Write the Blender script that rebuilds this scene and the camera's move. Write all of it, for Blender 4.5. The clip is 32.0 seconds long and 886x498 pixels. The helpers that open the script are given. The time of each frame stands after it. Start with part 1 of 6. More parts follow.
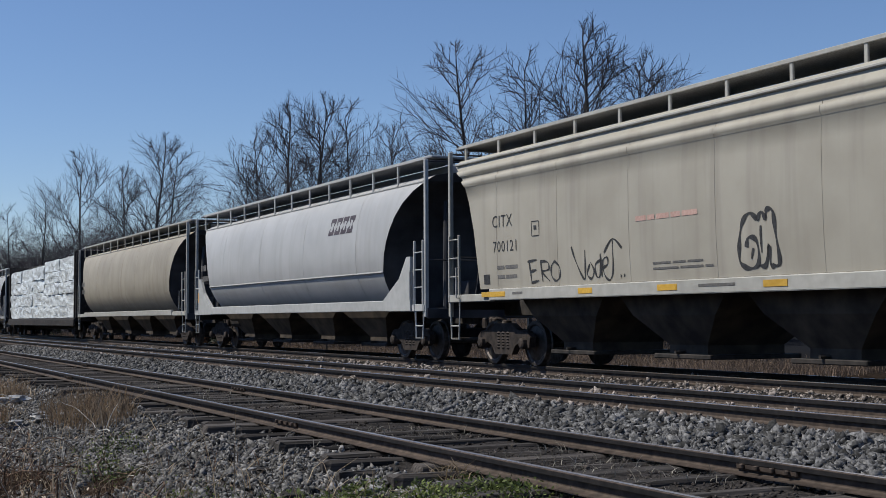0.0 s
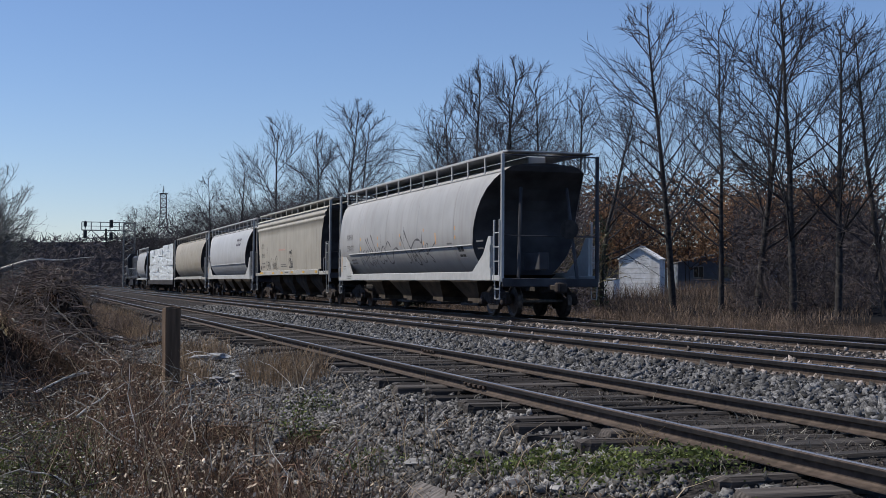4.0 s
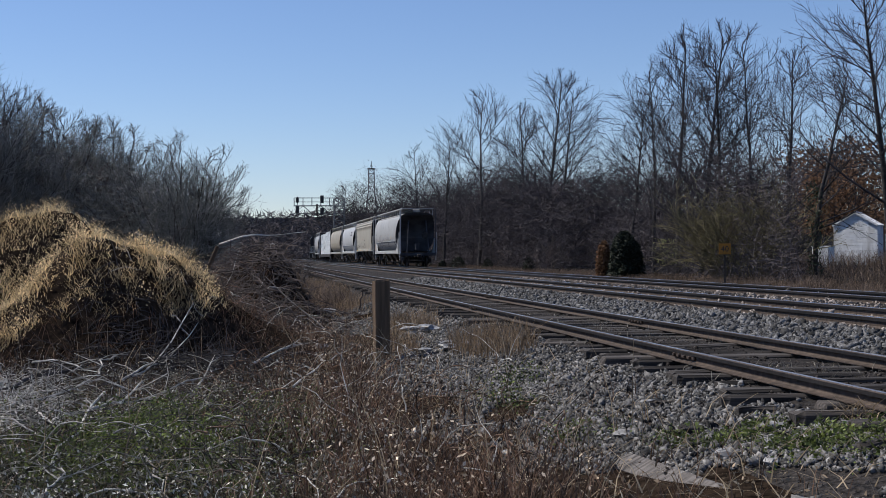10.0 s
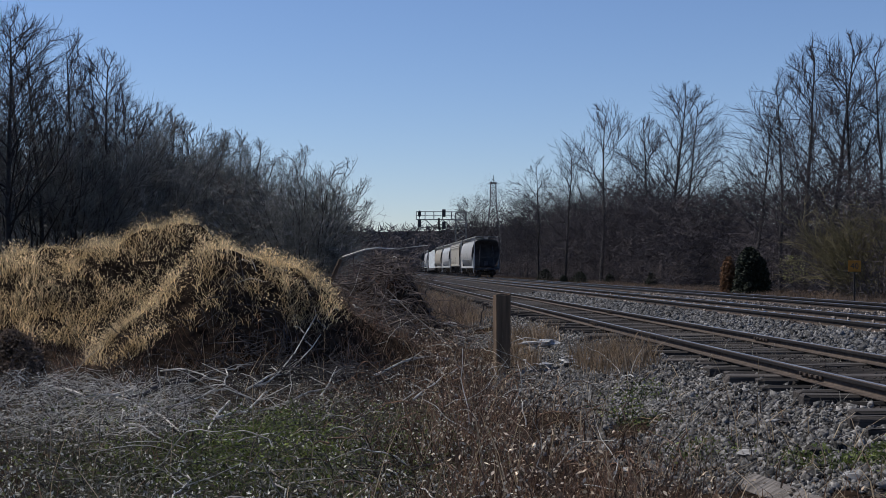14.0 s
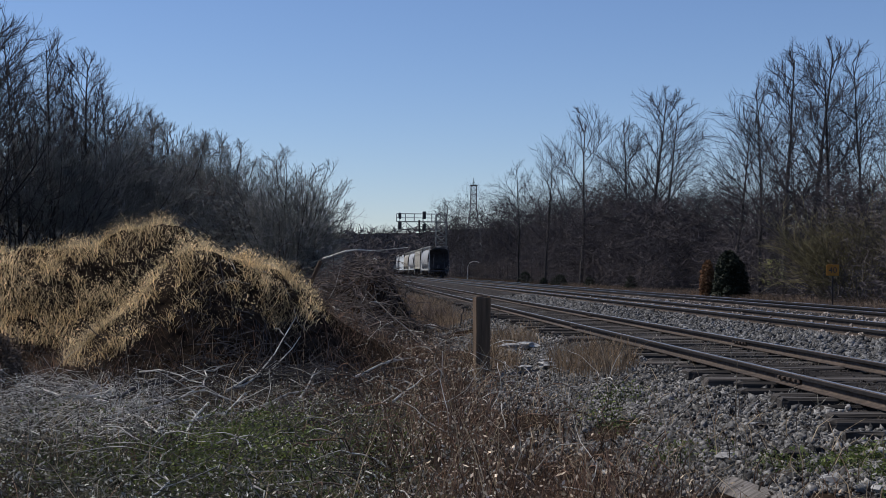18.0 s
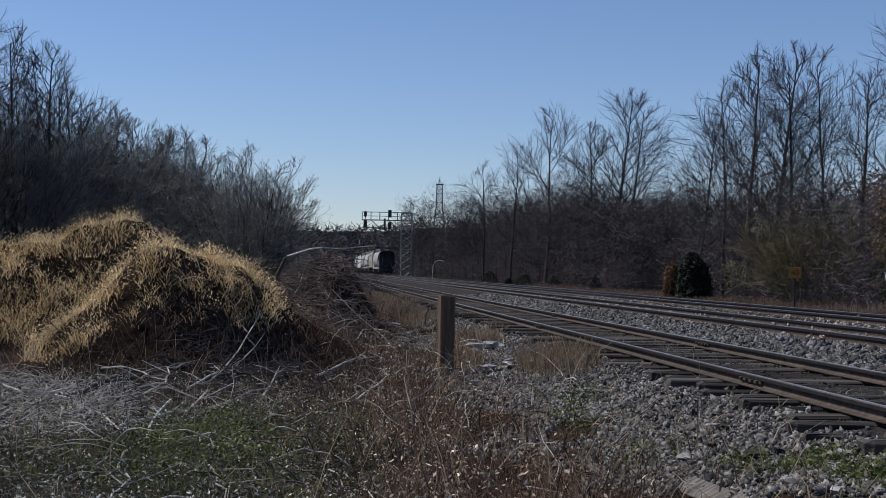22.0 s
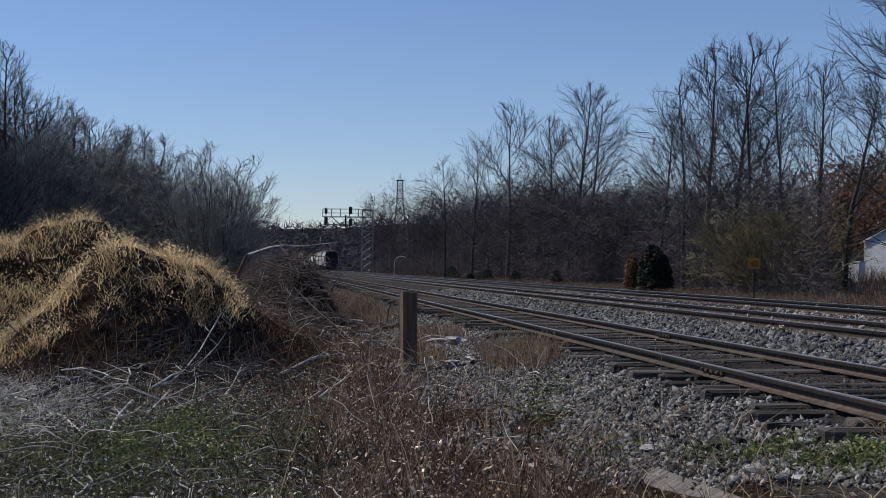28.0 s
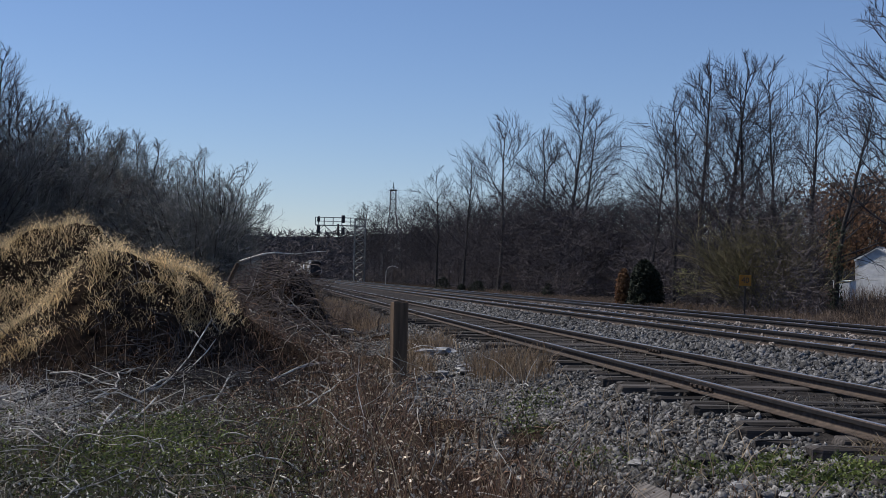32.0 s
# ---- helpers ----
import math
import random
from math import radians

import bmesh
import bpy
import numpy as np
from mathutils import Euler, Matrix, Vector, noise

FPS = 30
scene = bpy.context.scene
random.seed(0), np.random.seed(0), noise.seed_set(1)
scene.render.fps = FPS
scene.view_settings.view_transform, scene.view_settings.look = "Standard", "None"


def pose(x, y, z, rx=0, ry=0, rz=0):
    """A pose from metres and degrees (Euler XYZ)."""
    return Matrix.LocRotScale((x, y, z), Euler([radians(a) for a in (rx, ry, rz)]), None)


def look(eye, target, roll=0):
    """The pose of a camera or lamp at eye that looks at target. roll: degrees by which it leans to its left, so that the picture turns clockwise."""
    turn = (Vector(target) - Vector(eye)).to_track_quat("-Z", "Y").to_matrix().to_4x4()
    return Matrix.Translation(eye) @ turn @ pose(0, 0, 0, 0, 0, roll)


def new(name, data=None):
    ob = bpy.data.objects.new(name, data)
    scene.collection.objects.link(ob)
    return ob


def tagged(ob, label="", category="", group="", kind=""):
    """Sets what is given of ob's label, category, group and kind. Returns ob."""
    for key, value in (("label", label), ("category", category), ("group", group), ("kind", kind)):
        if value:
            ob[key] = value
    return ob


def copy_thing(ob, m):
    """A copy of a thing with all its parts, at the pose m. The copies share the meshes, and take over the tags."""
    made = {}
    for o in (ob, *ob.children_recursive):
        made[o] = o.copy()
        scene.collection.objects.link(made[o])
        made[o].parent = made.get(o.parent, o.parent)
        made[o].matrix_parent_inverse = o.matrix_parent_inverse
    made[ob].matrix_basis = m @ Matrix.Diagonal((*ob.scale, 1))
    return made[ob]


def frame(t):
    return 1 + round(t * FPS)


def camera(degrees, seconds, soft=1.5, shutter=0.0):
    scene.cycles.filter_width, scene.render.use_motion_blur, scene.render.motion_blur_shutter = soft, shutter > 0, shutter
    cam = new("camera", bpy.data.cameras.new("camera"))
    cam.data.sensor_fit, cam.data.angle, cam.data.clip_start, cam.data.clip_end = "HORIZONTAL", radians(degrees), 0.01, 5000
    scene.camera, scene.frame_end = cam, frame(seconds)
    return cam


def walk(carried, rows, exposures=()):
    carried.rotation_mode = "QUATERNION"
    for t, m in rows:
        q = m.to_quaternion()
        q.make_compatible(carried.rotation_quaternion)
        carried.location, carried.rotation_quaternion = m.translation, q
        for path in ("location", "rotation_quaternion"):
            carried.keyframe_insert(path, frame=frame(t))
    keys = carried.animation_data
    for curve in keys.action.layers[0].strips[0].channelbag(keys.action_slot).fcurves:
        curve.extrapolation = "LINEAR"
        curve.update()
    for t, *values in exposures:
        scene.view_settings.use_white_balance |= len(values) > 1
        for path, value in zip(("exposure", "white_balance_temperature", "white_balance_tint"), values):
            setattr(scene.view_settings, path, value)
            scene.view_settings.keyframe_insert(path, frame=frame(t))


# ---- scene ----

# The world's y runs along the tracks, x across them to the east side, z = 0 is the top of the rails.
cam = camera(37.4, 32.0, soft=0.6)
EYE = 0.95
walk(cam, [
    (0, pose(0, 0, EYE, 93.07, 0.27, -25.95)),
    (0.5, pose(0, 0, EYE, 93.26, 0.43, -26.76)),
    (1, pose(0, 0, EYE, 93.36, 0.24, -25.88)),
    (1.5, pose(0, 0, EYE, 93.16, 0.07, -22.44)),
    (2, pose(0, 0, EYE, 92.60, -0.38, -21.20)),
    (2.5, pose(0, 0, EYE, 94.03, -0.55, -21.13)),
    (4.5, pose(0, 0, EYE, 90.99, -0.02, -14.92)),
    (5, pose(0, 0, EYE, 91.33, 0.39, -11.49)),
    (5.5, pose(0, 0, EYE, 90.83, 0.49, -9.74)),
    (6, pose(0, 0, EYE, 90.70, -0.10, -9.80)),
    (6.5, pose(0, 0, EYE, 90.79, -0.22, -9.42)),
    (7, pose(0, 0, EYE, 91.12, -0.26, -9.18)),
    (7.5, pose(0, 0, EYE, 91.08, -0.29, -9.21)),
    (8, pose(0, 0, EYE, 90.94, -0.76, -10.09)),
    (8.5, pose(0, 0, EYE, 90.82, -0.77, -10.75)),
    (9, pose(0, 0, EYE, 90.84, -0.90, -10.45)),
    (9.5, pose(0, 0, EYE, 91.25, -0.62, -9.39)),
    (10, pose(0, 0, EYE, 90.24, 0.37, -8.74)),
    (10.5, pose(0, 0, EYE, 89.97, 0.42, -7.40)),
    (11, pose(0, 0, EYE, 90.54, -0.04, -6.12)),
    (11.5, pose(0, 0, EYE, 90.70, 0.04, -5.56)),
    (12, pose(0, 0, EYE, 90.29, -0.10, -6.28)),
    (12.5, pose(0, 0, EYE, 91.32, 0.10, -5.19)),
    (13, pose(0, 0, EYE, 90.89, -0.05, -3.81)),
    (13.5, pose(0, 0, EYE, 90.87, 0.00, -4.13)),
    (14, pose(0, 0, EYE, 90.87, -0.15, -3.44)),
    (14.5, pose(0, 0, EYE, 90.90, 0.03, -3.76)),
    (16.5, pose(0, 0, EYE, 90.89, -0.39, -4.15)),
    (17, pose(0, 0, EYE, 91.11, -0.60, -4.20)),
    (17.5, pose(0, 0, EYE, 91.23, -0.47, -4.18)),
    (18, pose(0, 0, EYE, 90.97, -0.41, -4.31)),
    (18.5, pose(0, 0, EYE, 91.11, -0.30, -4.45)),
    (19, pose(0, 0, EYE, 91.59, -0.63, -4.24)),
    (19.5, pose(0, 0, EYE, 90.85, -0.79, -4.32)),
    (20, pose(0, 0, EYE, 90.43, -1.02, -4.90)),
    (20.5, pose(0, 0, EYE, 90.85, -0.94, -5.32)),
    (21, pose(0, 0, EYE, 90.88, -0.96, -5.69)),
    (21.5, pose(0, 0, EYE, 91.06, -1.16, -5.59)),
    (22, pose(0, 0, EYE, 90.94, -1.00, -5.84)),
    (22.5, pose(0, 0, EYE, 90.65, -1.09, -5.77)),
    (23, pose(0, 0, EYE, 90.83, -0.94, -6.20)),
    (23.5, pose(0, 0, EYE, 91.07, -0.69, -5.86)),
    (24, pose(0, 0, EYE, 90.87, -0.71, -6.09)),
    (24.5, pose(0, 0, EYE, 91.11, -0.48, -6.68)),
    (25, pose(0, 0, EYE, 91.22, -0.19, -7.07)),
    (25.5, pose(0, 0, EYE, 91.11, -0.37, -7.10)),
    (27.5, pose(0, 0, EYE, 90.80, -0.29, -7.51)),
    (28, pose(0, 0, EYE, 90.77, -0.16, -7.52)),
    (28.5, pose(0, 0, EYE, 90.81, -0.42, -7.57)),
    (29, pose(0, 0, EYE, 90.75, -0.67, -7.48)),
    (29.5, pose(0, 0, EYE, 91.07, -0.66, -7.54)),
    (30, pose(0, 0, EYE, 90.91, -0.74, -7.56)),
    (30.5, pose(0, 0, EYE, 90.91, -0.85, -7.57)),
    (31, pose(0, 0, EYE, 91.04, -0.92, -7.66)),
    (31.5, pose(0, 0, EYE, 91.17, -1.01, -7.82)),
    (32, pose(0, 0, EYE, 91.24, -1.29, -7.89)),
], exposures=[(0, -0.06, 5620, 16), (2.5, -0.06, 5620, 16), (4.5, 0.04, 5600, 19), (12.2, 0.06, 5600, 19), (13, -0.12, 5600, 19), (32, -0.14, 5600, 19)])

# ---- world and sun ----
SUN_TURN, SUN_HEIGHT = 62.0, 53.0      # degrees west of the tracks' direction, degrees up
world = bpy.data.worlds.new("sky")
scene.world = world
world.use_nodes = True
wn = world.node_tree.nodes
sky = wn.new("ShaderNodeTexSky")
sky.sky_type, sky.sun_disc = "NISHITA", False
sky.sun_elevation, sky.sun_rotation = radians(SUN_HEIGHT), radians(-SUN_TURN)
sky.air_density, sky.dust_density, sky.ozone_density = 1.0, 0.0, 2.5
wn["Background"].inputs["Strength"].default_value = 0.09
world.node_tree.links.new(sky.outputs[0], wn["Background"].inputs["Color"])
sun_data = bpy.data.lights.new("sun", "SUN")
sun_data.energy, sun_data.angle, sun_data.color = 5.0, radians(0.5), (1.0, 0.90, 0.66)
sun = new("sun", sun_data)
st, sh = radians(SUN_TURN), radians(SUN_HEIGHT)
sun.matrix_world = look((-300 * math.sin(st) * math.cos(sh), 300 * math.cos(st) * math.cos(sh), 300 * math.sin(sh)), (0, 0, 0))

# ---- materials ----
def mat(name, dark, light, scale=3.0, rough=0.8, metal=0.0, bump=0.0, big=0.35, big_amount=0.25, island=0.0, per_object=0.0,
        stretch=(1, 1, 1), spec=0.4, leafy=0.0, streaks=None):
    """A surface with grain, larger stains, variation from piece to piece, and relief."""
    m = bpy.data.materials.new(name)
    m.use_nodes = True
    nt = m.node_tree
    N, L = nt.nodes, nt.links
    b = N["Principled BSDF"]
    b.inputs["Roughness"].default_value, b.inputs["Metallic"].default_value = rough, metal
    b.inputs["Specular IOR Level"].default_value = spec
    tc = N.new("ShaderNodeTexCoord")
    mp = N.new("ShaderNodeMapping")
    mp.inputs["Scale"].default_value = stretch
    L.new(tc.outputs["Object"], mp.inputs["Vector"])
    fine = N.new("ShaderNodeTexNoise")
    fine.inputs["Scale"].default_value, fine.inputs["Detail"].default_value = scale, 6
    L.new(mp.outputs[0], fine.inputs["Vector"])
    ramp = N.new("ShaderNodeValToRGB")
    ramp.color_ramp.elements[0].position, ramp.color_ramp.elements[1].position = 0.32, 0.68
    ramp.color_ramp.elements[0].color, ramp.color_ramp.elements[1].color = (*dark, 1), (*light, 1)
    L.new(fine.outputs["Fac"], ramp.inputs[0])
    broad = N.new("ShaderNodeTexNoise")
    broad.inputs["Scale"].default_value, broad.inputs["Detail"].default_value = big, 3
    L.new(tc.outputs["Object"], broad.inputs["Vector"])
    rng = N.new("ShaderNodeMapRange")
    rng.inputs["From Min"].default_value, rng.inputs["From Max"].default_value = 0.3, 0.7
    rng.inputs["To Min"].default_value, rng.inputs["To Max"].default_value = 1 - big_amount, 1 + big_amount
    L.new(broad.outputs["Fac"], rng.inputs["Value"])
    factor = rng.outputs[0]
    for amount, node, out in ((island, "ShaderNodeNewGeometry", "Random Per Island"), (per_object, "ShaderNodeObjectInfo", "Random")):
        if amount:
            r = N.new("ShaderNodeMapRange")
            r.inputs["To Min"].default_value, r.inputs["To Max"].default_value = 1 - amount, 1 + amount
            L.new(N.new(node).outputs[out], r.inputs["Value"])
            mul = N.new("ShaderNodeMath")
            mul.operation = "MULTIPLY"
            L.new(factor, mul.inputs[0]), L.new(r.outputs[0], mul.inputs[1])
            factor = mul.outputs[0]
    tint = N.new("ShaderNodeVectorMath")
    tint.operation = "SCALE"
    L.new(ramp.outputs[0], tint.inputs[0]), L.new(factor, tint.inputs["Scale"])
    colour = tint.outputs[0]
    if streaks:
        mp2 = N.new("ShaderNodeMapping")
        mp2.inputs["Scale"].default_value = (1, 2.2, 0.12)
        L.new(tc.outputs["Object"], mp2.inputs["Vector"])
        run = N.new("ShaderNodeTexNoise")
        run.inputs["Scale"].default_value, run.inputs["Detail"].default_value = 1.6, 5
        L.new(mp2.outputs[0], run.inputs["Vector"])
        rr = N.new("ShaderNodeMapRange")
        rr.inputs["From Min"].default_value, rr.inputs["From Max"].default_value = 0.5, 0.78
        rr.inputs["To Max"].default_value = streaks[1]
        L.new(run.outputs["Fac"], rr.inputs["Value"])
        mix = N.new("ShaderNodeMix")
        mix.data_type = "RGBA"
        L.new(rr.outputs[0], mix.inputs["Factor"]), L.new(colour, mix.inputs["A"])
        mix.inputs["B"].default_value = (*streaks[0], 1)
        colour = mix.outputs["Result"]
    L.new(colour, b.inputs["Base Color"])
    if bump:
        bp = N.new("ShaderNodeBump")
        bp.inputs["Strength"].default_value, bp.inputs["Distance"].default_value = 1.0, bump
        L.new(fine.outputs["Fac"], bp.inputs["Height"]), L.new(bp.outputs[0], b.inputs["Normal"])
    if leafy:
        tr = N.new("ShaderNodeBsdfTranslucent")
        L.new(colour, tr.inputs["Color"])
        mx = N.new("ShaderNodeMixShader")
        mx.inputs[0].default_value = leafy
        L.new(b.outputs[0], mx.inputs[1]), L.new(tr.outputs[0], mx.inputs[2])
        L.new(mx.outputs[0], N["Material Output"].inputs["Surface"])
    return m


# ---- mesh building ----
class Form:
    """Collects corners and faces of one mesh."""

    def __init__(self):
        self.v, self.f = [], []

    def add(self, verts, faces):
        n = len(self.v)
        self.v.extend([tuple(p) for p in verts])
        self.f.extend([tuple(i + n for i in f) for f in faces])
        return self

    def box(self, x, y, z, sx, sy, sz, b=0.0, m=None):
        """A box about a centre, with its edges cut by b."""
        hx, hy, hz = sx / 2, sy / 2, sz / 2
        b = min(b, hx * 0.9, hy * 0.9, hz * 0.9)
        V, F = [], []
        if b <= 0:
            V = [(i * hx, j * hy, k * hz) for i in (-1, 1) for j in (-1, 1) for k in (-1, 1)]
            F = [(0, 1, 3, 2), (4, 6, 7, 5), (0, 4, 5, 1), (2, 3, 7, 6), (0, 2, 6, 4), (1, 5, 7, 3)]
        else:
            ix = {}
            for i in (-1, 1):
                for j in (-1, 1):
                    for k in (-1, 1):
                        for a, p in enumerate(((hx, hy - b, hz - b), (hx - b, hy, hz - b), (hx - b, hy - b, hz))):
                            ix[i, j, k, a] = len(V)
                            V.append((i * p[0], j * p[1], k * p[2]))
            for s in (-1, 1):
                F.append([ix[s, j, k, 0] for j, k in ((-1, -1), (1, -1), (1, 1), (-1, 1))][::s])
                F.append([ix[i, s, k, 1] for i, k in ((-1, -1), (-1, 1), (1, 1), (1, -1))][::s])
                F.append([ix[i, j, s, 2] for i, j in ((-1, -1), (1, -1), (1, 1), (-1, 1))][::s])
            for i in (-1, 1):
                for j in (-1, 1):
                    F.append((ix[i, j, -1, 0], ix[i, j, 1, 0], ix[i, j, 1, 1], ix[i, j, -1, 1]))
                    F.append((ix[i, -1, j, 0], ix[i, 1, j, 0], ix[i, 1, j, 2], ix[i, -1, j, 2]))
                    F.append((ix[-1, i, j, 1], ix[1, i, j, 1], ix[1, i, j, 2], ix[-1, i, j, 2]))
                    for k in (-1, 1):
                        F.append((ix[i, j, k, 0], ix[i, j, k, 1], ix[i, j, k, 2]))
        V = [Vector(p) for p in V]
        if m is not None:
            V = [m @ p for p in V]
        return self.add([p + Vector((x, y, z)) for p in V], F)

    def tube(self, pts, r, sides=6, caps=True, r2=None):
        """A round bar along a line of points; r2 is the radius at its end."""
        pts = [Vector(p) for p in pts]
        V, F = [], []
        n = len(pts)
        for i, p in enumerate(pts):
            d = (pts[min(i + 1, n - 1)] - pts[max(i - 1, 0)]).normalized()
            u = d.cross((0, 0, 1)) if abs(d.z) < 0.95 else d.cross((1, 0, 0))
            u.normalize()
            w = d.cross(u)
            rr = r if r2 is None else r + (r2 - r) * i / max(1, n - 1)
            V += [p + rr * (math.cos(2 * math.pi * k / sides) * u + math.sin(2 * math.pi * k / sides) * w) for k in range(sides)]
        for i in range(n - 1):
            for k in range(sides):
                a, b = i * sides + k, i * sides + (k + 1) % sides
                F.append((a, b, b + sides, a + sides))
        if caps:
            F += [tuple(range(sides))[::-1], tuple(range((n - 1) * sides, n * sides))]
        return self.add(V, F)

    def prism(self, outline, a, b, axis="x"):
        """An outline pulled along an axis from a to b."""
        put = {"x": lambda p, t: (t, p[0], p[1]), "y": lambda p, t: (p[0], t, p[1]), "z": lambda p, t: (p[0], p[1], t)}[axis]
        n = len(outline)
        V = [put(p, a) for p in outline] + [put(p, b) for p in outline]
        F = [tuple(range(n))[::-1], tuple(range(n, 2 * n))] + [(i, (i + 1) % n, (i + 1) % n + n, i + n) for i in range(n)]
        return self.add(V, F)

    def turned(self, profile, sides, centre=(0, 0, 0), axis="x"):
        """A profile of (along, radius) turned round an axis."""
        V, F = [], []
        for a, r in profile:
            for k in range(sides):
                c, s = r * math.cos(2 * math.pi * k / sides), r * math.sin(2 * math.pi * k / sides)
                p = {"x": (a, c, s), "y": (c, a, s), "z": (c, s, a)}[axis]
                V.append((p[0] + centre[0], p[1] + centre[1], p[2] + centre[2]))
        for i in range(len(profile) - 1):
            for k in range(sides):
                a, b = i * sides + k, i * sides + (k + 1) % sides
                F.append((a, b, b + sides, a + sides))
        F += [tuple(range(sides))[::-1], tuple(range((len(profile) - 1) * sides, len(profile) * sides))]
        return self.add(V, F)

    def mesh(self, name, material, smooth=False):
        me = bpy.data.meshes.new(name)
        me.from_pydata(self.v, [], self.f)
        me.materials.append(material)
        bm = bmesh.new()
        bm.from_mesh(me)
        bmesh.ops.recalc_face_normals(bm, faces=bm.faces)
        bm.to_mesh(me)
        bm.free()
        if smooth:
            me.shade_smooth()
        return me


def part(name, form, material, parent, label="", smooth=False):
    ob = new(name, form.mesh(name, material, smooth) if isinstance(form, Form) else form)
    ob.parent = parent
    return tagged(ob, label)


def thing(name, label, category, group="", kind="", at=None):
    ob = new(name)
    if at is not None:
        ob.matrix_world = at
    return tagged(ob, label, category, group, kind)


def solid(name, form, material, label, category="", group="", kind="", smooth=False):
    ob = new(name, form.mesh(name, material, smooth) if isinstance(form, Form) else form)
    return tagged(ob, label, category, group, kind)


def raw(name, verts, faces, material, smooth=False):
    """A large mesh from arrays of corners and of faces that all have as many corners."""
    verts, faces = np.asarray(verts, np.float32), np.asarray(faces, np.int32)
    me = bpy.data.meshes.new(name)
    k = faces.shape[1]
    me.vertices.add(len(verts)), me.loops.add(faces.size), me.polygons.add(len(faces))
    me.vertices.foreach_set("co", verts.ravel())
    me.loops.foreach_set("vertex_index", faces.ravel())
    me.polygons.foreach_set("loop_start", np.arange(0, faces.size, k, dtype=np.int32))
    if smooth:
        me.polygons.foreach_set("use_smooth", np.ones(len(faces), bool))
    me.update(calc_edges=True)
    me.materials.append(material)
    return me


def fbm(x, y, seed=0, octaves=4):
    """Smooth noise over the plan, from -1 to 1, on arrays."""
    total, amp, x, y = np.zeros_like(x, dtype=float), 1.0, np.asarray(x, float) + 37.1 * seed, np.asarray(y, float) - 11.7 * seed
    norm = 0.0
    for _ in range(octaves):
        xi, yi = np.floor(x), np.floor(y)
        fx, fy = x - xi, y - yi
        fx, fy = fx * fx * (3 - 2 * fx), fy * fy * (3 - 2 * fy)
        h = lambda a, b: np.modf(np.abs(np.sin(a * 127.1 + b * 311.7 + seed * 17.3) * 43758.5453))[0]
        v = (h(xi, yi) * (1 - fx) + h(xi + 1, yi) * fx) * (1 - fy) + (h(xi, yi + 1) * (1 - fx) + h(xi + 1, yi + 1) * fx) * fy
        total += amp * (2 * v - 1)
        norm += amp
        x, y, amp = x * 2.03 + 5.3, y * 2.03 + 1.7, amp * 0.5
    return total / norm


def steps(x, points):
    return np.interp(x, [p[0] for p in points], [p[1] for p in points])

SOIL = mat("soil_and_litter", (0.008, 0.006, 0.005), (0.04, 0.029, 0.021), 9, 1.0, spec=0.0, bump=0.05, big=0.5, big_amount=0.35)
STONE_BED = mat("ballast_bed", (0.010, 0.009, 0.0084), (0.056, 0.049, 0.045), 26, 0.95, spec=0.1, bump=0.05, big=0.6, big_amount=0.3)
BALLAST = mat("ballast_stone", (0.012, 0.012, 0.0125), (0.15, 0.147, 0.148), 30, 0.85, bump=0.004, island=0.9, big=0.4, big_amount=0.15)
OLD_STONE = mat("dirty_ballast_stone", (0.014, 0.013, 0.0125), (0.185, 0.178, 0.172), 30, 0.9, bump=0.004, island=0.95, big=0.4, big_amount=0.2)
BROWN_STONE = mat("rust_stained_ballast", (0.055, 0.046, 0.041), (0.31, 0.27, 0.245), 30, 0.9, island=0.8, spec=0.2)
RUBBLE = mat("dark_rubble", (0.012, 0.010, 0.009), (0.085, 0.074, 0.066), 30, 0.95, island=0.9, spec=0.1)
RUST = mat("rusty_rail_steel", (0.034, 0.024, 0.018), (0.085, 0.062, 0.048), 14, 0.75, metal=0.2, bump=0.002)
RAILTOP = mat("worn_rail_head", (0.46, 0.44, 0.42), (0.66, 0.63, 0.61), 8, 0.26, metal=1.0, stretch=(1, 0.05, 1))
DULLHEAD = mat("dull_rail_head", (0.32, 0.29, 0.27), (0.56, 0.53, 0.50), 8, 0.30, metal=0.9, stretch=(1, 0.05, 1))
TIE = mat("weathered_tie_wood", (0.014, 0.0115, 0.0098), (0.088, 0.075, 0.066), 7, 0.95, bump=0.012, stretch=(0.25, 4, 4), per_object=0.35)
STEEL = mat("dark_running_gear", (0.018, 0.016, 0.015), (0.055, 0.047, 0.042), 6, 0.8, metal=0.2, bump=0.003)
RUSTY = mat("rusty_truck_steel", (0.018, 0.014, 0.012), (0.065, 0.050, 0.042), 7, 0.85, metal=0.2, bump=0.004)
WHEEL = mat("wheel_steel", (0.05, 0.042, 0.037), (0.12, 0.105, 0.095), 9, 0.5, metal=0.7)
CREAM = mat("cream_paint", (0.336, 0.308, 0.252), (0.392, 0.364, 0.304), 1.2, 0.55, big=0.25, big_amount=0.07, streaks=((0.225, 0.200, 0.169), 0.55))
WHITE = mat("white_paint", (0.374, 0.374, 0.374), (0.424, 0.424, 0.424), 1.2, 0.5, big=0.25, big_amount=0.05, streaks=((0.281, 0.262, 0.243), 0.4))
GREY = mat("light_grey_paint", (0.312, 0.309, 0.302), (0.362, 0.358, 0.353), 1.2, 0.55, big=0.25, big_amount=0.07, streaks=((0.231, 0.206, 0.181), 0.5))
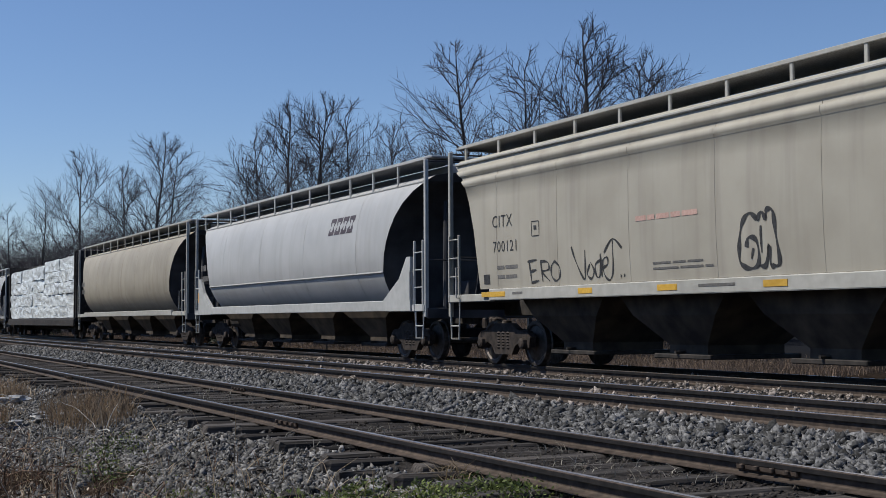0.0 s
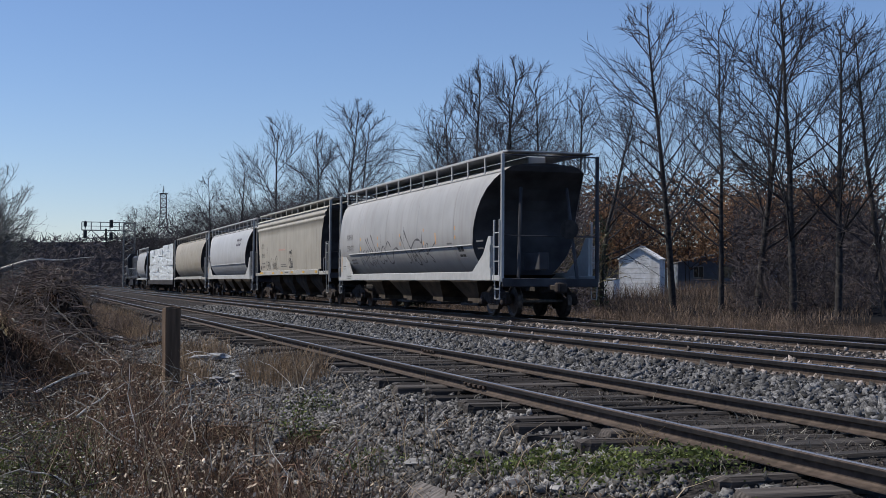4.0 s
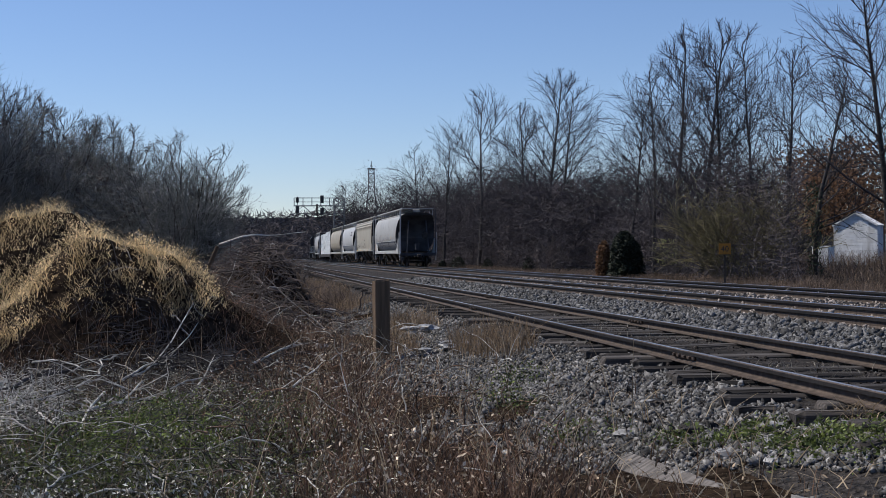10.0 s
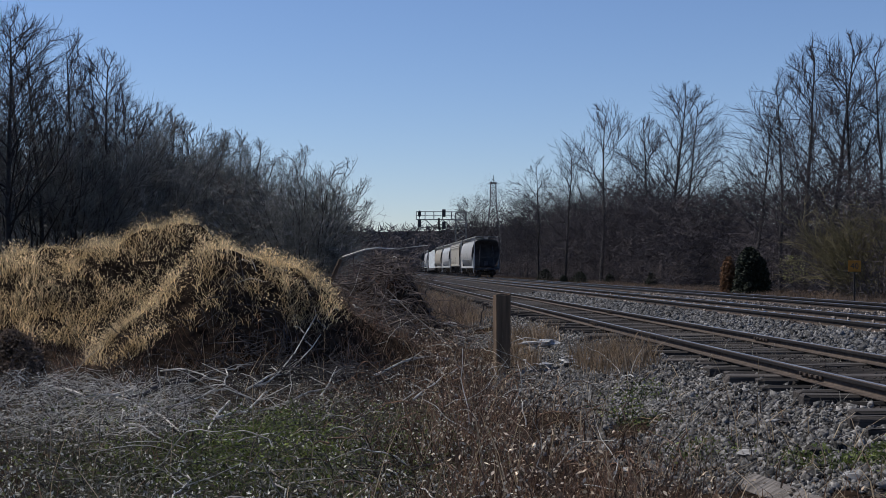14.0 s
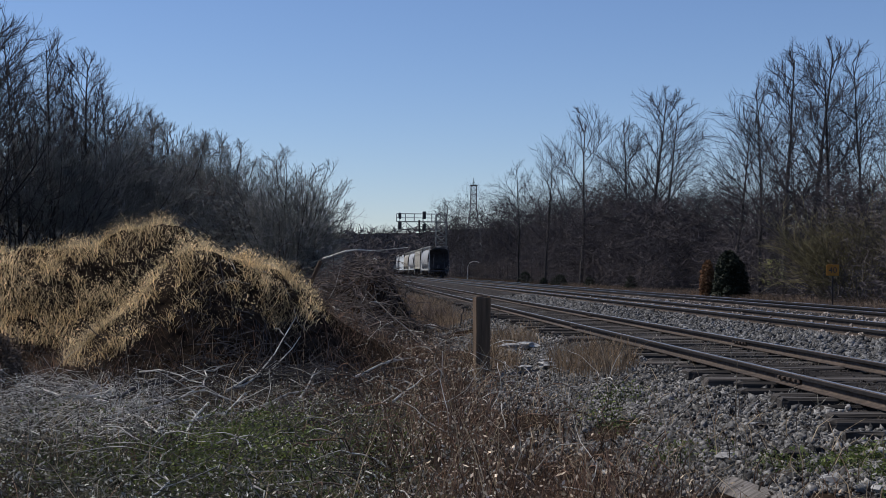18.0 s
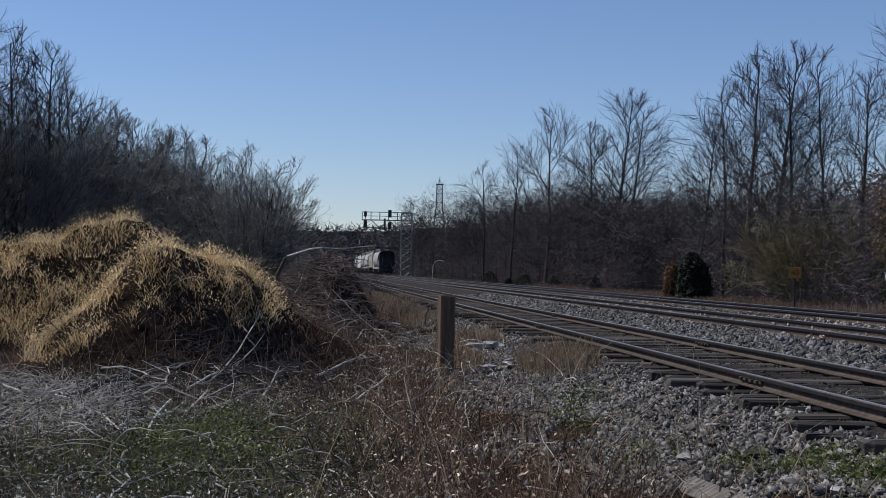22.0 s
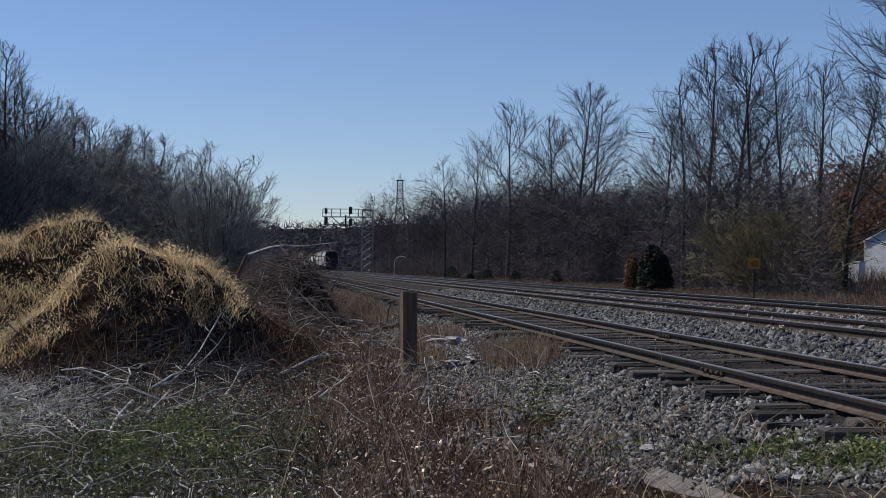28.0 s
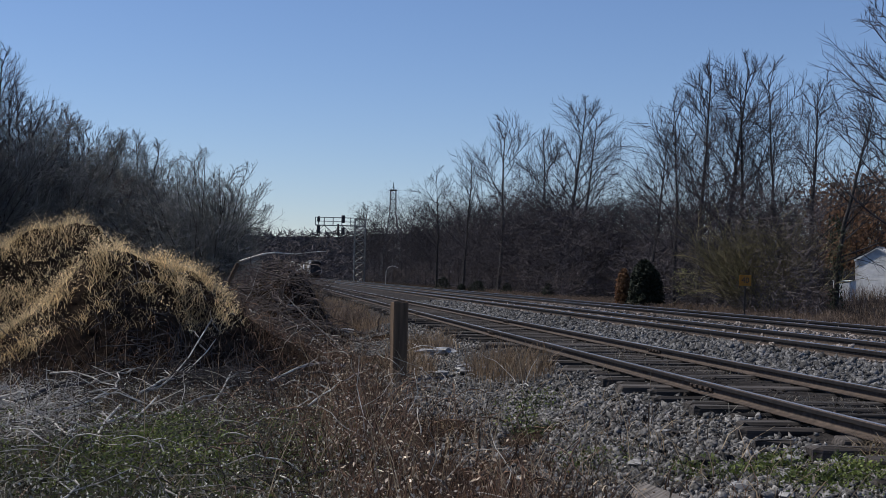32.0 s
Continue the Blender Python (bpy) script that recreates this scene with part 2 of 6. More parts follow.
TAN = mat("tan_paint", (0.287, 0.256, 0.200), (0.343, 0.306, 0.243), 1.2, 0.55, big=0.25, big_amount=0.07, streaks=((0.206, 0.169, 0.125), 0.5))
TRIM = mat("white_trim_paint", (0.387, 0.387, 0.374), (0.462, 0.462, 0.450), 5, 0.5, big_amount=0.1)
CREAMTRIM = mat("cream_trim_paint", (0.343, 0.330, 0.294), (0.424, 0.412, 0.374), 5, 0.5, big_amount=0.12)
# Brown bay dirt, darkened further for the shade under the car body.
DIRTY_SHADED_BAY = mat("dirty_shade_dark_hopper_paint", (0.024, 0.018, 0.014), (0.085, 0.065, 0.047), 2.5, 0.9, big_amount=0.3)
GRATE = mat("galvanised_walkway", (0.22, 0.22, 0.22), (0.36, 0.36, 0.36), 30, 0.6, metal=0.5)
YELLOW = mat("yellow_reflector", (0.496, 0.288, 0.032), (0.600, 0.368, 0.056), 12, 0.5)
INK = mat("black_paint", (0.02, 0.02, 0.022), (0.05, 0.05, 0.052), 20, 0.7)
FADEDINK = mat("faded_lettering", (0.09, 0.085, 0.08), (0.16, 0.155, 0.15), 20, 0.8)
FADEDRED = mat("faded_red_lettering", (0.50, 0.31, 0.26), (0.58, 0.40, 0.34), 20, 0.8)
LOGO = mat("grey_logo_paint", (0.05, 0.04, 0.05), (0.10, 0.085, 0.10), 12, 0.7)
ORANGE = mat("orange_spray_paint", (0.544, 0.304, 0.112), (0.600, 0.368, 0.160), 12, 0.7)
SPRAY = mat("grey_spray_paint", (0.055, 0.052, 0.055), (0.14, 0.135, 0.14), 12, 0.8)
HEAD_DARK = mat("dark_rail_side", (0.008, 0.007, 0.007), (0.024, 0.020, 0.018), 14, 0.6, metal=0.2)
# Shade on the unlit car ends is put into this dark colour.
END_SHADE = mat("shade_dark_end_paint", (0.022, 0.022, 0.026), (0.06, 0.06, 0.066), 1.5, 0.8, big_amount=0.3)
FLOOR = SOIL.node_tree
# away from the line: dark leaf litter of the woods, tinted bluish for distance haze
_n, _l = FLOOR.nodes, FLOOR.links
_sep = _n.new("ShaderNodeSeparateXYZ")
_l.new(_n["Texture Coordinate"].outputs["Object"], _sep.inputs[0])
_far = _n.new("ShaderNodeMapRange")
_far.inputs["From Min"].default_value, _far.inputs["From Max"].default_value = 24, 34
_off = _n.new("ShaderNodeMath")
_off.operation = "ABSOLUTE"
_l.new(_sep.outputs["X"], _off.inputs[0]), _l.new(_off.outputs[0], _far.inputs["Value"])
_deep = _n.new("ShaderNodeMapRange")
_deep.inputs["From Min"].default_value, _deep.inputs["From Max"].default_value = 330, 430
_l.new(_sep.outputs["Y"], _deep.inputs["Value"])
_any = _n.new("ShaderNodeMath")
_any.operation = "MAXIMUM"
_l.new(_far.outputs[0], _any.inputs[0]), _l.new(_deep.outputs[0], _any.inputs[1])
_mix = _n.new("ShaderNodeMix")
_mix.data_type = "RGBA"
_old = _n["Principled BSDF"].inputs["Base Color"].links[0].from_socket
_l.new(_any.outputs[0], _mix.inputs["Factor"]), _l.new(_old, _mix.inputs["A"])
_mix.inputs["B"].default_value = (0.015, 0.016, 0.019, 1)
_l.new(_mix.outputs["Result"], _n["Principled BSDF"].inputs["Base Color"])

# ---- ground and tracks ----
TRACK_FAR, TRACK_NEAR, SIDING = 14.1, 9.85, 5.08
CROSS = [(-2500, 60), (-400, 30), (-150, 12), (-60, 3), (-25, -0.2), (-9, -0.55), (1.5, -0.62), (2.4, -0.50), (3.1, -0.36), (3.7, -0.25), (4.15, -0.205), (4.4, -0.185), (5.75, -0.18), (6.0, -0.20),
         (6.5, -0.24), (7.0, -0.28), (7.7, -0.24), (8.5, -0.175), (15.5, -0.175), (16.2, -0.28), (17.6, -0.62), (21, -0.72), (27, -0.5), (45, 0.0), (75, 1.5), (140, 5), (400, 14), (2500, 40)]


def ground_height(x, y):
    x, y = np.asarray(x, float), np.asarray(y, float)
    z = steps(x, CROSS)
    off = np.clip((np.abs(x - 9.5) - 7.0) / 2.5, 0, 1)
    z = z + off * (0.10 * fbm(x * 0.35, y * 0.35, 3) + 0.05 * fbm(x * 1.6, y * 1.6, 4))
    z = z + np.clip((np.abs(x) - 30) / 60, 0, 1) * 2.0 * fbm(x * 0.02, y * 0.02, 5)
    # the far ridge that closes the valley
    return z + np.clip((y - 900) / 900, 0, 1) ** 1.5 * (53 + 9 * fbm(x * 0.004, y * 0.002, 6)) * np.clip(1.15 - np.abs(x + 40) / 2600, 0, 1)


def stretched(a, b, fine, lo, hi, grow=1.13):
    """Coordinates that are fine from a to b and widen towards lo and hi."""
    xs = list(np.arange(a, b + fine / 2, fine))
    s = fine
    while xs[-1] < hi:
        s *= grow
        xs.append(xs[-1] + s)
    s = fine
    while xs[0] > lo:
        s *= grow
        xs.insert(0, xs[0] - s)
    return np.array(xs)


def sheet(name, xs, ys, height, material):
    X, Y = np.meshgrid(xs, ys, indexing="ij")
    Z = height(X, Y)
    nx, ny = X.shape
    i = np.arange(nx * ny).reshape(nx, ny)
    F = np.stack([i[:-1, :-1], i[1:, :-1], i[1:, 1:], i[:-1, 1:]], -1).reshape(-1, 4)
    return raw(name, np.stack([X, Y, Z], -1).reshape(-1, 3), F, material, True)


def below_bed(x, y):
    z = ground_height(x, y)
    return z - 0.25 * np.clip((6.6 - np.abs(x - 9.6)) / 0.4, 0, 1) * (y < 690) * (y > -59)


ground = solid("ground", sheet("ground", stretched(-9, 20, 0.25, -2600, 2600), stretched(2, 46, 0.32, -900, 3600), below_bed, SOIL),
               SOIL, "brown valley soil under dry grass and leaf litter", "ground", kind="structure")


def bed_height(x, y):
    z = ground_height(x, y)
    return z + 0.025 * fbm(x * 3.2, y * 3.2, 8, 3) + 0.012 * fbm(x * 11, y * 11, 9, 2) + 0.02 - 0.2 * np.clip((np.abs(x - 9.6) - 6.55) / 0.4, 0, 1)


ballast_bed = solid("ballast_bed", sheet("ballast_bed", np.arange(2.55, 16.7, 0.15), stretched(3, 50, 0.17, -60, 690, 1.06), bed_height, STONE_BED),
                    STONE_BED, "grey crushed stone bed carrying three tracks", "track bed", kind="structure")


def rail_form(x, a, b, dip, tall=1.0):
    """One rail: foot, web and head."""
    half = [(0.070, -0.172), (0.070, -0.160), (0.022, -0.146), (0.009, -0.130), (0.009, -0.048), (0.034, -0.036), (0.036, -0.008), (0.030, -0.002)]
    out = [(x + px, pz * tall + dip) for px, pz in half] + [(x - px, pz * tall + dip) for px, pz in reversed(half)]
    return Form().prism(out, a, b, "y")


def tie_mesh(length, seed):
    """A hewn tie with worn, uneven edges."""
    rnd = random.Random(seed)
    f = Form().box(0, 0, 0, length, 0.21, 0.17, 0.018)
    f.v = [(x + rnd.uniform(-0.03, 0.03), y + rnd.uniform(-0.012, 0.012), z + rnd.uniform(-0.010, 0.006)) for x, y, z in f.v]
    return f.mesh("tie", TIE)


TIES = [tie_mesh(2.55, s) for s in range(7)]
SPLIT_TO = 62.0


def track(name, label, x, spacing, dip, sunk, rail_mat, rough, tall=1.0, joints=False):
    rnd = random.Random(name)
    t = thing(name, label, "railway track", kind="structure")
    worn = 0.011 if joints else 0.020
    for side in (-0.755, 0.755):
        part("rail", rail_form(x + side, -60, 690, dip, tall), rail_mat, t)
        part("rail_head", Form().prism([(x + side - worn - 0.003, dip - 0.0019), (x + side + worn + 0.003, dip - 0.0019), (x + side + worn, dip + 0.002), (x + side - worn, dip + 0.002)], -60, 690, "y"),
             DULLHEAD if joints else RAILTOP, t, "steel running surface worn by wheels")
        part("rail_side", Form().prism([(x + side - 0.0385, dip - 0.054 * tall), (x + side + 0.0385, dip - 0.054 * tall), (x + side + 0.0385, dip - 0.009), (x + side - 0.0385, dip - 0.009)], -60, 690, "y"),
             HEAD_DARK, t, "dark side of the rail head")
        y = 0.5 if side < 0 else -4.9
        while joints and y < 120:
            for s in (-1, 1):
                part("joint_bar", Form().box(x + side + s * 0.022, y, dip - 0.082 * tall, 0.024, 0.62, 0.07 * tall, 0.008), RUST, t, "bolted rail joint bar")
            for q in (-0.23, -0.08, 0.08, 0.23):
                part("bolt", Form().box(x + side - 0.045, y + q, dip - 0.082 * tall, 0.03, 0.035, 0.035, 0.006), RUST, t)
            y += 11.9
    y, far = -6.0, Form()
    while y < 330:
        ang, dx = rnd.gauss(0, rough), rnd.gauss(0, 0.05 + rough * 0.02)
        top = dip - 0.172 * tall - 0.085 - sunk * rnd.uniform(0.2, 1.0)
        if y < SPLIT_TO:
            ob = part("tie", rnd.choice(TIES), None, t)
            ob.matrix_basis = pose(x + dx, y, top, rnd.gauss(0, 0.6), rnd.gauss(0, 0.4), ang)
        else:
            far.box(x + dx, y, top, 2.55, 0.23, 0.17)
        y += spacing * rnd.uniform(0.9, 1.1)
    tagged(part("far_ties", far, TIE, t, "distant weathered wooden ties"), kind="stuff")
    return t

siding = track("siding_track", "disused rusty siding with rotten exposed wooden ties", SIDING, 0.55, -0.01, 0.022, RUST, 3.0, 0.68, True)
track_near = track("main_track", "main line track with worn rails in grey ballast", TRACK_NEAR, 0.50, 0.0, 0.015, RUST, 0.7)
track_far = track("main_track", "main line track beneath the freight train", TRACK_FAR, 0.50, 0.0, 0.015, RUST, 0.7)

# ---- the freight train ----
# In each car's own space y runs forward, x to its right side, z = 0 is the top of the rails.
def wheelset_form(r):
    f = Form()
    for s in (-1, 1):
        f.turned([(s * 0.86, 0.10), (s * 0.83, 0.16), (s * 0.80, r * 0.78), (s * 0.825, r * 0.86), (s * 0.82, r), (s * 0.715, r), (s * 0.70, r + 0.03), (s * 0.685, r + 0.03), (s * 0.68, r * 0.8), (s * 0.70, 0.14)], 20)
    return f.turned([(-1.02, 0.07), (1.02, 0.07)], 10)


def sideframe_form(s):
    """A cast truck frame: an arch over the springs, with an axle box at each end."""
    up = [(-1.12, 0.58), (-0.98, 0.70), (-0.62, 0.72), (-0.34, 0.86), (0.34, 0.86), (0.62, 0.72), (0.98, 0.70), (1.12, 0.58),
          (1.08, 0.38), (0.84, 0.34), (0.72, 0.48), (0.50, 0.40), (0.36, 0.22), (-0.36, 0.22), (-0.50, 0.40), (-0.72, 0.48), (-0.84, 0.34), (-1.08, 0.38)]
    f = Form().prism(up, s * 0.94, s * 1.08)
    for y in (-0.89, 0.89):
        f.turned([(s * 1.06, 0.12), (s * 1.16, 0.11), (s * 1.18, 0.07)], 10, (0, y, 0.457))
    return f


def spring_form():
    """One coil spring, its turns drawn as ridges."""
    return Form().turned([(0.33 + 0.03 * k, 0.085 if k % 2 else 0.062) for k in range(13)], 8, (0, 0, 0), "z")


WHEELSET = wheelset_form(0.457).mesh("wheelset", WHEEL)
FRAMES = {s: sideframe_form(s).mesh("sideframe", RUSTY) for s in (-1, 1)}
SPRING = spring_form().mesh("spring", RUSTY)
BOLSTER = Form().box(0, 0, 0.62, 2.1, 0.34, 0.24, 0.03).box(0, 0, 0.78, 0.7, 0.5, 0.12, 0.03).mesh("bolster", STEEL)
BRAKE = Form().box(0, 0.42, 0.42, 1.7, 0.1, 0.12, 0.02).box(0, -0.42, 0.42, 1.7, 0.1, 0.12, 0.02).mesh("brake_beam", STEEL)
spinning = []


def shifted(ob, x=0, y=0, z=0):
    ob.matrix_basis = pose(x, y, z)
    return ob


def truck(car, y):
    """A two-axle truck under a car; its wheelsets turn."""
    t = shifted(part("truck", BOLSTER, None, car, "rusty cast steel two-axle truck"), 0, y)
    for s in (-1, 1):
        part("sideframe", FRAMES[s], None, t)
        for q in (-0.2, 0.0, 0.2):
            shifted(part("spring", SPRING, None, t), s * 1.03, q)
    part("brake_beam", BRAKE, None, t)
    for a in (-0.89, 0.89):
        w = shifted(part("wheelset", WHEELSET, None, t, "steel wheels on their axle"), 0, a, 0.457)
        spinning.append((w, a))
    return t


def coupler(car, y, s):
    f = Form().box(0, y + s * 0.25, 0.85, 0.16, 0.62, 0.16, 0.03).box(0.03, y + s * 0.66, 0.85, 0.30, 0.30, 0.30, 0.05).box(-0.14, y + s * 0.80, 0.85, 0.10, 0.20, 0.26, 0.03)
    f.tube([(0.25, y, 0.8), (0.3, y + s * 0.35, 0.55), (0.22, y + s * 0.7, 0.6)], 0.025, 6)
    part("coupler", f, RUSTY, car, "rusty knuckle coupler with its air hose")


def ladder(car, x, y, z0, z1, along, width, material, name="ladder", gap=0.40):
    """Two rails and rungs; along is the direction of the rungs."""
    f = Form()
    dx, dy = (width / 2, 0) if along == "x" else (0, width / 2)
    for s in (-1, 1):
        f.box(x + s * dx, y + s * dy, (z0 + z1) / 2, 0.05, 0.05, z1 - z0, 0.008)
    z = z0 + 0.15
    while z < z1 - 0.05:
        f.tube([(x - dx, y - dy, z), (x + dx, y + dy, z)], 0.016, 6)
        z += gap
    part(name, f, material, car)


def side_x(profile, z):
    return float(np.interp(z, [p[1] for p in profile], [p[0] for p in profile]))


def shell(profile, yend, ny=26):
    """The rounded side walls and roof with sloping ends: the outline is mirrored, each level runs to its own end."""
    ring = [(-x, z) for x, z in profile] + [(x, z) for x, z in reversed(profile[:-1])]
    V, F = [], []
    n = len(ring)
    for x, z in ring:
        e, d = yend(z), yend(z, 1)
        V += [(x, -e + (e + d) * j / ny, z) for j in range(ny + 1)]
    for i in range(n - 1):
        for j in range(ny):
            a = i * (ny + 1) + j
            F.append((a, a + 1, a + ny + 2, a + ny + 1))
    return Form().add(V, F)


def end_sheet(profile, yend, s, inset=0.012):
    """The slope sheet that closes an end between the two sides."""
    V, F = [], []
    for x, z in profile[:-1]:
        V += [((-x + 2 * x * k / 6) * 0.996, s * (yend(z, s) - inset), z) for k in range(7)]
    for i in range(len(profile) - 2):
        for k in range(6):
            F.append((i * 7 + k, i * 7 + k + 1, i * 7 + k + 8, i * 7 + k + 7))
    top = len(V)
    V.append((0, s * (yend(profile[-1][1], s) - inset), profile[-1][1]))
    b = (len(profile) - 2) * 7
    F += [(b + k, b + k + 1, top) for k in range(6)]
    return Form().add(V, F)


ROUND = [(1.00, 1.22), (1.20, 1.42), (1.37, 1.64), (1.49, 1.86), (1.575, 2.09), (1.61, 2.5), (1.605, 2.8), (1.58, 3.1), (1.54, 3.4), (1.47, 3.7), (1.37, 3.95), (1.22, 4.16), (1.0, 4.30), (0.6, 4.36), (0, 4.40)]
FLAT = [(1.50, 1.565), (1.535, 2.1), (1.55, 2.8), (1.55, 3.4), (1.53, 3.74), (1.565, 3.78), (1.565, 3.87), (1.51, 3.90), (1.51, 3.97), (1.55, 4.0), (1.55, 4.09), (1.49, 4.13), (1.49, 4.26), (1.38, 4.36), (0.9, 4.42), (0, 4.46)]


def on_side(ribbon_form, profile, dz=0.006):
    """Lay a flat drawing (along the car from its front end, height) on the side that faces the siding."""
    ribbon_form.v = [(-(side_x(profile, z) + dz + off), y, z) for off, y, z in ribbon_form.v]
    return ribbon_form


def stroke(f, pts, w):
    """A painted line of width w through points (y, z)."""
    fine = []
    n = len(pts)
    for i in range(n - 1):
        p0, p1, p2, p3 = pts[max(0, i - 1)], pts[i], pts[i + 1], pts[min(n - 1, i + 2)]
        for k in range(5):
            t = k / 5
            fine.append(tuple(0.5 * (2 * b + (c - a) * t + (2 * a - 5 * b + 4 * c - d) * t * t + (3 * b - a - 3 * c + d) * t ** 3) for a, b, c, d in zip(p0, p1, p2, p3)))
    fine.append(pts[-1])
    V, F = [], []
    for i, p in enumerate(fine):
        q, r = fine[max(0, i - 1)], fine[min(len(fine) - 1, i + 1)]
        dy, dz = r[0] - q[0], r[1] - q[1]
        l = math.hypot(dy, dz) or 1
        ww = w * (0.75 + 0.35 * math.sin(i * 0.9))
        V += [(0, p[0] - dz / l * ww / 2, p[1] + dy / l * ww / 2), (0, p[0] + dz / l * ww / 2, p[1] - dy / l * ww / 2)]
    for i in range(len(fine) - 1):
        F.append((2 * i, 2 * i + 1, 2 * i + 3, 2 * i + 2))
    return f.add(V, F)


def bars(f, y, z, widths, h, gap=0.05):
    """Lettering too small to read: a row of plain bars, reading towards the rear."""
    for w in widths:
        f.add([(0, y, z), (0, y - w, z), (0, y - w, z + h), (0, y, z + h)], [(0, 1, 2, 3)])
        y -= w + gap
    return f


def lettering(body, y, z, h, spread=1.0):
    """Words as a flat form, their left end at y, reading towards the rear of the car."""
    cu = bpy.data.curves.new("letters", "FONT")
    cu.body, cu.size, cu.space_character, cu.resolution_u = body, h / 0.70, spread, 3
    ob = bpy.data.objects.new("letters", cu)
    scene.collection.objects.link(ob)
    me = bpy.data.meshes.new_from_object(ob.evaluated_get(bpy.context.evaluated_depsgraph_get()))
    f = Form().add([(0, y - v.co.x, z + v.co.y) for v in me.vertices], [tuple(p.vertices) for p in me.polygons])
    bpy.data.objects.remove(ob)
    bpy.data.curves.remove(cu)
    bpy.data.meshes.remove(me)
    return f


def hopper(label, length, profile, paint, trim, sill, bays, top=4.70, lean=2.0, front=None, seam=False, group="covered hoppers of the train"):
    """A covered hopper wagon with its ladders, walkways, bays and trucks. sill: heights of the side sill's foot and top."""
    car = thing("covered_hopper", label, "freight car", group)
    half = length / 2
    z0, z1 = sill
    body_low = profile[0][1]

    def yend(z, end=-1):
        """Where the body ends at a height: set in steeply under the roof, then nearly upright."""
        k = min(1, max(0, (4.2 - z) / (4.2 - body_low)))
        return half - 0.42 - (lean if front is None or end < 0 else front) * (0.80 * (1 - math.exp(-k / 0.24)) + 0.2 * k)

    body = part("body", shell(profile, yend), paint, car, smooth=True)
    for s in (-1, 1):
        part("end_sheet", end_sheet(profile, yend, s), END_SHADE, body, "sloping end sheet with its shade put into the paint")
    # a thin bead along the eaves and weld lines down the side
    eave = profile[-4]
    for s in (-1, 1):
        part("eave_bead", Form().box(s * (eave[0] + 0.01), 0, eave[1], 0.06, 2 * yend(eave[1]) - 0.1, 0.05, 0.012), trim, body)
        n = 5 if seam else 8
        for k in range(1, n):
            y = -half + length * k / n
            if abs(y) < yend(body_low + 0.2):
                zs = [z for _, z in profile if z < 4.0]
                pts = [(s * (side_x(profile, z) + 0.001), y, z) for z in zs]
                part("weld_seam", Form().tube(pts, 0.004, 4), paint, body)
        if seam:
            zz = profile[4][1]
            part("side_bead", Form().box(s * (side_x(profile, zz) + 0.012), 0, zz, 0.03, 2 * yend(zz) - 0.05, 0.035, 0.008), trim, body, "raised white bead along the side")
    # side sills, end platforms, centre sill
    for s in (-1, 1):
        part("side_sill", Form().box(s * 1.50, 0, (z0 + z1) / 2, 0.09, length - 4.0, z1 - z0, 0.015).box(s * 1.46, 0, z0 + 0.012, 0.16, length - 4.0, 0.024, 0.004), trim, car, "painted side sill")
        for e in (-1, 1):
            if seam:
                plate = [(half - 0.62, z0), (half - 0.62, 2.12), (half - 1.3, 2.12), (half - 2.35, z1), (half - 2.35, z0)] if front and e > 0 else [(half - 0.72, z0), (half - 0.72, z1 + 1.0), (half - 0.92, z1 + 1.0), (half - 1.35, z1 + 0.5), (half - 2.3, z1), (half - 2.3, z0)]
                f = Form().prism([(e * u, v) for u, v in plate], s * 1.458, s * 1.550)
                part("side_gusset", f, trim, car, "triangular white gusset plate")
            # posts on the far side take the end colour, dark to stand for shade
            part("corner_post", Form().box(s * 1.44, e * (half - 0.06), (1.0 + top - 0.1) / 2, 0.09, 0.09, top - 1.1, 0.012), trim if s < 0 else END_SHADE, car)
            part("step_sill", Form().box(s * 1.46, e * (half - 1.05), z0 + 0.06, 0.10, 2.0, 0.16, 0.015), trim, car)
            ladder(car, s * 1.50, e * (half - 0.34), z0 - 0.02, 2.75, "y", 0.46, trim)
            st = Form().tube([(s * 1.48, e * (half - 0.12), z0), (s * 1.48, e * (half - 0.16), 0.52), (s * 1.48, e * (half - 0.52), 0.52), (s * 1.48, e * (half - 0.56), z0)], 0.022, 6)
            st.tube([(s * 1.48, e * (half - 0.14), 0.80), (s * 1.48, e * (half - 0.54), 0.80)], 0.018, 6)
            part("stirrup_step", st, trim, car)
            part("grab_iron", Form().tube([(s * 1.52, e * (half - 0.62), 2.05), (s * 1.60, e * (half - 0.62), 2.05), (s * 1.60, e * (half - 0.62), 1.4), (s * 1.52, e * (half - 0.62), 1.4)], 0.016, 6), trim, car)
    for e in (-1, 1):
        # platform, braces and rails share that shade-dark colour
        part("end_platform", Form().box(0, e * (half - 0.42), z0 + 0.02, 2.9, 0.84, 0.06, 0.01).box(0, e * (half - 0.03), z0 - 0.06, 2.9, 0.08, 0.24, 0.015), END_SHADE, car)
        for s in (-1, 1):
            part("end_brace", Form().tube([(s * 0.9, e * (half - 0.2), z0), (s * 0.7, e * (half - 0.55), 3.7)], 0.05, 6), END_SHADE, car)
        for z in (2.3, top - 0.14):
            part("end_rail", Form().tube([(-1.44, e * (half - 0.04), z), (1.44, e * (half - 0.04), z)], 0.022, 6), END_SHADE, car)
        part("slope_brace", Form().box(0, e * (half - 1.1), 1.6, 0.30, 1.2, 0.5, 0.02), END_SHADE, car)
        coupler(car, e * half, e)
        truck(car, e * (half - 1.75))
    brake = Form().turned([(-0.02, 0.28), (0.02, 0.28)], 16, (0.55, -half - 0.02, 2.5), "y")
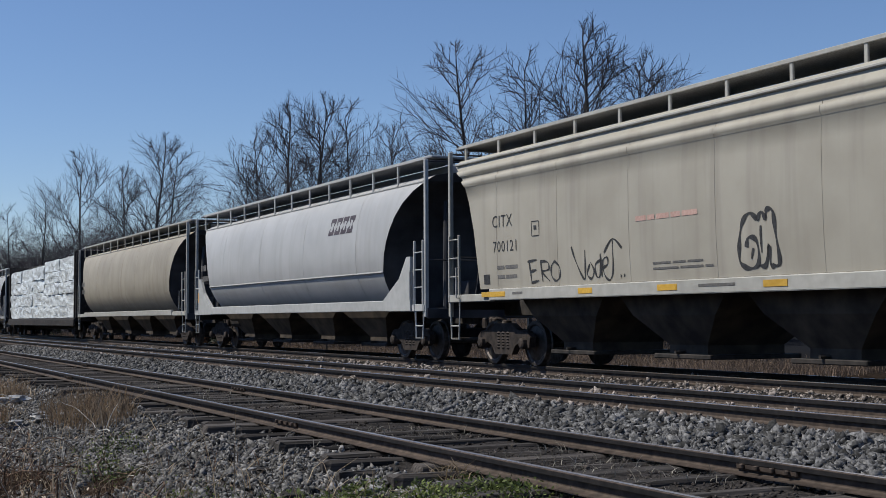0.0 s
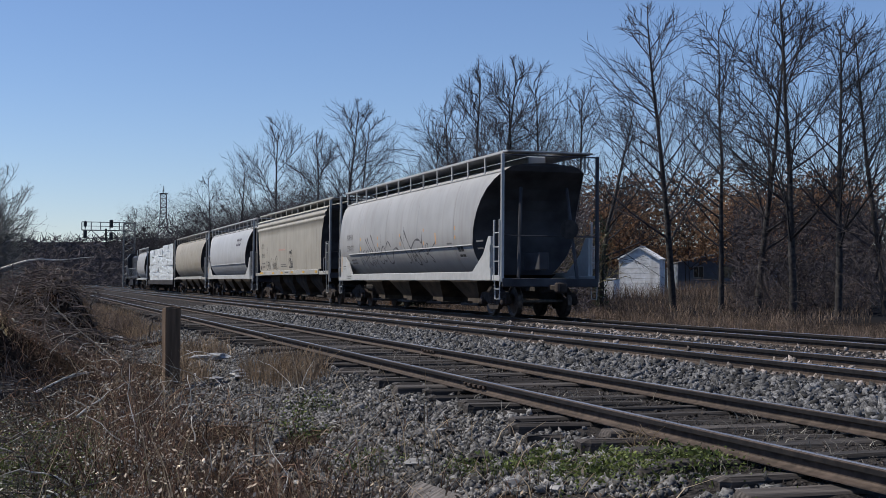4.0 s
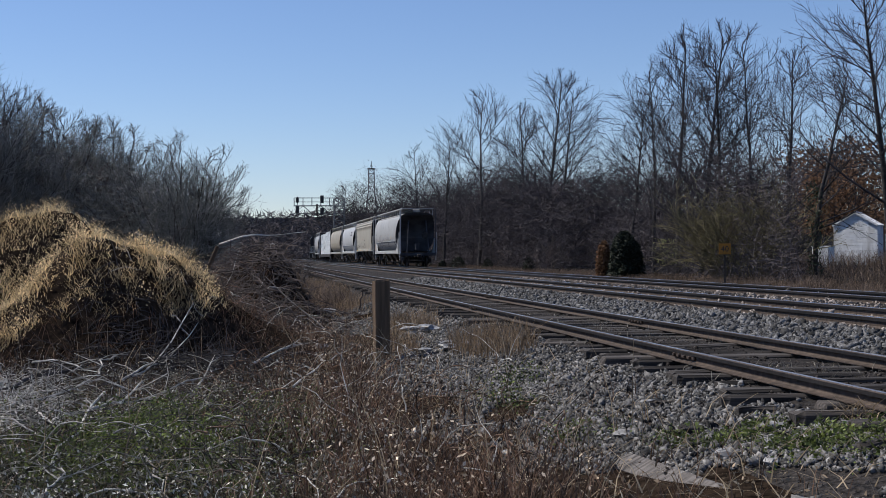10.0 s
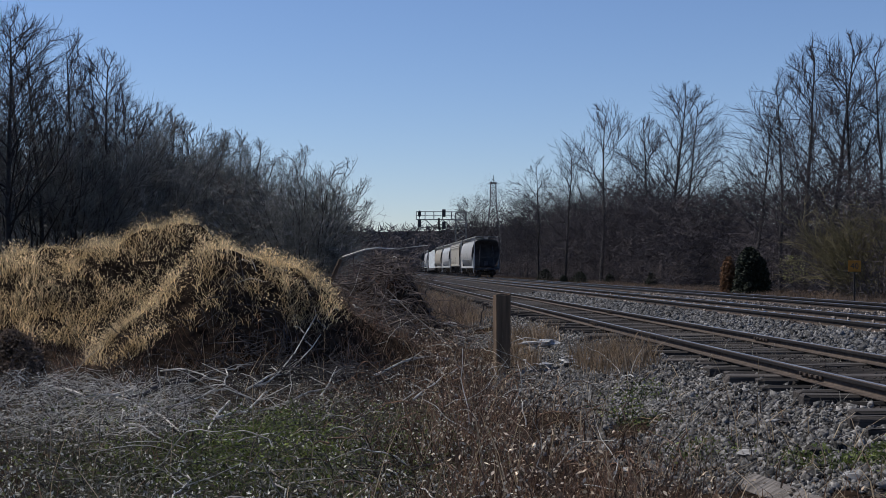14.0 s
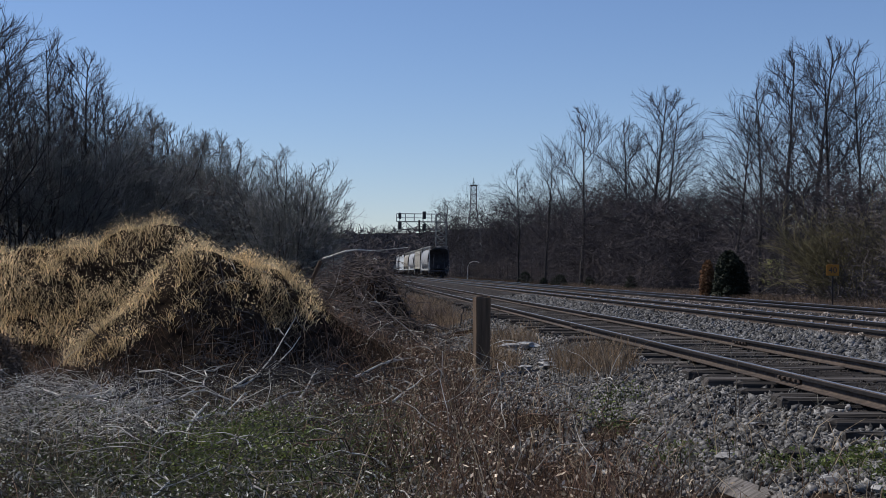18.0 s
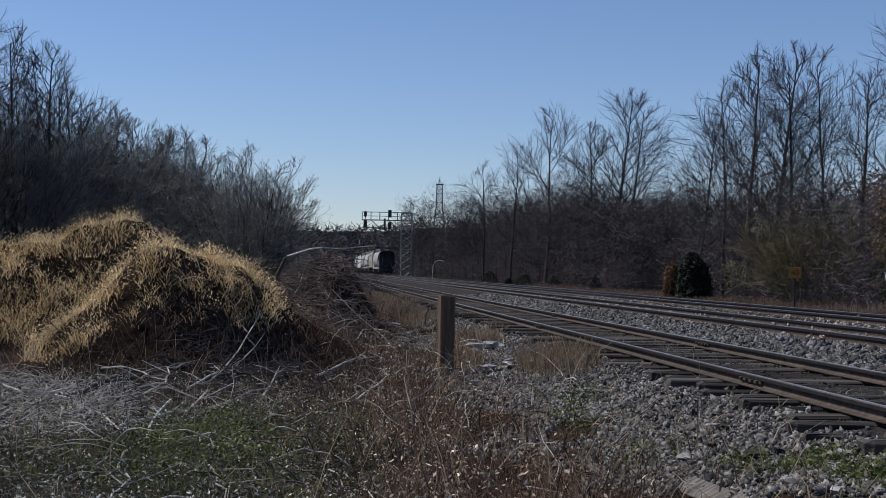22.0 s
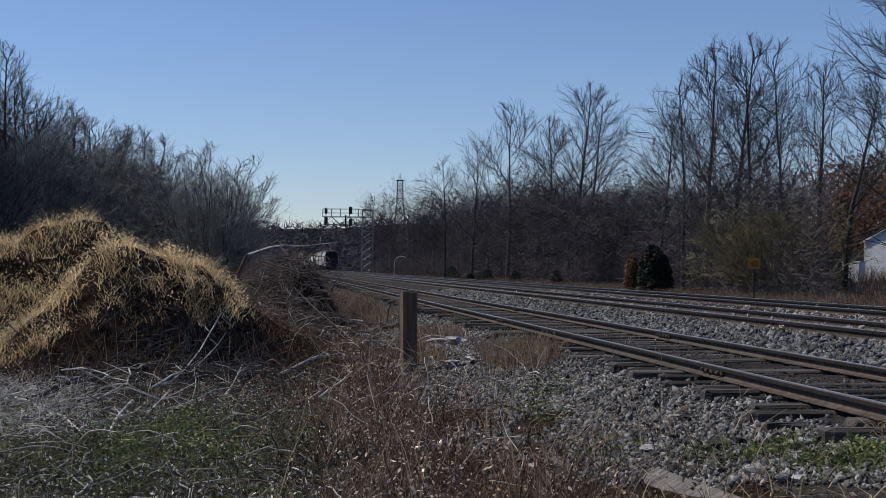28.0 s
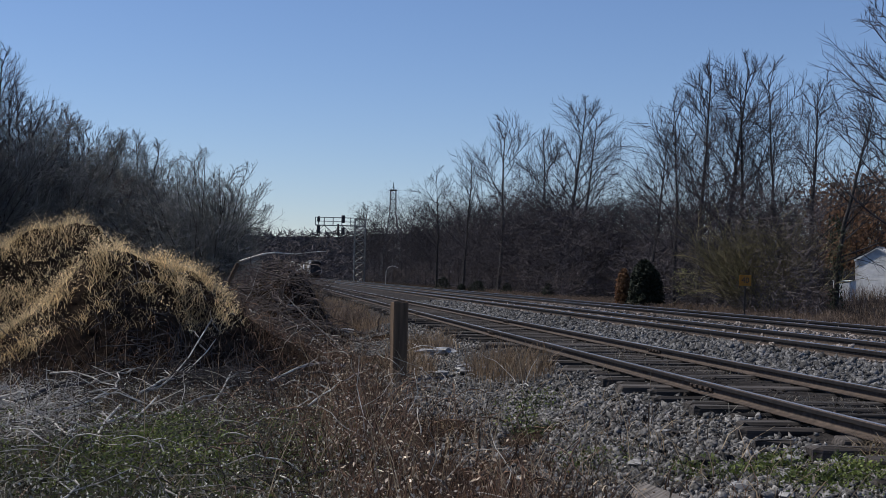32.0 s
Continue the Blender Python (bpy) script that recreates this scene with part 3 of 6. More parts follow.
    part("brake_wheel", brake, STEEL, car, "round hand brake wheel")
    part("centre_sill", Form().box(0, 0, z0 - 0.15, 0.36, length - 0.3, 0.34, 0.02), STEEL, car)
    part("air_tank", Form().turned([(-0.5, 0.18), (-0.42, 0.22), (0.42, 0.22), (0.5, 0.18)], 14, (-0.85, half - 3.4, z0 - 0.22), "y"), STEEL, car)
    # discharge bays
    inner = length - 5.0
    for k in range(bays):
        c = -inner / 2 + inner * (k + 0.5) / bays
        w = inner / bays / 2
        f = Form()
        V = []
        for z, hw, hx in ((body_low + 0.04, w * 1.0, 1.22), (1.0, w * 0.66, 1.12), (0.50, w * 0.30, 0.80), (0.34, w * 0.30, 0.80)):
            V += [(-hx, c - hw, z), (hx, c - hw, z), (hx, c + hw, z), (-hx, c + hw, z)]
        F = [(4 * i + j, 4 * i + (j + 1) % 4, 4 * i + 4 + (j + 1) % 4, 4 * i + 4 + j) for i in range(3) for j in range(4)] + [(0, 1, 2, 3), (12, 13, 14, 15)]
        bay = part("discharge_bay", f.add(V, F), DIRTY_SHADED_BAY, car, "grimy tapered discharge bay, darkened for the shade under the car")
        part("outlet_gate", Form().box(0, c, 0.31, 1.9, w * 0.9, 0.08, 0.015).tube([(-1.0, c + 0.1, 0.38), (1.0, c + 0.1, 0.38)], 0.03, 6), STEEL, bay)
    # roof: hatch trough and the raised walkways on posts
    part("roof_hatch", Form().box(0, 0, 4.52, 0.56, length - 2.2, 0.26, 0.03), paint, car, "long trough hatch along the roof")
    edge = min(profile[-4][0], 1.25)
    for s in (-1, 1):
        walkway = part("running_board", Form().box(s * (edge - 0.45), 0, top - 0.03, 0.96, length - 0.5, 0.05, 0.008), GRATE, car, "steel grating walkway along the roof")
        part("walkway_edge", Form().box(s * (edge + 0.05), 0, top - 0.02, 0.03, length - 0.4, 0.07, 0.006), trim, walkway)
        n = max(8, round(length / 1.5))
        posts = [(-half + 0.5 + (length - 1.0) * k / (n - 1)) for k in range(n)]
        foot = side_x(profile, 0) and profile[-4][1]
        for y in posts:
            part("walkway_post", Form().box(s * (edge + 0.03), y, (foot + top - 0.04) / 2, 0.04, 0.07, top - 0.04 - foot, 0.006), trim, walkway)
    for e in (-1, 1):
        part("end_walkway", Form().box(0, e * (half - 0.24), top - 0.03, 2.6, 0.42, 0.05, 0.008), GRATE, car)
    return car


def square(pts, oy, oz, k=1.0):
    return [(oy - k * a, oz + k * b) for a, b in pts]

cars = []      # (thing, how far its middle lies ahead of the train's rear)

# rear car: rounded sides, faded lettering and a long scrawl of spray paint
c = hopper("light grey rounded covered hopper with spray-painted scrawl along its side", 19.7, ROUND, GREY, TRIM, (1.05, 1.30), 4, front=0.3, seam=True)
for ww, yy, zz, hh in (("NAHX", 7.97, 2.66, 0.23), ("550477", 7.95, 2.22, 0.22)):
    part("stencil_lettering", on_side(lettering(ww, yy, zz, hh, 1.15), ROUND), FADEDINK, c, "worn dark stencilled lettering")
for zz, ww in ((1.84, (0.5, 0.3)), (1.72, (0.4, 0.4))):
    yy = 7.6
    for w in ww:
        part("small_lettering", on_side(bars(Form(), yy, zz, (w,), 0.05), ROUND), FADEDINK, c)
        yy -= w + 0.05
scrawl = Form()
rnd = random.Random(5)
# first word: crowded letters under three long slashes
y = 6.0
for k in range(6):
    j = lambda: rnd.uniform(-0.07, 0.07)
    if k % 3 == 0:
        stroke(scrawl, [(y + j(), 1.6 + j()), (y - 0.06, 2.15 + j()), (y - 0.34, 1.62 + j()), (y - 0.42 + j(), 2.2 + j())], 0.055)
    elif k % 3 == 1:
        stroke(scrawl, [(y + j(), 2.12 + j()), (y - 0.08, 1.45 + j())], 0.05)
        stroke(scrawl, [(y, 2.05 + j()), (y - 0.3, 2.15 + j()), (y - 0.38, 1.9 + j()), (y - 0.08, 1.8 + j())], 0.05)
    else:
        stroke(scrawl, [(y - 0.05, 1.95 + j()), (y - 0.35, 2.0), (y - 0.25, 2.2 + j()), (y, 2.1), (y - 0.02, 1.75), (y - 0.3, 1.62 + j()), (y - 0.5, 1.8)], 0.05)
    y -= 0.56
for pts in ([(4.95, 2.62), (4.55, 2.35), (4.2, 2.12)], [(4.2, 2.78), (3.75, 2.42), (3.35, 2.05)], [(4.7, 2.68), (4.3, 2.35), (3.9, 2.12)]):
    stroke(scrawl, pts, 0.07)
stroke(scrawl, [(2.6, 2.2), (2.3, 2.3), (2.1, 2.0), (2.4, 1.75), (2.7, 1.9), (2.6, 2.2)], 0.055)
stroke(scrawl, [(1.35, 2.25), (1.7, 2.45), (2.0, 2.25), (2.05, 1.9), (1.8, 1.66), (1.4, 1.75), (1.1, 2.05), (0.7, 2.2), (0.3, 2.1)], 0.06)
# second word
for pts, w in (([(0.05, 2.6), (-0.3, 2.3), (-0.8, 1.75), (-0.5, 1.65)], 0.07), ([(-0.4, 2.78), (-0.9, 2.35), (-1.3, 2.0), (-1.2, 1.7)], 0.075), ([(-0.9, 1.7), (-1.1, 2.0), (-1.35, 1.7), (-1.6, 2.0), (-1.75, 1.7)], 0.06),
               ([(-1.2, 2.1), (-1.7, 2.38), (-2.2, 2.4), (-2.5, 2.3), (-2.6, 2.65)], 0.07), ([(-2.0, 2.0), (-2.3, 1.65), (-2.6, 1.75), (-2.5, 2.05), (-2.1, 2.0)], 0.055), ([(-1.4, 1.9), (-1.5, 1.6), (-1.8, 1.62), (-1.75, 1.9), (-1.5, 1.85)], 0.055),
               ([(-2.5, 2.35), (-2.75, 1.95), (-3.05, 1.95), (-3.2, 2.2), (-3.0, 2.25), (-3.0, 2.0), (-3.4, 1.75), (-3.35, 1.65), (-3.2, 1.7)], 0.055), ([(-3.2, 2.0), (-3.6, 2.1), (-4.05, 2.28)], 0.05),
               ([(2.75, 2.85), (2.7, 2.3)], 0.018), ([(1.0, 2.75), (0.95, 2.4)], 0.015), ([(-0.35, 2.9), (-0.4, 2.3)], 0.02)):
    stroke(scrawl, pts, w)
part("spray_scrawl", on_side(scrawl, ROUND), SPRAY, c, "looping dark grey spray-painted scrawl")
for yy, zz, hh, mm in ((5.75, 2.2, 0.5, YELLOW), (3.13, 2.3, 0.38, ORANGE), (0.1, 2.25, 0.42, ORANGE), (-2.73, 2.2, 0.55, ORANGE), (-4.05, 2.2, 0.36, ORANGE), (-6.05, 2.3, 0.4, ORANGE)):
    part("spray_stripe", on_side(bars(Form(), yy + 0.05, zz, (0.10,), hh), ROUND), mm, c, "upright orange spray-painted stripe")
part("reflective_strip", Form().box(-1.554, 9.05, 1.75, 0.008, 0.10, 0.72), ORANGE, c, "upright orange strip on the gusset plate")
for yy, zz, w in ((8.75, 1.62, 0.4), (8.72, 1.52, 0.3), (8.1, 1.22, 0.65), (8.15, 1.14, 0.6)):
    part("small_lettering", Form().box(-1.554, yy - w / 2, zz, 0.006, w, 0.03), FADEDINK, c)
panel = part("data_panel", on_side(bars(Form(), -6.15, 1.72, (0.62,), 0.40), ROUND, 0.005), TRIM, c, "white framed inspection stencil")
for yy in (-6.19, -6.47):
    part("black_square", on_side(bars(Form(), yy, 1.76, (0.25,), 0.32), ROUND, 0.009), INK, panel)
for yy, zz, w in ((-5.2, 2.16, 0.5), (-5.25, 2.05, 0.4), (-8.0, 2.16, 0.6), (-8.0, 1.95, 0.5)):
    part("small_lettering", on_side(bars(Form(), yy, zz, (w,), 0.05), ROUND), FADEDINK, c)
cars.append((c, 10.45))

# cream car with flat sides and a ribbed top chord
c = hopper("cream flat-sided covered hopper with black lettering and graffiti tags", 18.9, FLAT, CREAM, CREAMTRIM, (1.33, 1.56), 4, lean=1.15)
for ww, yy, zz, hh in (("CITX", 7.62, 2.80, 0.24), ("700121", 7.60, 2.30, 0.22)):
    part("stencil_lettering", on_side(lettering(ww, yy, zz, hh, 1.12), FLAT), INK, c, "black stencilled lettering")
for yy, zz, ww, hh in ((7.45, 1.95, (0.3, 0.5), 0.07), (7.45, 1.76, (0.3, 0.45), 0.07), (2.05, 1.84, (0.5, 0.35, 0.4), 0.035), (2.05, 1.75, (0.7, 0.6, 0.2), 0.035)):
    for w in ww:
        part("small_lettering", on_side(bars(Form(), yy, zz, (w,), hh), FLAT), FADEDINK, c, "small worn capacity lettering")
        yy -= w + 0.05
yy = 2.5
for w in (0.3, 0.2, 0.35, 0.25, 0.4):
    part("warning_word", on_side(bars(Form(), yy, 2.58, (w,), 0.085), FLAT), FADEDRED, c, "faded red warning lettering")
    yy -= w + 0.05
panel = Form()
for pts in ([(6.01, 2.82), (5.73, 2.82)], [(5.73, 2.82), (5.73, 2.54)], [(5.73, 2.54), (6.01, 2.54)], [(6.01, 2.54), (6.01, 2.82)]):
    stroke(panel, pts, 0.02)
bars(panel, 5.93, 2.66, (0.1,), 0.08)
bars(panel, 8.05, 1.66, (0.26,), 0.2)
part("data_panel", on_side(panel, FLAT), INK, c, "small framed inspection stencil")
tag = Form()
# the letters E R O
stroke(tag, [(6.14, 2.06), (6.08, 1.64)], 0.05), stroke(tag, [(6.2, 2.05), (5.85, 2.08)], 0.05), stroke(tag, [(6.1, 1.86), (5.88, 1.89)], 0.05), stroke(tag, [(6.1, 1.64), (5.8, 1.68)], 0.05)
stroke(tag, [(5.70, 2.04), (5.66, 1.65)], 0.05), stroke(tag, [(5.72, 2.04), (5.45, 2.02), (5.42, 1.88), (5.66, 1.84), (5.40, 1.66)], 0.05)
stroke(tag, [(5.18, 2.02), (5.02, 1.9), (5.04, 1.72), (5.2, 1.66), (5.33, 1.78), (5.3, 1.95), (5.16, 2.03)], 0.05)
part("graffiti_letters", on_side(tag, FLAT), INK, c, "three black sprayed capital letters")
tag = Form()
stroke(tag, [(4.58, 2.26), (4.42, 1.95), (4.2, 1.66), (4.14, 1.8), (4.12, 2.18)], 0.05)
stroke(tag, [(3.98, 1.92), (4.08, 1.75), (3.95, 1.66), (3.85, 1.8), (3.95, 1.95)], 0.045)
stroke(tag, [(3.62, 1.98), (3.80, 1.90), (3.78, 1.70), (3.66, 1.72), (3.62, 2.1), (3.6, 1.68)], 0.045)
stroke(tag, [(3.56, 1.84), (3.40, 1.9), (3.42, 2.02), (3.56, 1.95), (3.52, 1.72), (3.36, 1.62), (3.24, 1.8), (3.22, 2.3)], 0.045)
stroke(tag, [(3.5, 2.1), (3.22, 2.33), (2.94, 2.16)], 0.05)
stroke(tag, [(3.02, 1.68), (2.98, 1.68)], 0.05), stroke(tag, [(2.92, 1.69), (2.88, 1.69)], 0.05)
part("graffiti_tag", on_side(tag, FLAT), INK, c, "black sprayed looping tag with an upward arrow")
tag = Form()
stroke(tag, [(-0.62, 2.40), (-0.45, 2.5), (-0.28, 2.36), (-0.2, 2.05), (-0.2, 1.78), (-0.42, 1.68), (-0.62, 1.76), (-0.60, 2.08), (-0.42, 2.14), (-0.36, 2.0)], 0.085)
stroke(tag, [(-0.62, 2.38), (-0.72, 2.5), (-0.82, 2.4), (-0.84, 2.52), (-0.97, 2.5), (-1.02, 2.2), (-1.08, 1.76), (-0.96, 1.7), (-0.88, 1.74), (-0.86, 2.0), (-0.78, 1.72), (-0.62, 1.72)], 0.085)
stroke(tag, [(-0.70, 2.3), (-0.70, 1.9)], 0.05), stroke(tag, [(-0.52, 1.98), (-0.46, 1.82)], 0.05)
part("graffiti_bubble", on_side(tag, FLAT), INK, c, "thick black sprayed bubble tag")
for ya, yb in ((8.1, 7.1), (4.35, 3.88), (1.9, 1.36), (-0.75, -1.27), (-3.6, -4.1), (-6.4, -6.9)):
    part("reflector", Form().box(-1.549, (ya + yb) / 2, 1.45, 0.008, ya - yb, 0.10), YELLOW, c, "yellow reflective strip on the sill")
for yy, w in ((0.35, 0.9), (6.6, 0.4)):
    part("sill_lettering", Form().box(-1.548, yy, 1.46, 0.006, w, 0.045), FADEDINK, c)
for ob in c.children:
    if ob.name.split(".")[0] in ("stencil_lettering", "small_lettering", "warning_word", "data_panel", "graffiti_letters", "graffiti_tag", "graffiti_bubble", "reflector", "sill_lettering"):
        ob.location.y = -0.35      # the lettering keeps its distance from the front end
cars.append((c, 31.65))

# white car with a slanted grey mark
c = hopper("white rounded covered hopper with shaded tucked-in lower side and slanted grey mark", 19.5, ROUND, WHITE, TRIM, (1.15, 1.40), 4, seam=True)
mark = Form()
for k in range(4):
    a, w = -3.80 - k * 0.44, 0.38
    sl = 0.14
    outer = [(a + 0.0, 3.18), (a - w, 3.18), (a - w - sl, 3.62), (a - sl, 3.62)]
    mark.add([(0, p, q) for p, q in outer] + [(0, a - 0.12 - 0.03 * k, 3.28), (0, a - w + 0.10, 3.28), (0, a - w - sl + 0.14, 3.50), (0, a - sl - 0.08, 3.52)],
             [(0, 1, 5, 4), (1, 2, 6, 5), (2, 3, 7, 6), (3, 0, 4, 7)])
part("owner_mark", on_side(mark, ROUND), LOGO, c, "slanted grey block mark")
part("reporting_mark", on_side(bars(bars(Form(), 8.5, 2.66, (0.12,) * 4, 0.2, 0.04), 8.45, 2.3, (0.1,) * 6, 0.18, 0.04), ROUND), FADEDINK, c, "small grey stencilled mark")
part("warning_decal", Form().box(-1.552, 9.05, 1.75, 0.006, 0.12, 0.35), ORANGE, c, "small orange warning decal")
cars.append((c, 52.0))

# tan car
c = hopper("tan rounded covered hopper with plain weathered sides", 21.3, ROUND, TAN, CREAMTRIM, (1.15, 1.36), 4)
part("reporting_mark", on_side(bars(bars(Form(), 9.0, 2.66, (0.14,) * 4, 0.2, 0.05), 9.0, 2.3, (0.1,) * 6, 0.18, 0.05), ROUND), FADEDINK, c)
cars.append((c, 73.6))

# lumber flat with its centre beam and end walls
flat = thing("centerbeam_flatcar", "dark brown centre-beam flatcar carrying wrapped lumber", "freight car")
part("deck", Form().box(0, 0, 1.02, 2.9, 24.4, 0.16, 0.02), STEEL, flat)
part("side_beam", Form().box(-1.42, 0, 0.86, 0.1, 24.4, 0.36, 0.02), STEEL, flat)
part("side_beam", Form().box(1.42, 0, 0.86, 0.1, 24.4, 0.36, 0.02), STEEL, flat)
part("centre_sill", Form().prism([(-12.1, 0.95), (12.1, 0.95), (7.5, 0.45), (-7.5, 0.45)], -0.3, 0.3), STEEL, flat)
part("top_chord", Form().box(0, 0, 4.55, 0.34, 24.2, 0.16, 0.02), STEEL, flat)
for k in range(11):
    part("centre_post", Form().box(0, -11.5 + 2.3 * k, 2.8, 0.16, 0.16, 3.4, 0.02), STEEL, flat)
for e in (-1, 1):
    wall = part("end_wall", Form().box(0, e * 12.1, 2.85, 2.86, 0.14, 3.6, 0.02), STEEL, flat, "tall dark bulkhead at the end of the deck")
    for x in (-1.3, -0.65, 0, 0.65, 1.3):
        part("wall_rib", Form().box(x, e * 12.22, 2.8, 0.12, 0.12, 3.4, 0.02), STEEL, wall)
    coupler(flat, e * 12.3, e)
    truck(flat, e * 10.2)
cars.append((flat, 97.9))

WRAP = mat("white_plastic_wrap", (0.48, 0.50, 0.50), (0.64, 0.66, 0.66), 4, 0.35, bump=0.06, big=1.2, big_amount=0.14, island=0.1)
load = thing("lumber_load", "stacks of lumber wrapped in crumpled white plastic on the flatcar", "lumber")


def bale_mesh(x, y, z, w, d, h, seed):
    """A bundle whose plastic wrap sags and creases."""
    bm = bmesh.new()
    bmesh.ops.create_cube(bm, size=1)
    bmesh.ops.subdivide_edges(bm, edges=bm.edges[:], cuts=7, use_grid_fill=True)
    for v in bm.verts:
        c = Vector((v.co.x * w, v.co.y * d, v.co.z * h))
        q = c * 1.0 + Vector((seed * 3.7, 0, 0))
        push = 0.075 * noise.noise(q * 1.6) + 0.05 * noise.noise(q * 4.3)
        round_off = 1 - 0.06 * (abs(v.co.y) > 0.49) * (abs(v.co.z) > 0.49)
        v.co = Vector((x + c.x * round_off + push * (1 if v.co.x > 0 else -1), y + c.y + 0.05 * noise.noise(q * 2.1), z + c.z + 0.04 * noise.noise(q * 1.3 + Vector((0, 9, 0)))))
    me = bpy.data.meshes.new("lumber_bale")
    bm.to_mesh(me)
    bm.free()
    me.materials.append(WRAP)
    return me


rnd = random.Random(3)
for s in (-1, 1):
    for col, (ya, yb, rows) in enumerate(((-11.9, -7.2, 5), (-7.15, -2.4, 5), (-2.3, 2.35, 4), (2.4, 7.1, 4), (7.15, 11.85, 4))):
        h = (3.30 if rows == 5 else 3.12) / rows
        for r in range(rows):
            part("lumber_bale", bale_mesh(s * 0.80 + rnd.uniform(-0.04, 0.04), (ya + yb) / 2, 1.12 + h * (r + 0.5), 1.14, yb - ya - rnd.uniform(0, 0.12), h - 0.02, rnd.random() * 50), None, load)
cars.append((load, 97.9))

# short grey hopper and the locomotive at the head
c = hopper("light grey short covered hopper behind the locomotive", 13.2, ROUND, GREY, TRIM, (1.15, 1.36), 2, lean=1.6)
cars.append((c, 118.2))

BLACK = mat("black_engine_paint", (0.014, 0.014, 0.016), (0.035, 0.034, 0.036), 3, 0.5, big_amount=0.2)
GLASS = mat("dark_window_glass", (0.02, 0.025, 0.03), (0.03, 0.035, 0.04), 2, 0.08, spec=0.8)
LAMPRED = mat("red_panel", (0.35, 0.03, 0.02), (0.45, 0.05, 0.03), 5, 0.5)
loco = thing("locomotive", "black diesel road locomotive pulling the train", "locomotive")
part("frame", Form().box(0, 0, 1.45, 2.95, 17.6, 0.22, 0.03), BLACK, loco)
part("long_hood", Form().prism([(-0.9, 1.56), (-0.92, 3.9), (-0.75, 4.15), (0.75, 4.15), (0.92, 3.9), (0.9, 1.56)], -8.2, 4.6, "y"), BLACK, loco)
cab = part("cab", Form().prism([(-1.5, 1.56), (-1.52, 3.95), (-1.1, 4.5), (1.1, 4.5), (1.52, 3.95), (1.5, 1.56)], 4.65, 6.7, "y"), BLACK, loco)
part("short_hood", Form().prism([(-1.0, 1.56), (-1.0, 2.9), (-0.8, 3.1), (0.8, 3.1), (1.0, 2.9), (1.0, 1.56)], 6.75, 8.2, "y"), BLACK, loco)
for s in (-1, 1):
    part("cab_window", Form().box(s * 1.525, 5.2, 3.35, 0.03, 0.7, 0.7, 0.01).box(s * 1.525, 6.1, 3.35, 0.03, 0.7, 0.7, 0.01), GLASS, cab)
    for k in range(9):
        part("hood_door", Form().box(s * 0.92, -7.3 + 1.3 * k, 2.6, 0.03, 1.15, 1.7, 0.01), BLACK, loco)
    for k in range(10):
        part("handrail_post", Form().tube([(s * 1.42, -8.4 + 1.4 * k, 1.56), (s * 1.42, -8.4 + 1.4 * k, 2.55)], 0.02, 6), TRIM, loco)
    part("handrail", Form().tube([(s * 1.42, -8.4, 2.55), (s * 1.42, 4.4, 2.55)], 0.02, 6), TRIM, loco)
    for e in (-1, 1):
        part("step_well", Form().box(s * 1.3, e * 8.6, 0.95, 0.4, 0.5, 0.9, 0.03), BLACK, loco)
    part("roof_fan", Form().turned([(4.15, 0.6), (4.3, 0.58)], 16, (0, -4 * s, 0), "z"), STEEL, loco)
part("fuel_tank", Form().prism([(-1.3, 0.5), (-1.4, 1.2), (1.4, 1.2), (1.3, 0.5)], -2.4, 2.2, "y"), BLACK, loco)
part("number_board", Form().box(0, -8.23, 3.7, 1.2, 0.03, 0.3, 0.01), LAMPRED, loco)
for e in (-1, 1):
    truck(loco, e * 5.6)
    coupler(loco, e * 8.8, e)
cars.append((loco, 134.6))

# ---- bare trees and brush ----
BARK = mat("grey_bark", (0.022, 0.020, 0.019), (0.07, 0.062, 0.058), 5, 0.95, bump=0.02, per_object=0.3)
TWIG = mat("brown_twigs", (0.022, 0.020, 0.022), (0.060, 0.052, 0.054), 3, 0.95, per_object=0.3)
PALETWIG = mat("bleached_stems", (0.24, 0.225, 0.20), (0.56, 0.535, 0.49), 4, 0.85, island=0.35)
# West twigs: a paler copy, its tone standing in for haze over the woods.
HAZED_TWIG = mat("haze_paled_twigs", (0.105, 0.110, 0.108), (0.26, 0.255, 0.24), 0.6, 0.95, spec=0.1, island=0.4, big=0.08, big_amount=0.35)
IVY = mat("dark_ivy_leaves", (0.012, 0.022, 0.008), (0.035, 0.055, 0.02), 6, 0.5, island=0.4)
CEDAR = mat("dark_cedar_needles", (0.008, 0.013, 0.007), (0.025, 0.032, 0.016), 5, 0.8, island=0.4)
BRUSH = mat("dead_brush", (0.046, 0.037, 0.034), (0.13, 0.104, 0.092), 3, 0.95, per_object=0.35)
RUSSET = mat("russet_leaves", (0.10, 0.055, 0.03), (0.26, 0.15, 0.08), 3, 0.9, island=0.5, leafy=0.3)
OLIVE = mat("olive_twigs", (0.085, 0.072, 0.036), (0.19, 0.165, 0.085), 3, 0.95, island=0.3)


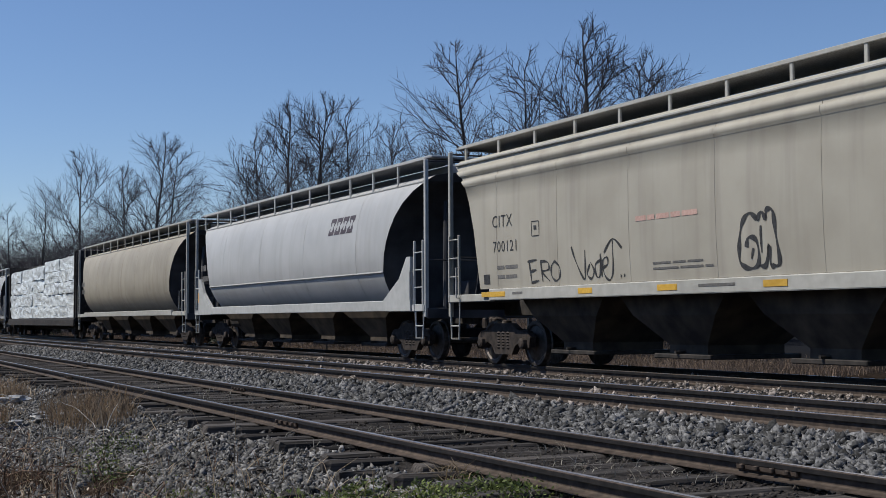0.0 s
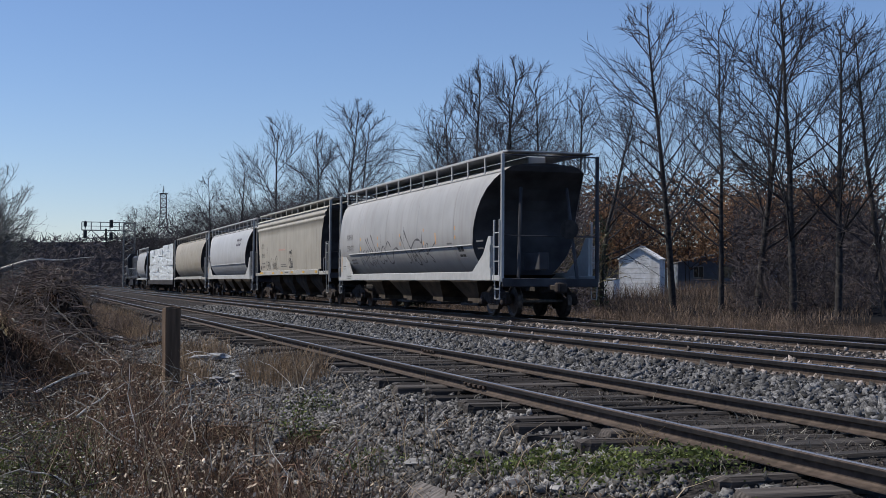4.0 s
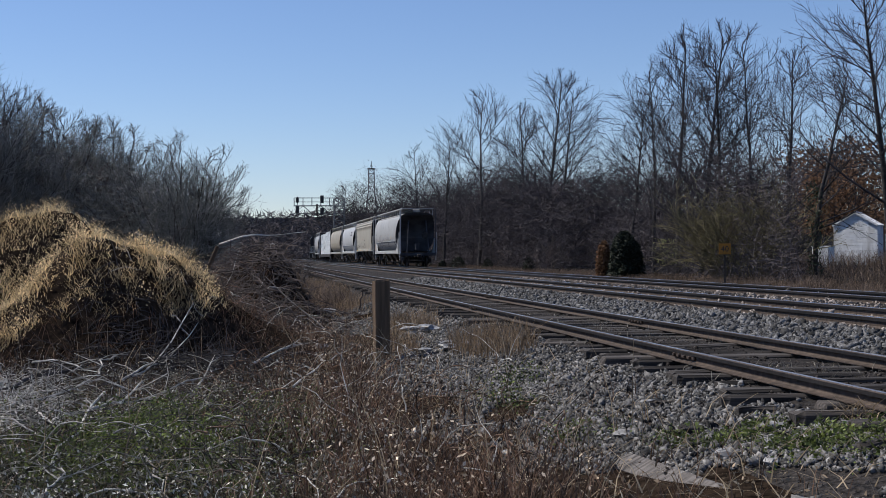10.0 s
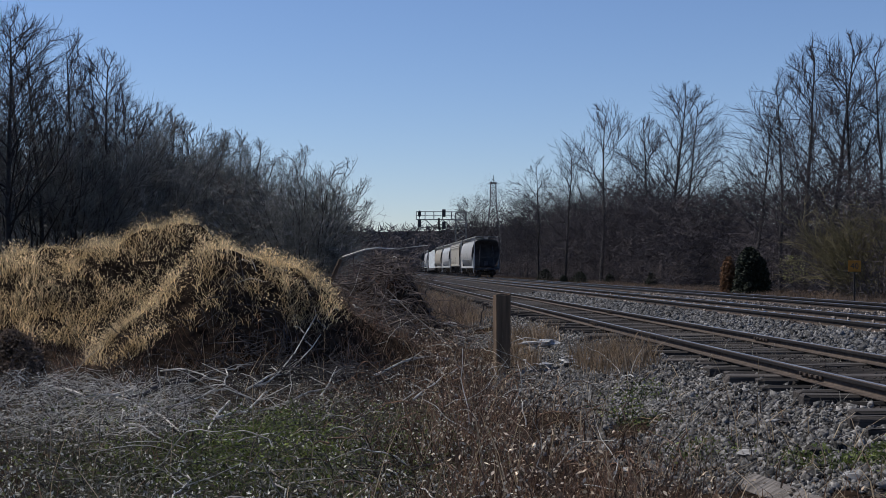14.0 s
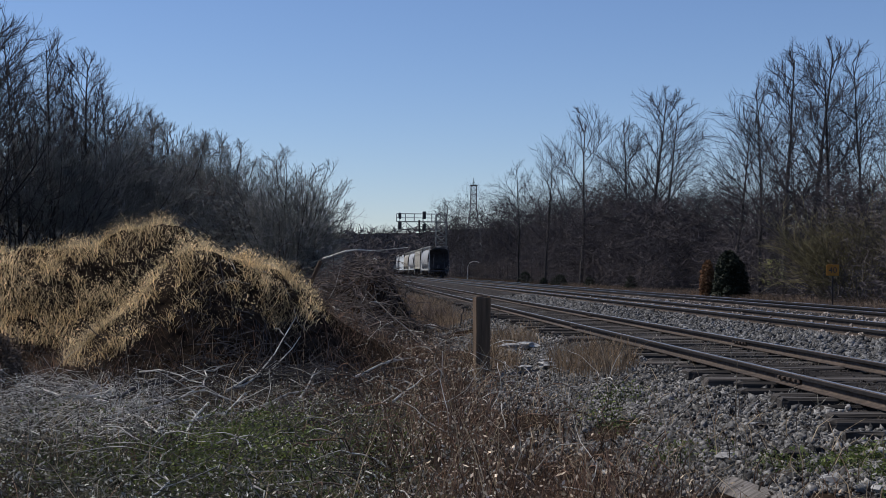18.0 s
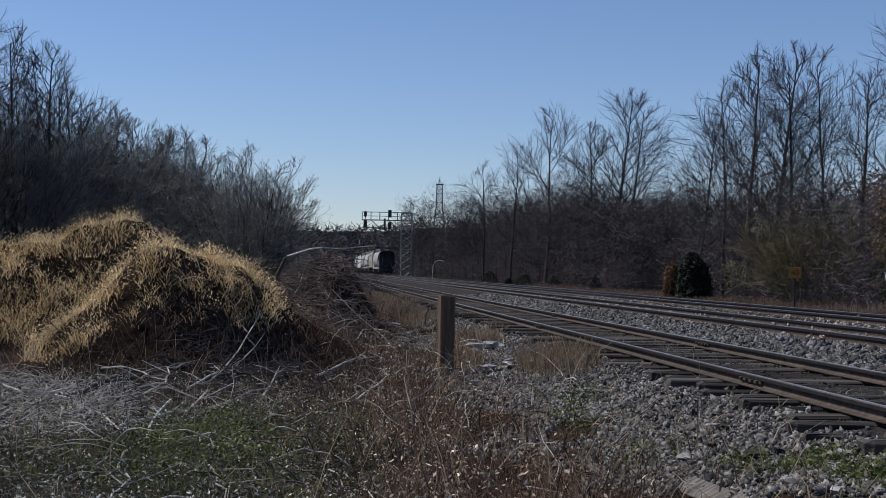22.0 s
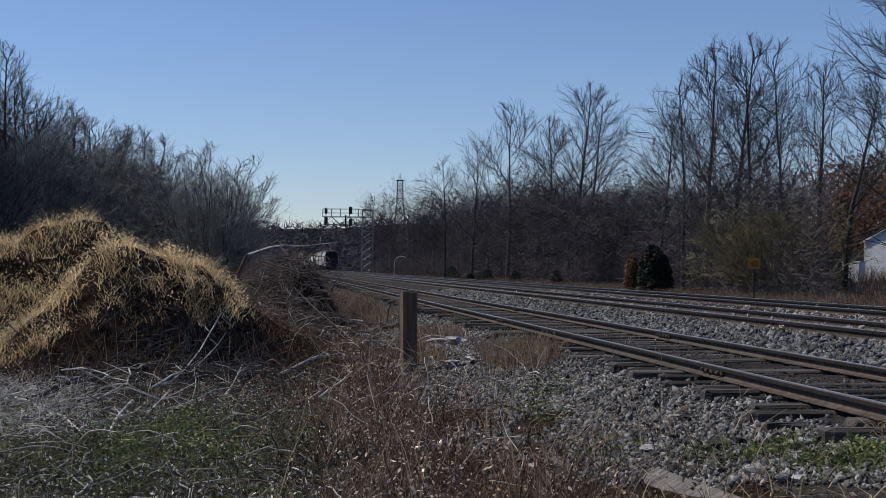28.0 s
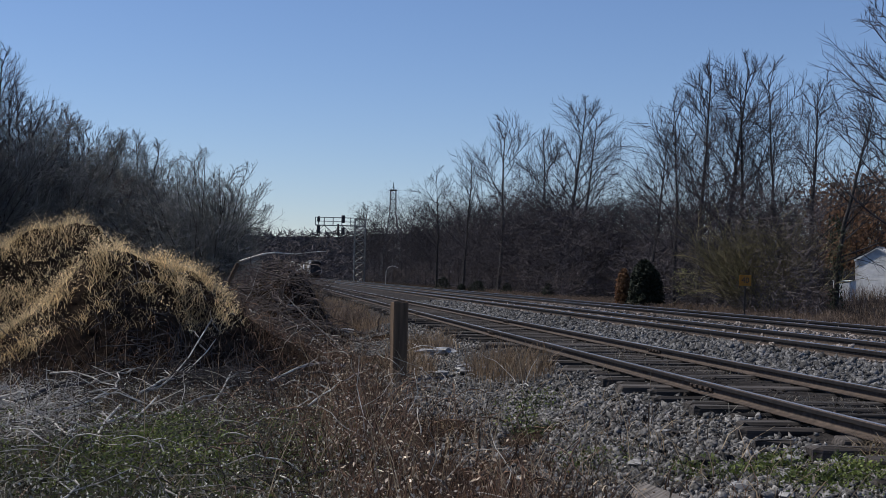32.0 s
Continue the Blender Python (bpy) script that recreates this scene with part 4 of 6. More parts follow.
def segments_mesh(name, segs, material, sides=3):
    """Thin tapered bars, one for each row (start, end, radius at start, radius at end)."""
    a, b, r0, r1 = (np.array([s[k] for s in segs], float) for k in range(4))
    d = b - a
    d /= np.maximum(np.linalg.norm(d, axis=1, keepdims=True), 1e-6)
    ref = np.where(np.abs(d[:, 2:3]) < 0.9, [[0, 0, 1.0]], [[1.0, 0, 0]])
    u = np.cross(d, ref)
    u /= np.linalg.norm(u, axis=1, keepdims=True)
    w = np.cross(d, u)
    ang = np.arange(sides) * 2 * math.pi / sides
    ring = np.cos(ang)[None, :, None] * u[:, None] + np.sin(ang)[None, :, None] * w[:, None]
    V = np.concatenate([a[:, None] + ring * r0[:, None, None], b[:, None] + ring * r1[:, None, None]], 1).reshape(-1, 3)
    k = np.arange(sides)
    F = np.stack([k, (k + 1) % sides, (k + 1) % sides + sides, k + sides], 1)
    F = (F[None] + (np.arange(len(a)) * 2 * sides)[:, None, None]).reshape(-1, 4)
    return raw(name, V, F, material, sides > 4)


def grow(rnd, out, p, d, length, r, level, levels, counts, spread, lift, wander=0.12, thin=1.0):
    """A branch that bends upwards and bears smaller ones."""
    n = (9, 5, 3, 2, 1)[level]
    pts = [p]
    for i in range(n):
        d = (d + Vector((rnd.gauss(0, wander), rnd.gauss(0, wander), rnd.gauss(0, wander) + lift))).normalized()
        q = pts[-1] + d * (length / n)
        ra, rb = r * (1 - 0.85 * i / n), r * (1 - 0.85 * (i + 1) / n)
        out[0 if level == 0 else 1].append((tuple(pts[-1]), tuple(q), ra, rb))
        pts.append(q)
    if level + 1 >= levels:
        return
    m = counts[level]
    for k in range(m):
        lo = (0.22, 0.2, 0.15, 0.1)[level]
        t = lo + (1 - lo) * (k + rnd.random()) / m
        i = min(n - 1, int(t * n))
        q = pts[i].lerp(pts[i + 1], t * n - i)
        axis = (pts[i + 1] - pts[i]).normalized()
        side = axis.orthogonal().normalized()
        side.rotate(Matrix.Rotation(rnd.uniform(0, 6.283), 3, axis))
        a = spread[level] * rnd.uniform(0.75, 1.25)
        dd = axis * math.cos(a) + side * math.sin(a)
        frac = (0.44 * (1.10 - t) ** 0.75 if level == 0 else 0.62 * (1.2 - 0.6 * t)) * rnd.uniform(0.7, 1.25)
        grow(rnd, out, q, dd, length * frac, max(r * (1 - 0.85 * t) * 0.5, thin * (0.044, 0.026, 0.014, 0.009)[level]), level + 1, levels, counts, spread, lift * 1.2 + 0.02, max(wander, 0.035) * 1.15, thin)


def tree_thing(seed, height, r, counts, spread, lift=0.03, levels=4, stems=1, wide=1.0, label="", wander=0.07, twig=None, name="bare_tree", cat="tree", ivy=0.0, thin=1.0):
    rnd = random.Random(seed)
    out = ([], [])
    for s in range(stems):
        a = rnd.uniform(0, 6.283)
        lean = 0.03 if stems == 1 else rnd.uniform(0.1, wide)
        grow(rnd, out, Vector((0.25 * math.cos(a) * (stems > 1), 0.25 * math.sin(a) * (stems > 1), -0.3)), Vector((lean * math.cos(a), lean * math.sin(a), 1)).normalized(),
             height * (1 if stems == 1 else rnd.uniform(0.7, 1)), r, 0, levels, counts, spread, lift, wander, thin)
    t = thing(name, label, cat)
    part("trunk", segments_mesh("trunk", out[0], BARK, 7), None, t)
    part("crown", segments_mesh("crown", out[1], twig or TWIG, 3), None, t, "crown of bare branches and twigs")
    if ivy:
        part("ivy", leaf_cloud("ivy", [(0.35 * math.cos(a), 0.35 * math.sin(a), z) for a, z in ((rnd.uniform(0, 6.28), rnd.uniform(0, ivy)) for _ in range(900))], 0.11, IVY, rnd, 0.2), None, t, "dark ivy climbing the trunk")
    return t


def leaf_cloud(name, centres, size, material, rnd, jitter=0.0):
    """Small flat leaves, each turned its own way."""
    g = np.random.RandomState(rnd.randrange(10 ** 6))
    c = np.asarray(centres, float)
    c = c + g.normal(0, jitter, c.shape)
    u = g.normal(size=c.shape)
    u /= np.linalg.norm(u, axis=1, keepdims=True)
    w = np.cross(u, g.normal(size=c.shape))
    w /= np.linalg.norm(w, axis=1, keepdims=True)
    s = size * g.uniform(0.5, 1.3, (len(c), 1))
    V = np.stack([c - u * s, c + w * s * 0.45, c + u * s, c - w * s * 0.45], 1).reshape(-1, 3)
    return raw(name, V, np.arange(len(V)).reshape(-1, 4), material)


def at_view(az, dist):
    """A place by its bearing west of the first look and its distance."""
    a = radians(26.8 - az)
    return dist * math.sin(a), dist * math.cos(a)


def put(t, x, y, height_ratio, turn, first):
    """Stand a thing, or a copy of it, on the ground at a size."""
    z = float(ground_height(x, y)) - 0.1
    m = pose(x, y, z, 0, 0, turn) @ Matrix.Diagonal((height_ratio, height_ratio, height_ratio, 1))
    if first:
        t.matrix_basis = m
        return t
    o = copy_thing(t, Matrix.Identity(4))
    o.matrix_basis = m
    return o


TALL = "tall leafless tree with grey bark and fine upright twigs"
tall = [tree_thing(11 + k, 16.0, 0.21, (30, 7, 5), (0.84, 0.66, 0.66), 0.016, label=TALL, wander=0.028) for k in range(3)]
slim = [tree_thing(21 + k, 16.0, 0.17, (24, 6, 4), (0.82, 0.66, 0.64), 0.016, label="slender leafless woodland tree", wander=0.03) for k in range(4)]
open_tree = [tree_thing(31, 16.0, 0.19, (14, 9, 7), (0.62, 0.62, 0.6), 0.03, label="leafless tree with a forked open crown", wander=0.05)]
fan = tree_thing(41, 8.6, 0.05, (9, 5, 4), (0.6, 0.65, 0.65), 0.012, stems=26, wide=0.62, label="spreading leafless tree with many radiating stems", wander=0.085, thin=0.6, twig=HAZED_TWIG)
clump_tree = tree_thing(43, 8.4, 0.05, (10, 6, 5), (0.55, 0.65, 0.65), 0.02, stems=12, wide=0.45, label="leafless clump of fine upright stems", wander=0.08, thin=0.6, twig=HAZED_TWIG)
ivied = tree_thing(51, 15.0, 0.22, (24, 7, 6), (0.95, 0.7, 0.65), 0.015, label="leafless tree with its trunk wrapped in ivy", ivy=6.5, wander=0.035)


def shrub_thing(seed, height, stems, counts, label, material):
    """Many thin stems from one root, all one mesh."""
    rnd = random.Random(seed)
    out = ([], [])
    for _ in range(stems):
        a, lean = rnd.uniform(0, 6.283), rnd.uniform(0.1, 0.75)
        grow(rnd, out, Vector((0.5 * math.cos(a), 0.5 * math.sin(a), -0.2)), Vector((lean * math.cos(a), lean * math.sin(a), 1)).normalized(), height * rnd.uniform(0.6, 1), 0.022, 1, 4, (0, *counts), (0, 0.6, 0.6, 0.5), 0.01, 0.14)
    return tagged(new("shrub", segments_mesh("shrub", out[1], material, 3)), label, "shrub")


shrubs = [shrub_thing(61 + k, 3.6, 10, (5, 3), "tangled leafless brown shrub", BRUSH) for k in range(4)]
olive = shrub_thing(71, 5.0, 22, (8, 5), "dense olive-brown shrub beside the track", OLIVE)
used = set()


def in_clearing(x, y):
    """The open view between the trees to the shed."""
    az = 26.8 - np.degrees(np.arctan2(x, y))
    return ((az > -3.4) & (az < 2.7) & (np.hypot(x, y) < 116)) | (np.hypot(x - 41, y - 101) < 17)


def screened(spots):
    return [s for s in spots if not in_clearing(s[0], s[1])]



def plant(t, x, y, h, base, turn=None, group=""):
    k = id(t)
    o = put(t, x, y, h / base, random.Random(x * 7.7 + y).uniform(0, 360) if turn is None else turn, k not in used)
    used.add(k)
    if group:
        o["group"] = group
    return o


# trees that stand out against the sky on the east side: bearing, distance, bearing's height in degrees, kind
for az, dist, el, kind in ((-9.6, 60, 10.8, 0), (-7.7, 58, 11.6, 1), (-5.9, 60, 13.0, 2), (-4.4, 62, 11.4, 0), (-2.9, 66, 11.4, 3), (-0.9, 68, 11.9, 1), (2.2, 76, 8.2, 4), (3.3, 80, 8.7, 2), (4.9, 88, 9.3, 3),
                           (5.9, 90, 8.6, 0), (6.9, 92, 9.7, 1), (7.9, 94, 9.5, 2), (8.9, 98, 8.2, 3), (10.0, 104, 6.6, 0), (12.9, 140, 7.5, 6), (13.6, 142, 7.9, 1), (14.4, 146, 6.6, 2), (16.5, 158, 7.4, 5),
                           (18.0, 170, 5.6, 6), (19.2, 178, 4.7, 3), (22.4, 250, 3.1, 2)):
    x, y = at_view(az, dist)
    h = EYE + dist * math.tan(radians(el)) - float(ground_height(x, y))
    t, b = ((tall[0], 16.4), (tall[1], 16.4), (tall[2], 16.4), (slim[0], 16.4), (ivied, 15.4), (open_tree[0], 16.8), (slim[1], 16.4))[kind]
    plant(t, x, y, h, b, group="trees on the east bank")

rnd = random.Random(21)
# the wood on the west side
for k in range(12):
    y = 100 + 190 * (k + rnd.random()) / 12
    x = -21 - rnd.uniform(0, 16)
    plant(rnd.choice(slim), x, y, rnd.uniform(12.5, 16.5), 16.2, group="trees on the west bank")
# the near edge of that wood, tallest where it comes closest: bearing, distance, height in degrees, kind
for az, dist, el, kind in ((46.5, 52, 13.0, 0), (45.2, 55, 12.4, 2), (44.1, 50, 12.8, 1), (43.2, 56, 11.8, 3), (42.5, 60, 11.4, 0), (41.8, 54, 11.9, 2), (41.0, 62, 11.0, 1), (40.3, 58, 11.2, 3), (39.6, 64, 10.3, 0), (39.0, 60, 10.7, 1),
                           (38.3, 66, 9.6, 3), (37.8, 62, 9.9, 2), (37.2, 68, 8.8, 1), (36.6, 66, 8.2, 0), (36.0, 72, 7.6, 3), (35.4, 70, 7.2, 2), (34.7, 76, 6.9, 1), (34.1, 80, 6.5, 0)):
    x, y = at_view(az, dist)
    h = EYE + dist * math.tan(radians(el)) - float(ground_height(x, y))
    plant((slim[2], slim[3], tall[1], slim[1])[kind], x, y, h * 0.92, 16.4, group="trees on the west bank")
# thickets of many upright stems at its foot, and one wide fan of branches where it ends
for az, dist, h in ((33.8, 74, 9.0), (33.2, 76, 9.4), (32.7, 73, 9.0), (32.2, 77, 8.8), (31.6, 70, 6.8), (31.0, 72, 6.8), (35.0, 70, 9.2), (34.4, 72, 9.4), (36.2, 66, 9.0), (37.6, 64, 9.4), (39.2, 60, 9.6), (41.0, 58, 9.6)):
    plant(clump_tree, *at_view(az, dist), h, 8.0)
for az, dist, h in ((29.3, 62, 7.0), (30.4, 64, 6.6), (28.6, 63, 5.8)):
    plant(fan, *at_view(az, dist), h, 8.0)
# smaller trees behind the front rows on the east side
for k in range(16):
    y = 60 + 240 * (k + rnd.random()) / 16
    x = 36 + rnd.uniform(0, 26)
    if not in_clearing(x, y):
        plant(rnd.choice(slim), x, y, rnd.uniform(8.0, 12.5), 16.2, group="trees on the east bank")
# brush along both edges
for k in range(52):
    y = 46 + 290 * (k / 52) ** 1.2 + rnd.uniform(-2, 2)
    x = 25 + rnd.uniform(0, 11)
    if not in_clearing(x, y):
        plant(rnd.choice(shrubs), x, y, rnd.uniform(2.2, 4.8), 3.6, group="brush on the east bank")
for k in range(46):
    y = 46 + 260 * (k / 34) ** 1.1 + rnd.uniform(-2, 2)
    plant(rnd.choice(shrubs), -11 - rnd.uniform(0, 12) + 8 * min(1, k / 25), y, rnd.uniform(2.4, 5.0), 3.6, group="brush on the west bank")
for az, dist, h in ((4.7, 72, 5.6), (5.7, 74, 4.8)):
    plant(olive, *at_view(az, dist), h, 5.0)


def far_wood(name, label, spots, seed, material, limbs=14, twigs=5):
    """Woodland trees, a few dozen bars each, too many to count."""
    g = random.Random(seed)
    segs = []
    for x, y, h in spots:
        z = float(ground_height(x, y)) - 0.3
        segs.append(((x, y, z), (x + g.gauss(0, 0.3), y, z + h * 0.92), 0.06, 0.015))
        for k in range(limbs):
            t = g.uniform(0.2, 0.95)
            a, l = g.uniform(0, 6.283), h * 0.26 * math.sin(math.pi * (0.82 * t + 0.12))
            p = Vector((x, y, z + h * t))
            q = p + Vector((math.cos(a) * l, math.sin(a) * l, l * g.uniform(0.4, 1.0)))
            segs.append((tuple(p), tuple(q), 0.045, 0.02))
            for j in range(twigs):
                s = p.lerp(q, g.uniform(0.2, 1))
                b = g.uniform(0, 6.283)
                segs.append((tuple(s), (s.x + math.cos(b) * l * 0.5, s.y + math.sin(b) * l * 0.5, s.z + l * g.uniform(0.1, 0.7)), 0.024, 0.012))
    return solid(name, segments_mesh(name, segs, material, 3), material, label, "woods", kind="stuff")


def brushwood(name, label, n, place, length, width, material, seed):
    """Countless fine twigs: thin slivers through a depth of undergrowth."""
    g = np.random.RandomState(seed)
    x, y, top = place(g, n)
    z0 = ground_height(x, y)
    c = np.stack([x, y, z0 + top * g.uniform(0, 1, n) ** 1.2], 1)
    d = np.stack([g.normal(0, 0.7, n), g.normal(0, 0.7, n), g.uniform(-0.3, 1.0, n)], 1)
    d /= np.linalg.norm(d, axis=1, keepdims=True)
    a = np.cross(d, g.normal(size=(n, 3)))
    a /= np.linalg.norm(a, axis=1, keepdims=True)
    l, w = length * g.uniform(0.5, 1.4, (n, 1)), width * g.uniform(0.5, 1.4, (n, 1))
    V = np.stack([c - a * w / 2, c + a * w / 2, c + d * l + a * w / 6, c + d * l - a * w / 6], 1).reshape(-1, 3)
    return solid(name, raw(name, V, np.arange(4 * n).reshape(-1, 4), material), material, label, "woods", kind="stuff")


UNDER = mat("grey_brown_undergrowth", (0.046, 0.041, 0.044), (0.110, 0.095, 0.097), 0.6, 0.95, spec=0.1, island=0.4, big=0.08, big_amount=0.35)
g = random.Random(9)
spots = screened([(x, y, (3.4 + 0.046 * min(y, 330)) * g.uniform(0.6, 1.1)) for x, y in ((28 + 50 * g.random() ** 1.3, g.uniform(62, 400)) for _ in range(330))])
far_wood("east_woods", "grey leafless woods climbing the east hillside", spots, 1, TWIG)
spots = [(-21 - 33 * g.random() ** 1.4, 60 + 290 * g.random() ** 1.2, g.uniform(8.0, 13.0)) for _ in range(210)]
far_wood("west_woods", "grey leafless woods on the west hillside", spots, 2, HAZED_TWIG)
spots = [(-x, 66 + 50 * g.random(), 2.2 + 0.6 * x * g.uniform(0.75, 1.1)) for x in (1.2 + 7.5 * g.random() for _ in range(100))]
far_wood("west_thicket", "low leafless thicket at the foot of the west woods", spots, 4, BRUSH, 15, 5)
spots = [(g.uniform(-90, 110), g.uniform(470, 800), g.uniform(8, 15)) for _ in range(420)]
far_wood("valley_woods", "distant leafless woods across the end of the valley", spots, 3, TWIG, 7, 2)


def east_place(g, n):
    y = 50 * (430 / 50) ** g.uniform(0, 1, n)
    x = 25.5 + 30 * g.uniform(0, 1, n) ** 1.5
    keep_out = in_clearing(x, y)
    x = np.where(keep_out, x + 60, x)
    return x, y, (2.4 + 0.050 * np.minimum(y, 320)) * (1.0 + 0.6 * fbm(x * 0.07, y * 0.035, 51))


def west_place(g, n):
    y = 48 * (380 / 48) ** g.uniform(0, 1, n)
    x = -17.5 - 30 * g.uniform(0, 1, n) ** 1.6
    return x, y, 7.4 * (1.0 + 0.5 * fbm(x * 0.09, y * 0.06, 52))


def thicket_place(g, n):
    """The thicket rises away from the line, its height set by bearing to fit the camera's view."""
    y = 58 + 80 * g.uniform(0, 1, n) ** 1.5
    # bank is x over y, the bearing seen from the camera
    bank = -g.uniform(0.002, 0.20, n)
    top = y * np.interp(-bank, (0.0, 0.012, 0.05, 0.085, 0.2), (0.012, 0.034, 0.058, 0.072, 0.09))
    return y * bank, y, (top + 1.0) * (1.0 + 0.25 * fbm(y * bank * 0.5, y * 0.1, 53))


def valley_place(g, n):
    x = g.uniform(-110, 130, n)
    y = g.uniform(440, 640, n)
    return x, y, 10.0 * (1.0 + 0.5 * fbm(x * 0.05, y * 0.01, 54))


brushwood("east_undergrowth", "dark leafless undergrowth below the east trees", 200000, east_place, 0.66, 0.028, UNDER, 61)


def far_east_place(g, n):
    y = 115 * (440 / 115) ** g.uniform(0, 1, n)
    x = 27 + 0.055 * (y - 115) + 26 * g.uniform(0, 1, n) ** 1.2
    return x, y, (2.0 + 0.052 * np.minimum(y, 330)) * (1.0 + 0.35 * fbm(x * 0.1, y * 0.03, 56))


brushwood("east_far_undergrowth", "dark leafless thickets under the farther east trees", 90000, far_east_place, 1.2, 0.055, UNDER, 66)
brushwood("west_undergrowth", "dark leafless branches of the west woods", 80000, west_place, 0.7, 0.024, HAZED_TWIG, 62)
brushwood("thicket_twigs", "dense brown twigs of the thicket", 60000, thicket_place, 0.6, 0.014, HAZED_TWIG, 63)
brushwood("valley_undergrowth", "dark woods at the end of the valley", 16000, valley_place, 2.6, 0.30, UNDER, 64)


def ridge_place(g, n):
    x, y = g.uniform(-320, 420, n), g.uniform(1150, 1850, n)
    return x, y, 7.0 * (1.0 + 0.6 * fbm(x * 0.02, y * 0.01, 55))


brushwood("ridge_woods", "distant woods along the far ridge", 9000, ridge_place, 9.0, 1.3, UNDER, 65)
# oaks that kept their russet leaves
leaves, spots = [], []
for k in range(74):
    x, y = at_view(g.uniform(-9.0, 2.6), g.uniform(112, 155))
    h = g.uniform(8.5, 12.0)
    z = float(ground_height(x, y))
    spots.append((x, y, h))
    leaves += [(x + g.gauss(0, 1.7), y + g.gauss(0, 1.7), z + h * (0.25 + 0.7 * g.random())) for _ in range(520)]
far_wood("oak_wood", "oak stems among russet leaves", spots, 5, BARK, 10, 3)
solid("oak_leaves", leaf_cloud("oak_leaves", leaves, 0.21, RUSSET, random.Random(5)), RUSSET, "russet dead leaves still on the hillside oaks", "leaves", kind="stuff")

# ---- the near ground: mound, weeds, stones ----
STRAW = mat("golden_straw", (0.42, 0.31, 0.16), (0.86, 0.69, 0.42), 2, 0.8, island=0.6, big=0.8, big_amount=0.25, leafy=0.45)
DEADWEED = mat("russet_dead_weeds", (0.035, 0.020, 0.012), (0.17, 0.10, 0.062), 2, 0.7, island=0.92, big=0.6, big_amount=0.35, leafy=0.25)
GREYWEED = mat("grey_dead_grass", (0.03, 0.028, 0.022), (0.26, 0.24, 0.20), 2, 0.6, island=0.95, big=0.6, big_amount=0.3, leafy=0.2)
PALEGRASS = mat("pale_dry_grass", (0.19, 0.145, 0.09), (0.44, 0.35, 0.235), 2, 0.85, island=0.5, big=0.6, big_amount=0.3, leafy=0.3)
TANGRASS = mat("tan_brown_grass", (0.10, 0.068, 0.040), (0.36, 0.26, 0.165), 2, 0.85, island=0.6, big=0.6, big_amount=0.3, leafy=0.3)
GREEN = mat("fresh_green_weeds", (0.022, 0.034, 0.008), (0.15, 0.18, 0.045), 3, 0.7, island=0.8, leafy=0.3)
SAGE = mat("grey_green_grass", (0.020, 0.020, 0.011), (0.14, 0.135, 0.082), 2, 0.7, island=0.85, big=0.7, big_amount=0.4, leafy=0.25)
FLECK = mat("pale_leaf_tips", (0.08, 0.078, 0.06), (0.72, 0.69, 0.60), 3, 0.7, island=0.85, leafy=0.2)
LITTER = mat("fallen_leaves", (0.12, 0.085, 0.055), (0.38, 0.30, 0.21), 3, 0.9, island=0.6, leafy=0.2)
SEED = mat("dry_seed_heads", (0.10, 0.066, 0.042), (0.74, 0.61, 0.46), 3, 0.8, island=0.8, leafy=0.3)
VERGE = mat("brown_verge_grass", (0.078, 0.057, 0.043), (0.25, 0.182, 0.132), 2, 0.9, island=0.6, big=0.3, big_amount=0.35, leafy=0.25)
OLDWOOD = mat("weathered_post_wood", (0.065, 0.042, 0.026), (0.16, 0.105, 0.064), 3, 0.9, bump=0.01, stretch=(6, 6, 0.5), big_amount=0.3)
GREYWOOD = mat("silvered_timber", (0.05, 0.042, 0.036), (0.20, 0.18, 0.165), 4, 0.9, bump=0.012, stretch=(1, 8, 8), big_amount=0.25)
FLATSTONE = mat("pale_flat_stone", (0.16, 0.155, 0.15), (0.34, 0.33, 0.32), 12, 0.85, bump=0.006)
PLASTIC = mat("dirty_white_plastic", (0.12, 0.118, 0.115), (0.42, 0.415, 0.41), 9, 0.5, bump=0.03, big_amount=0.3)

HUMPS = ((-3.15, 25.0, 2.0, 1.35, 1.3), (-4.4, 24.3, 1.1, 1.2, 1.4), (-5.9, 23.3, 1.55, 1.6, 1.6), (-8.4, 23.0, 0.9, 2.0, 2.5), (-2.1, 18.9, 1.72, 1.2, 1.0), (-3.3, 17.9, 0.35, 0.8, 0.8),
         (-0.85, 19.7, 1.15, 0.9, 1.0), (0.3, 20.8, 0.55, 0.8, 1.2), (-1.2, 25.5, 1.25, 1.2, 1.6), (0.2, 30.0, 1.45, 1.05, 2.4), (1.0, 31.0, 0.75, 0.6, 2.4), (-0.6, 40, 0.9, 2.5, 5))


def mound_height(x, y):
    x, y = np.asarray(x, float), np.asarray(y, float)
    z = np.zeros(np.broadcast(x, y).shape)
    for cx, cy, h, sx, sy in HUMPS:
        z = z + h * np.exp(-((x - cx) / sx) ** 2 - ((y - cy) / sy) ** 2)
    z = z * (1 + 0.18 * fbm(x * 0.9, y * 0.9, 12)) + 0.16 * np.minimum(z, 1) * fbm(x * 2.2, y * 2.2, 13)
    return z


def top_height(x, y):
    return ground_height(x, y) + np.maximum(mound_height(x, y) - 0.06, 0)


mound = solid("earth_mound", sheet("earth_mound", np.arange(-13, 3.6, 0.16), np.arange(13.5, 50, 0.2),
                                   lambda x, y: ground_height(x, y) + mound_height(x, y) - 0.06 - 0.1 * np.clip((x - 1.5) / 1.5, 0, 1), SOIL),
              SOIL, "earth mound overgrown with golden straw", "mound", kind="structure")


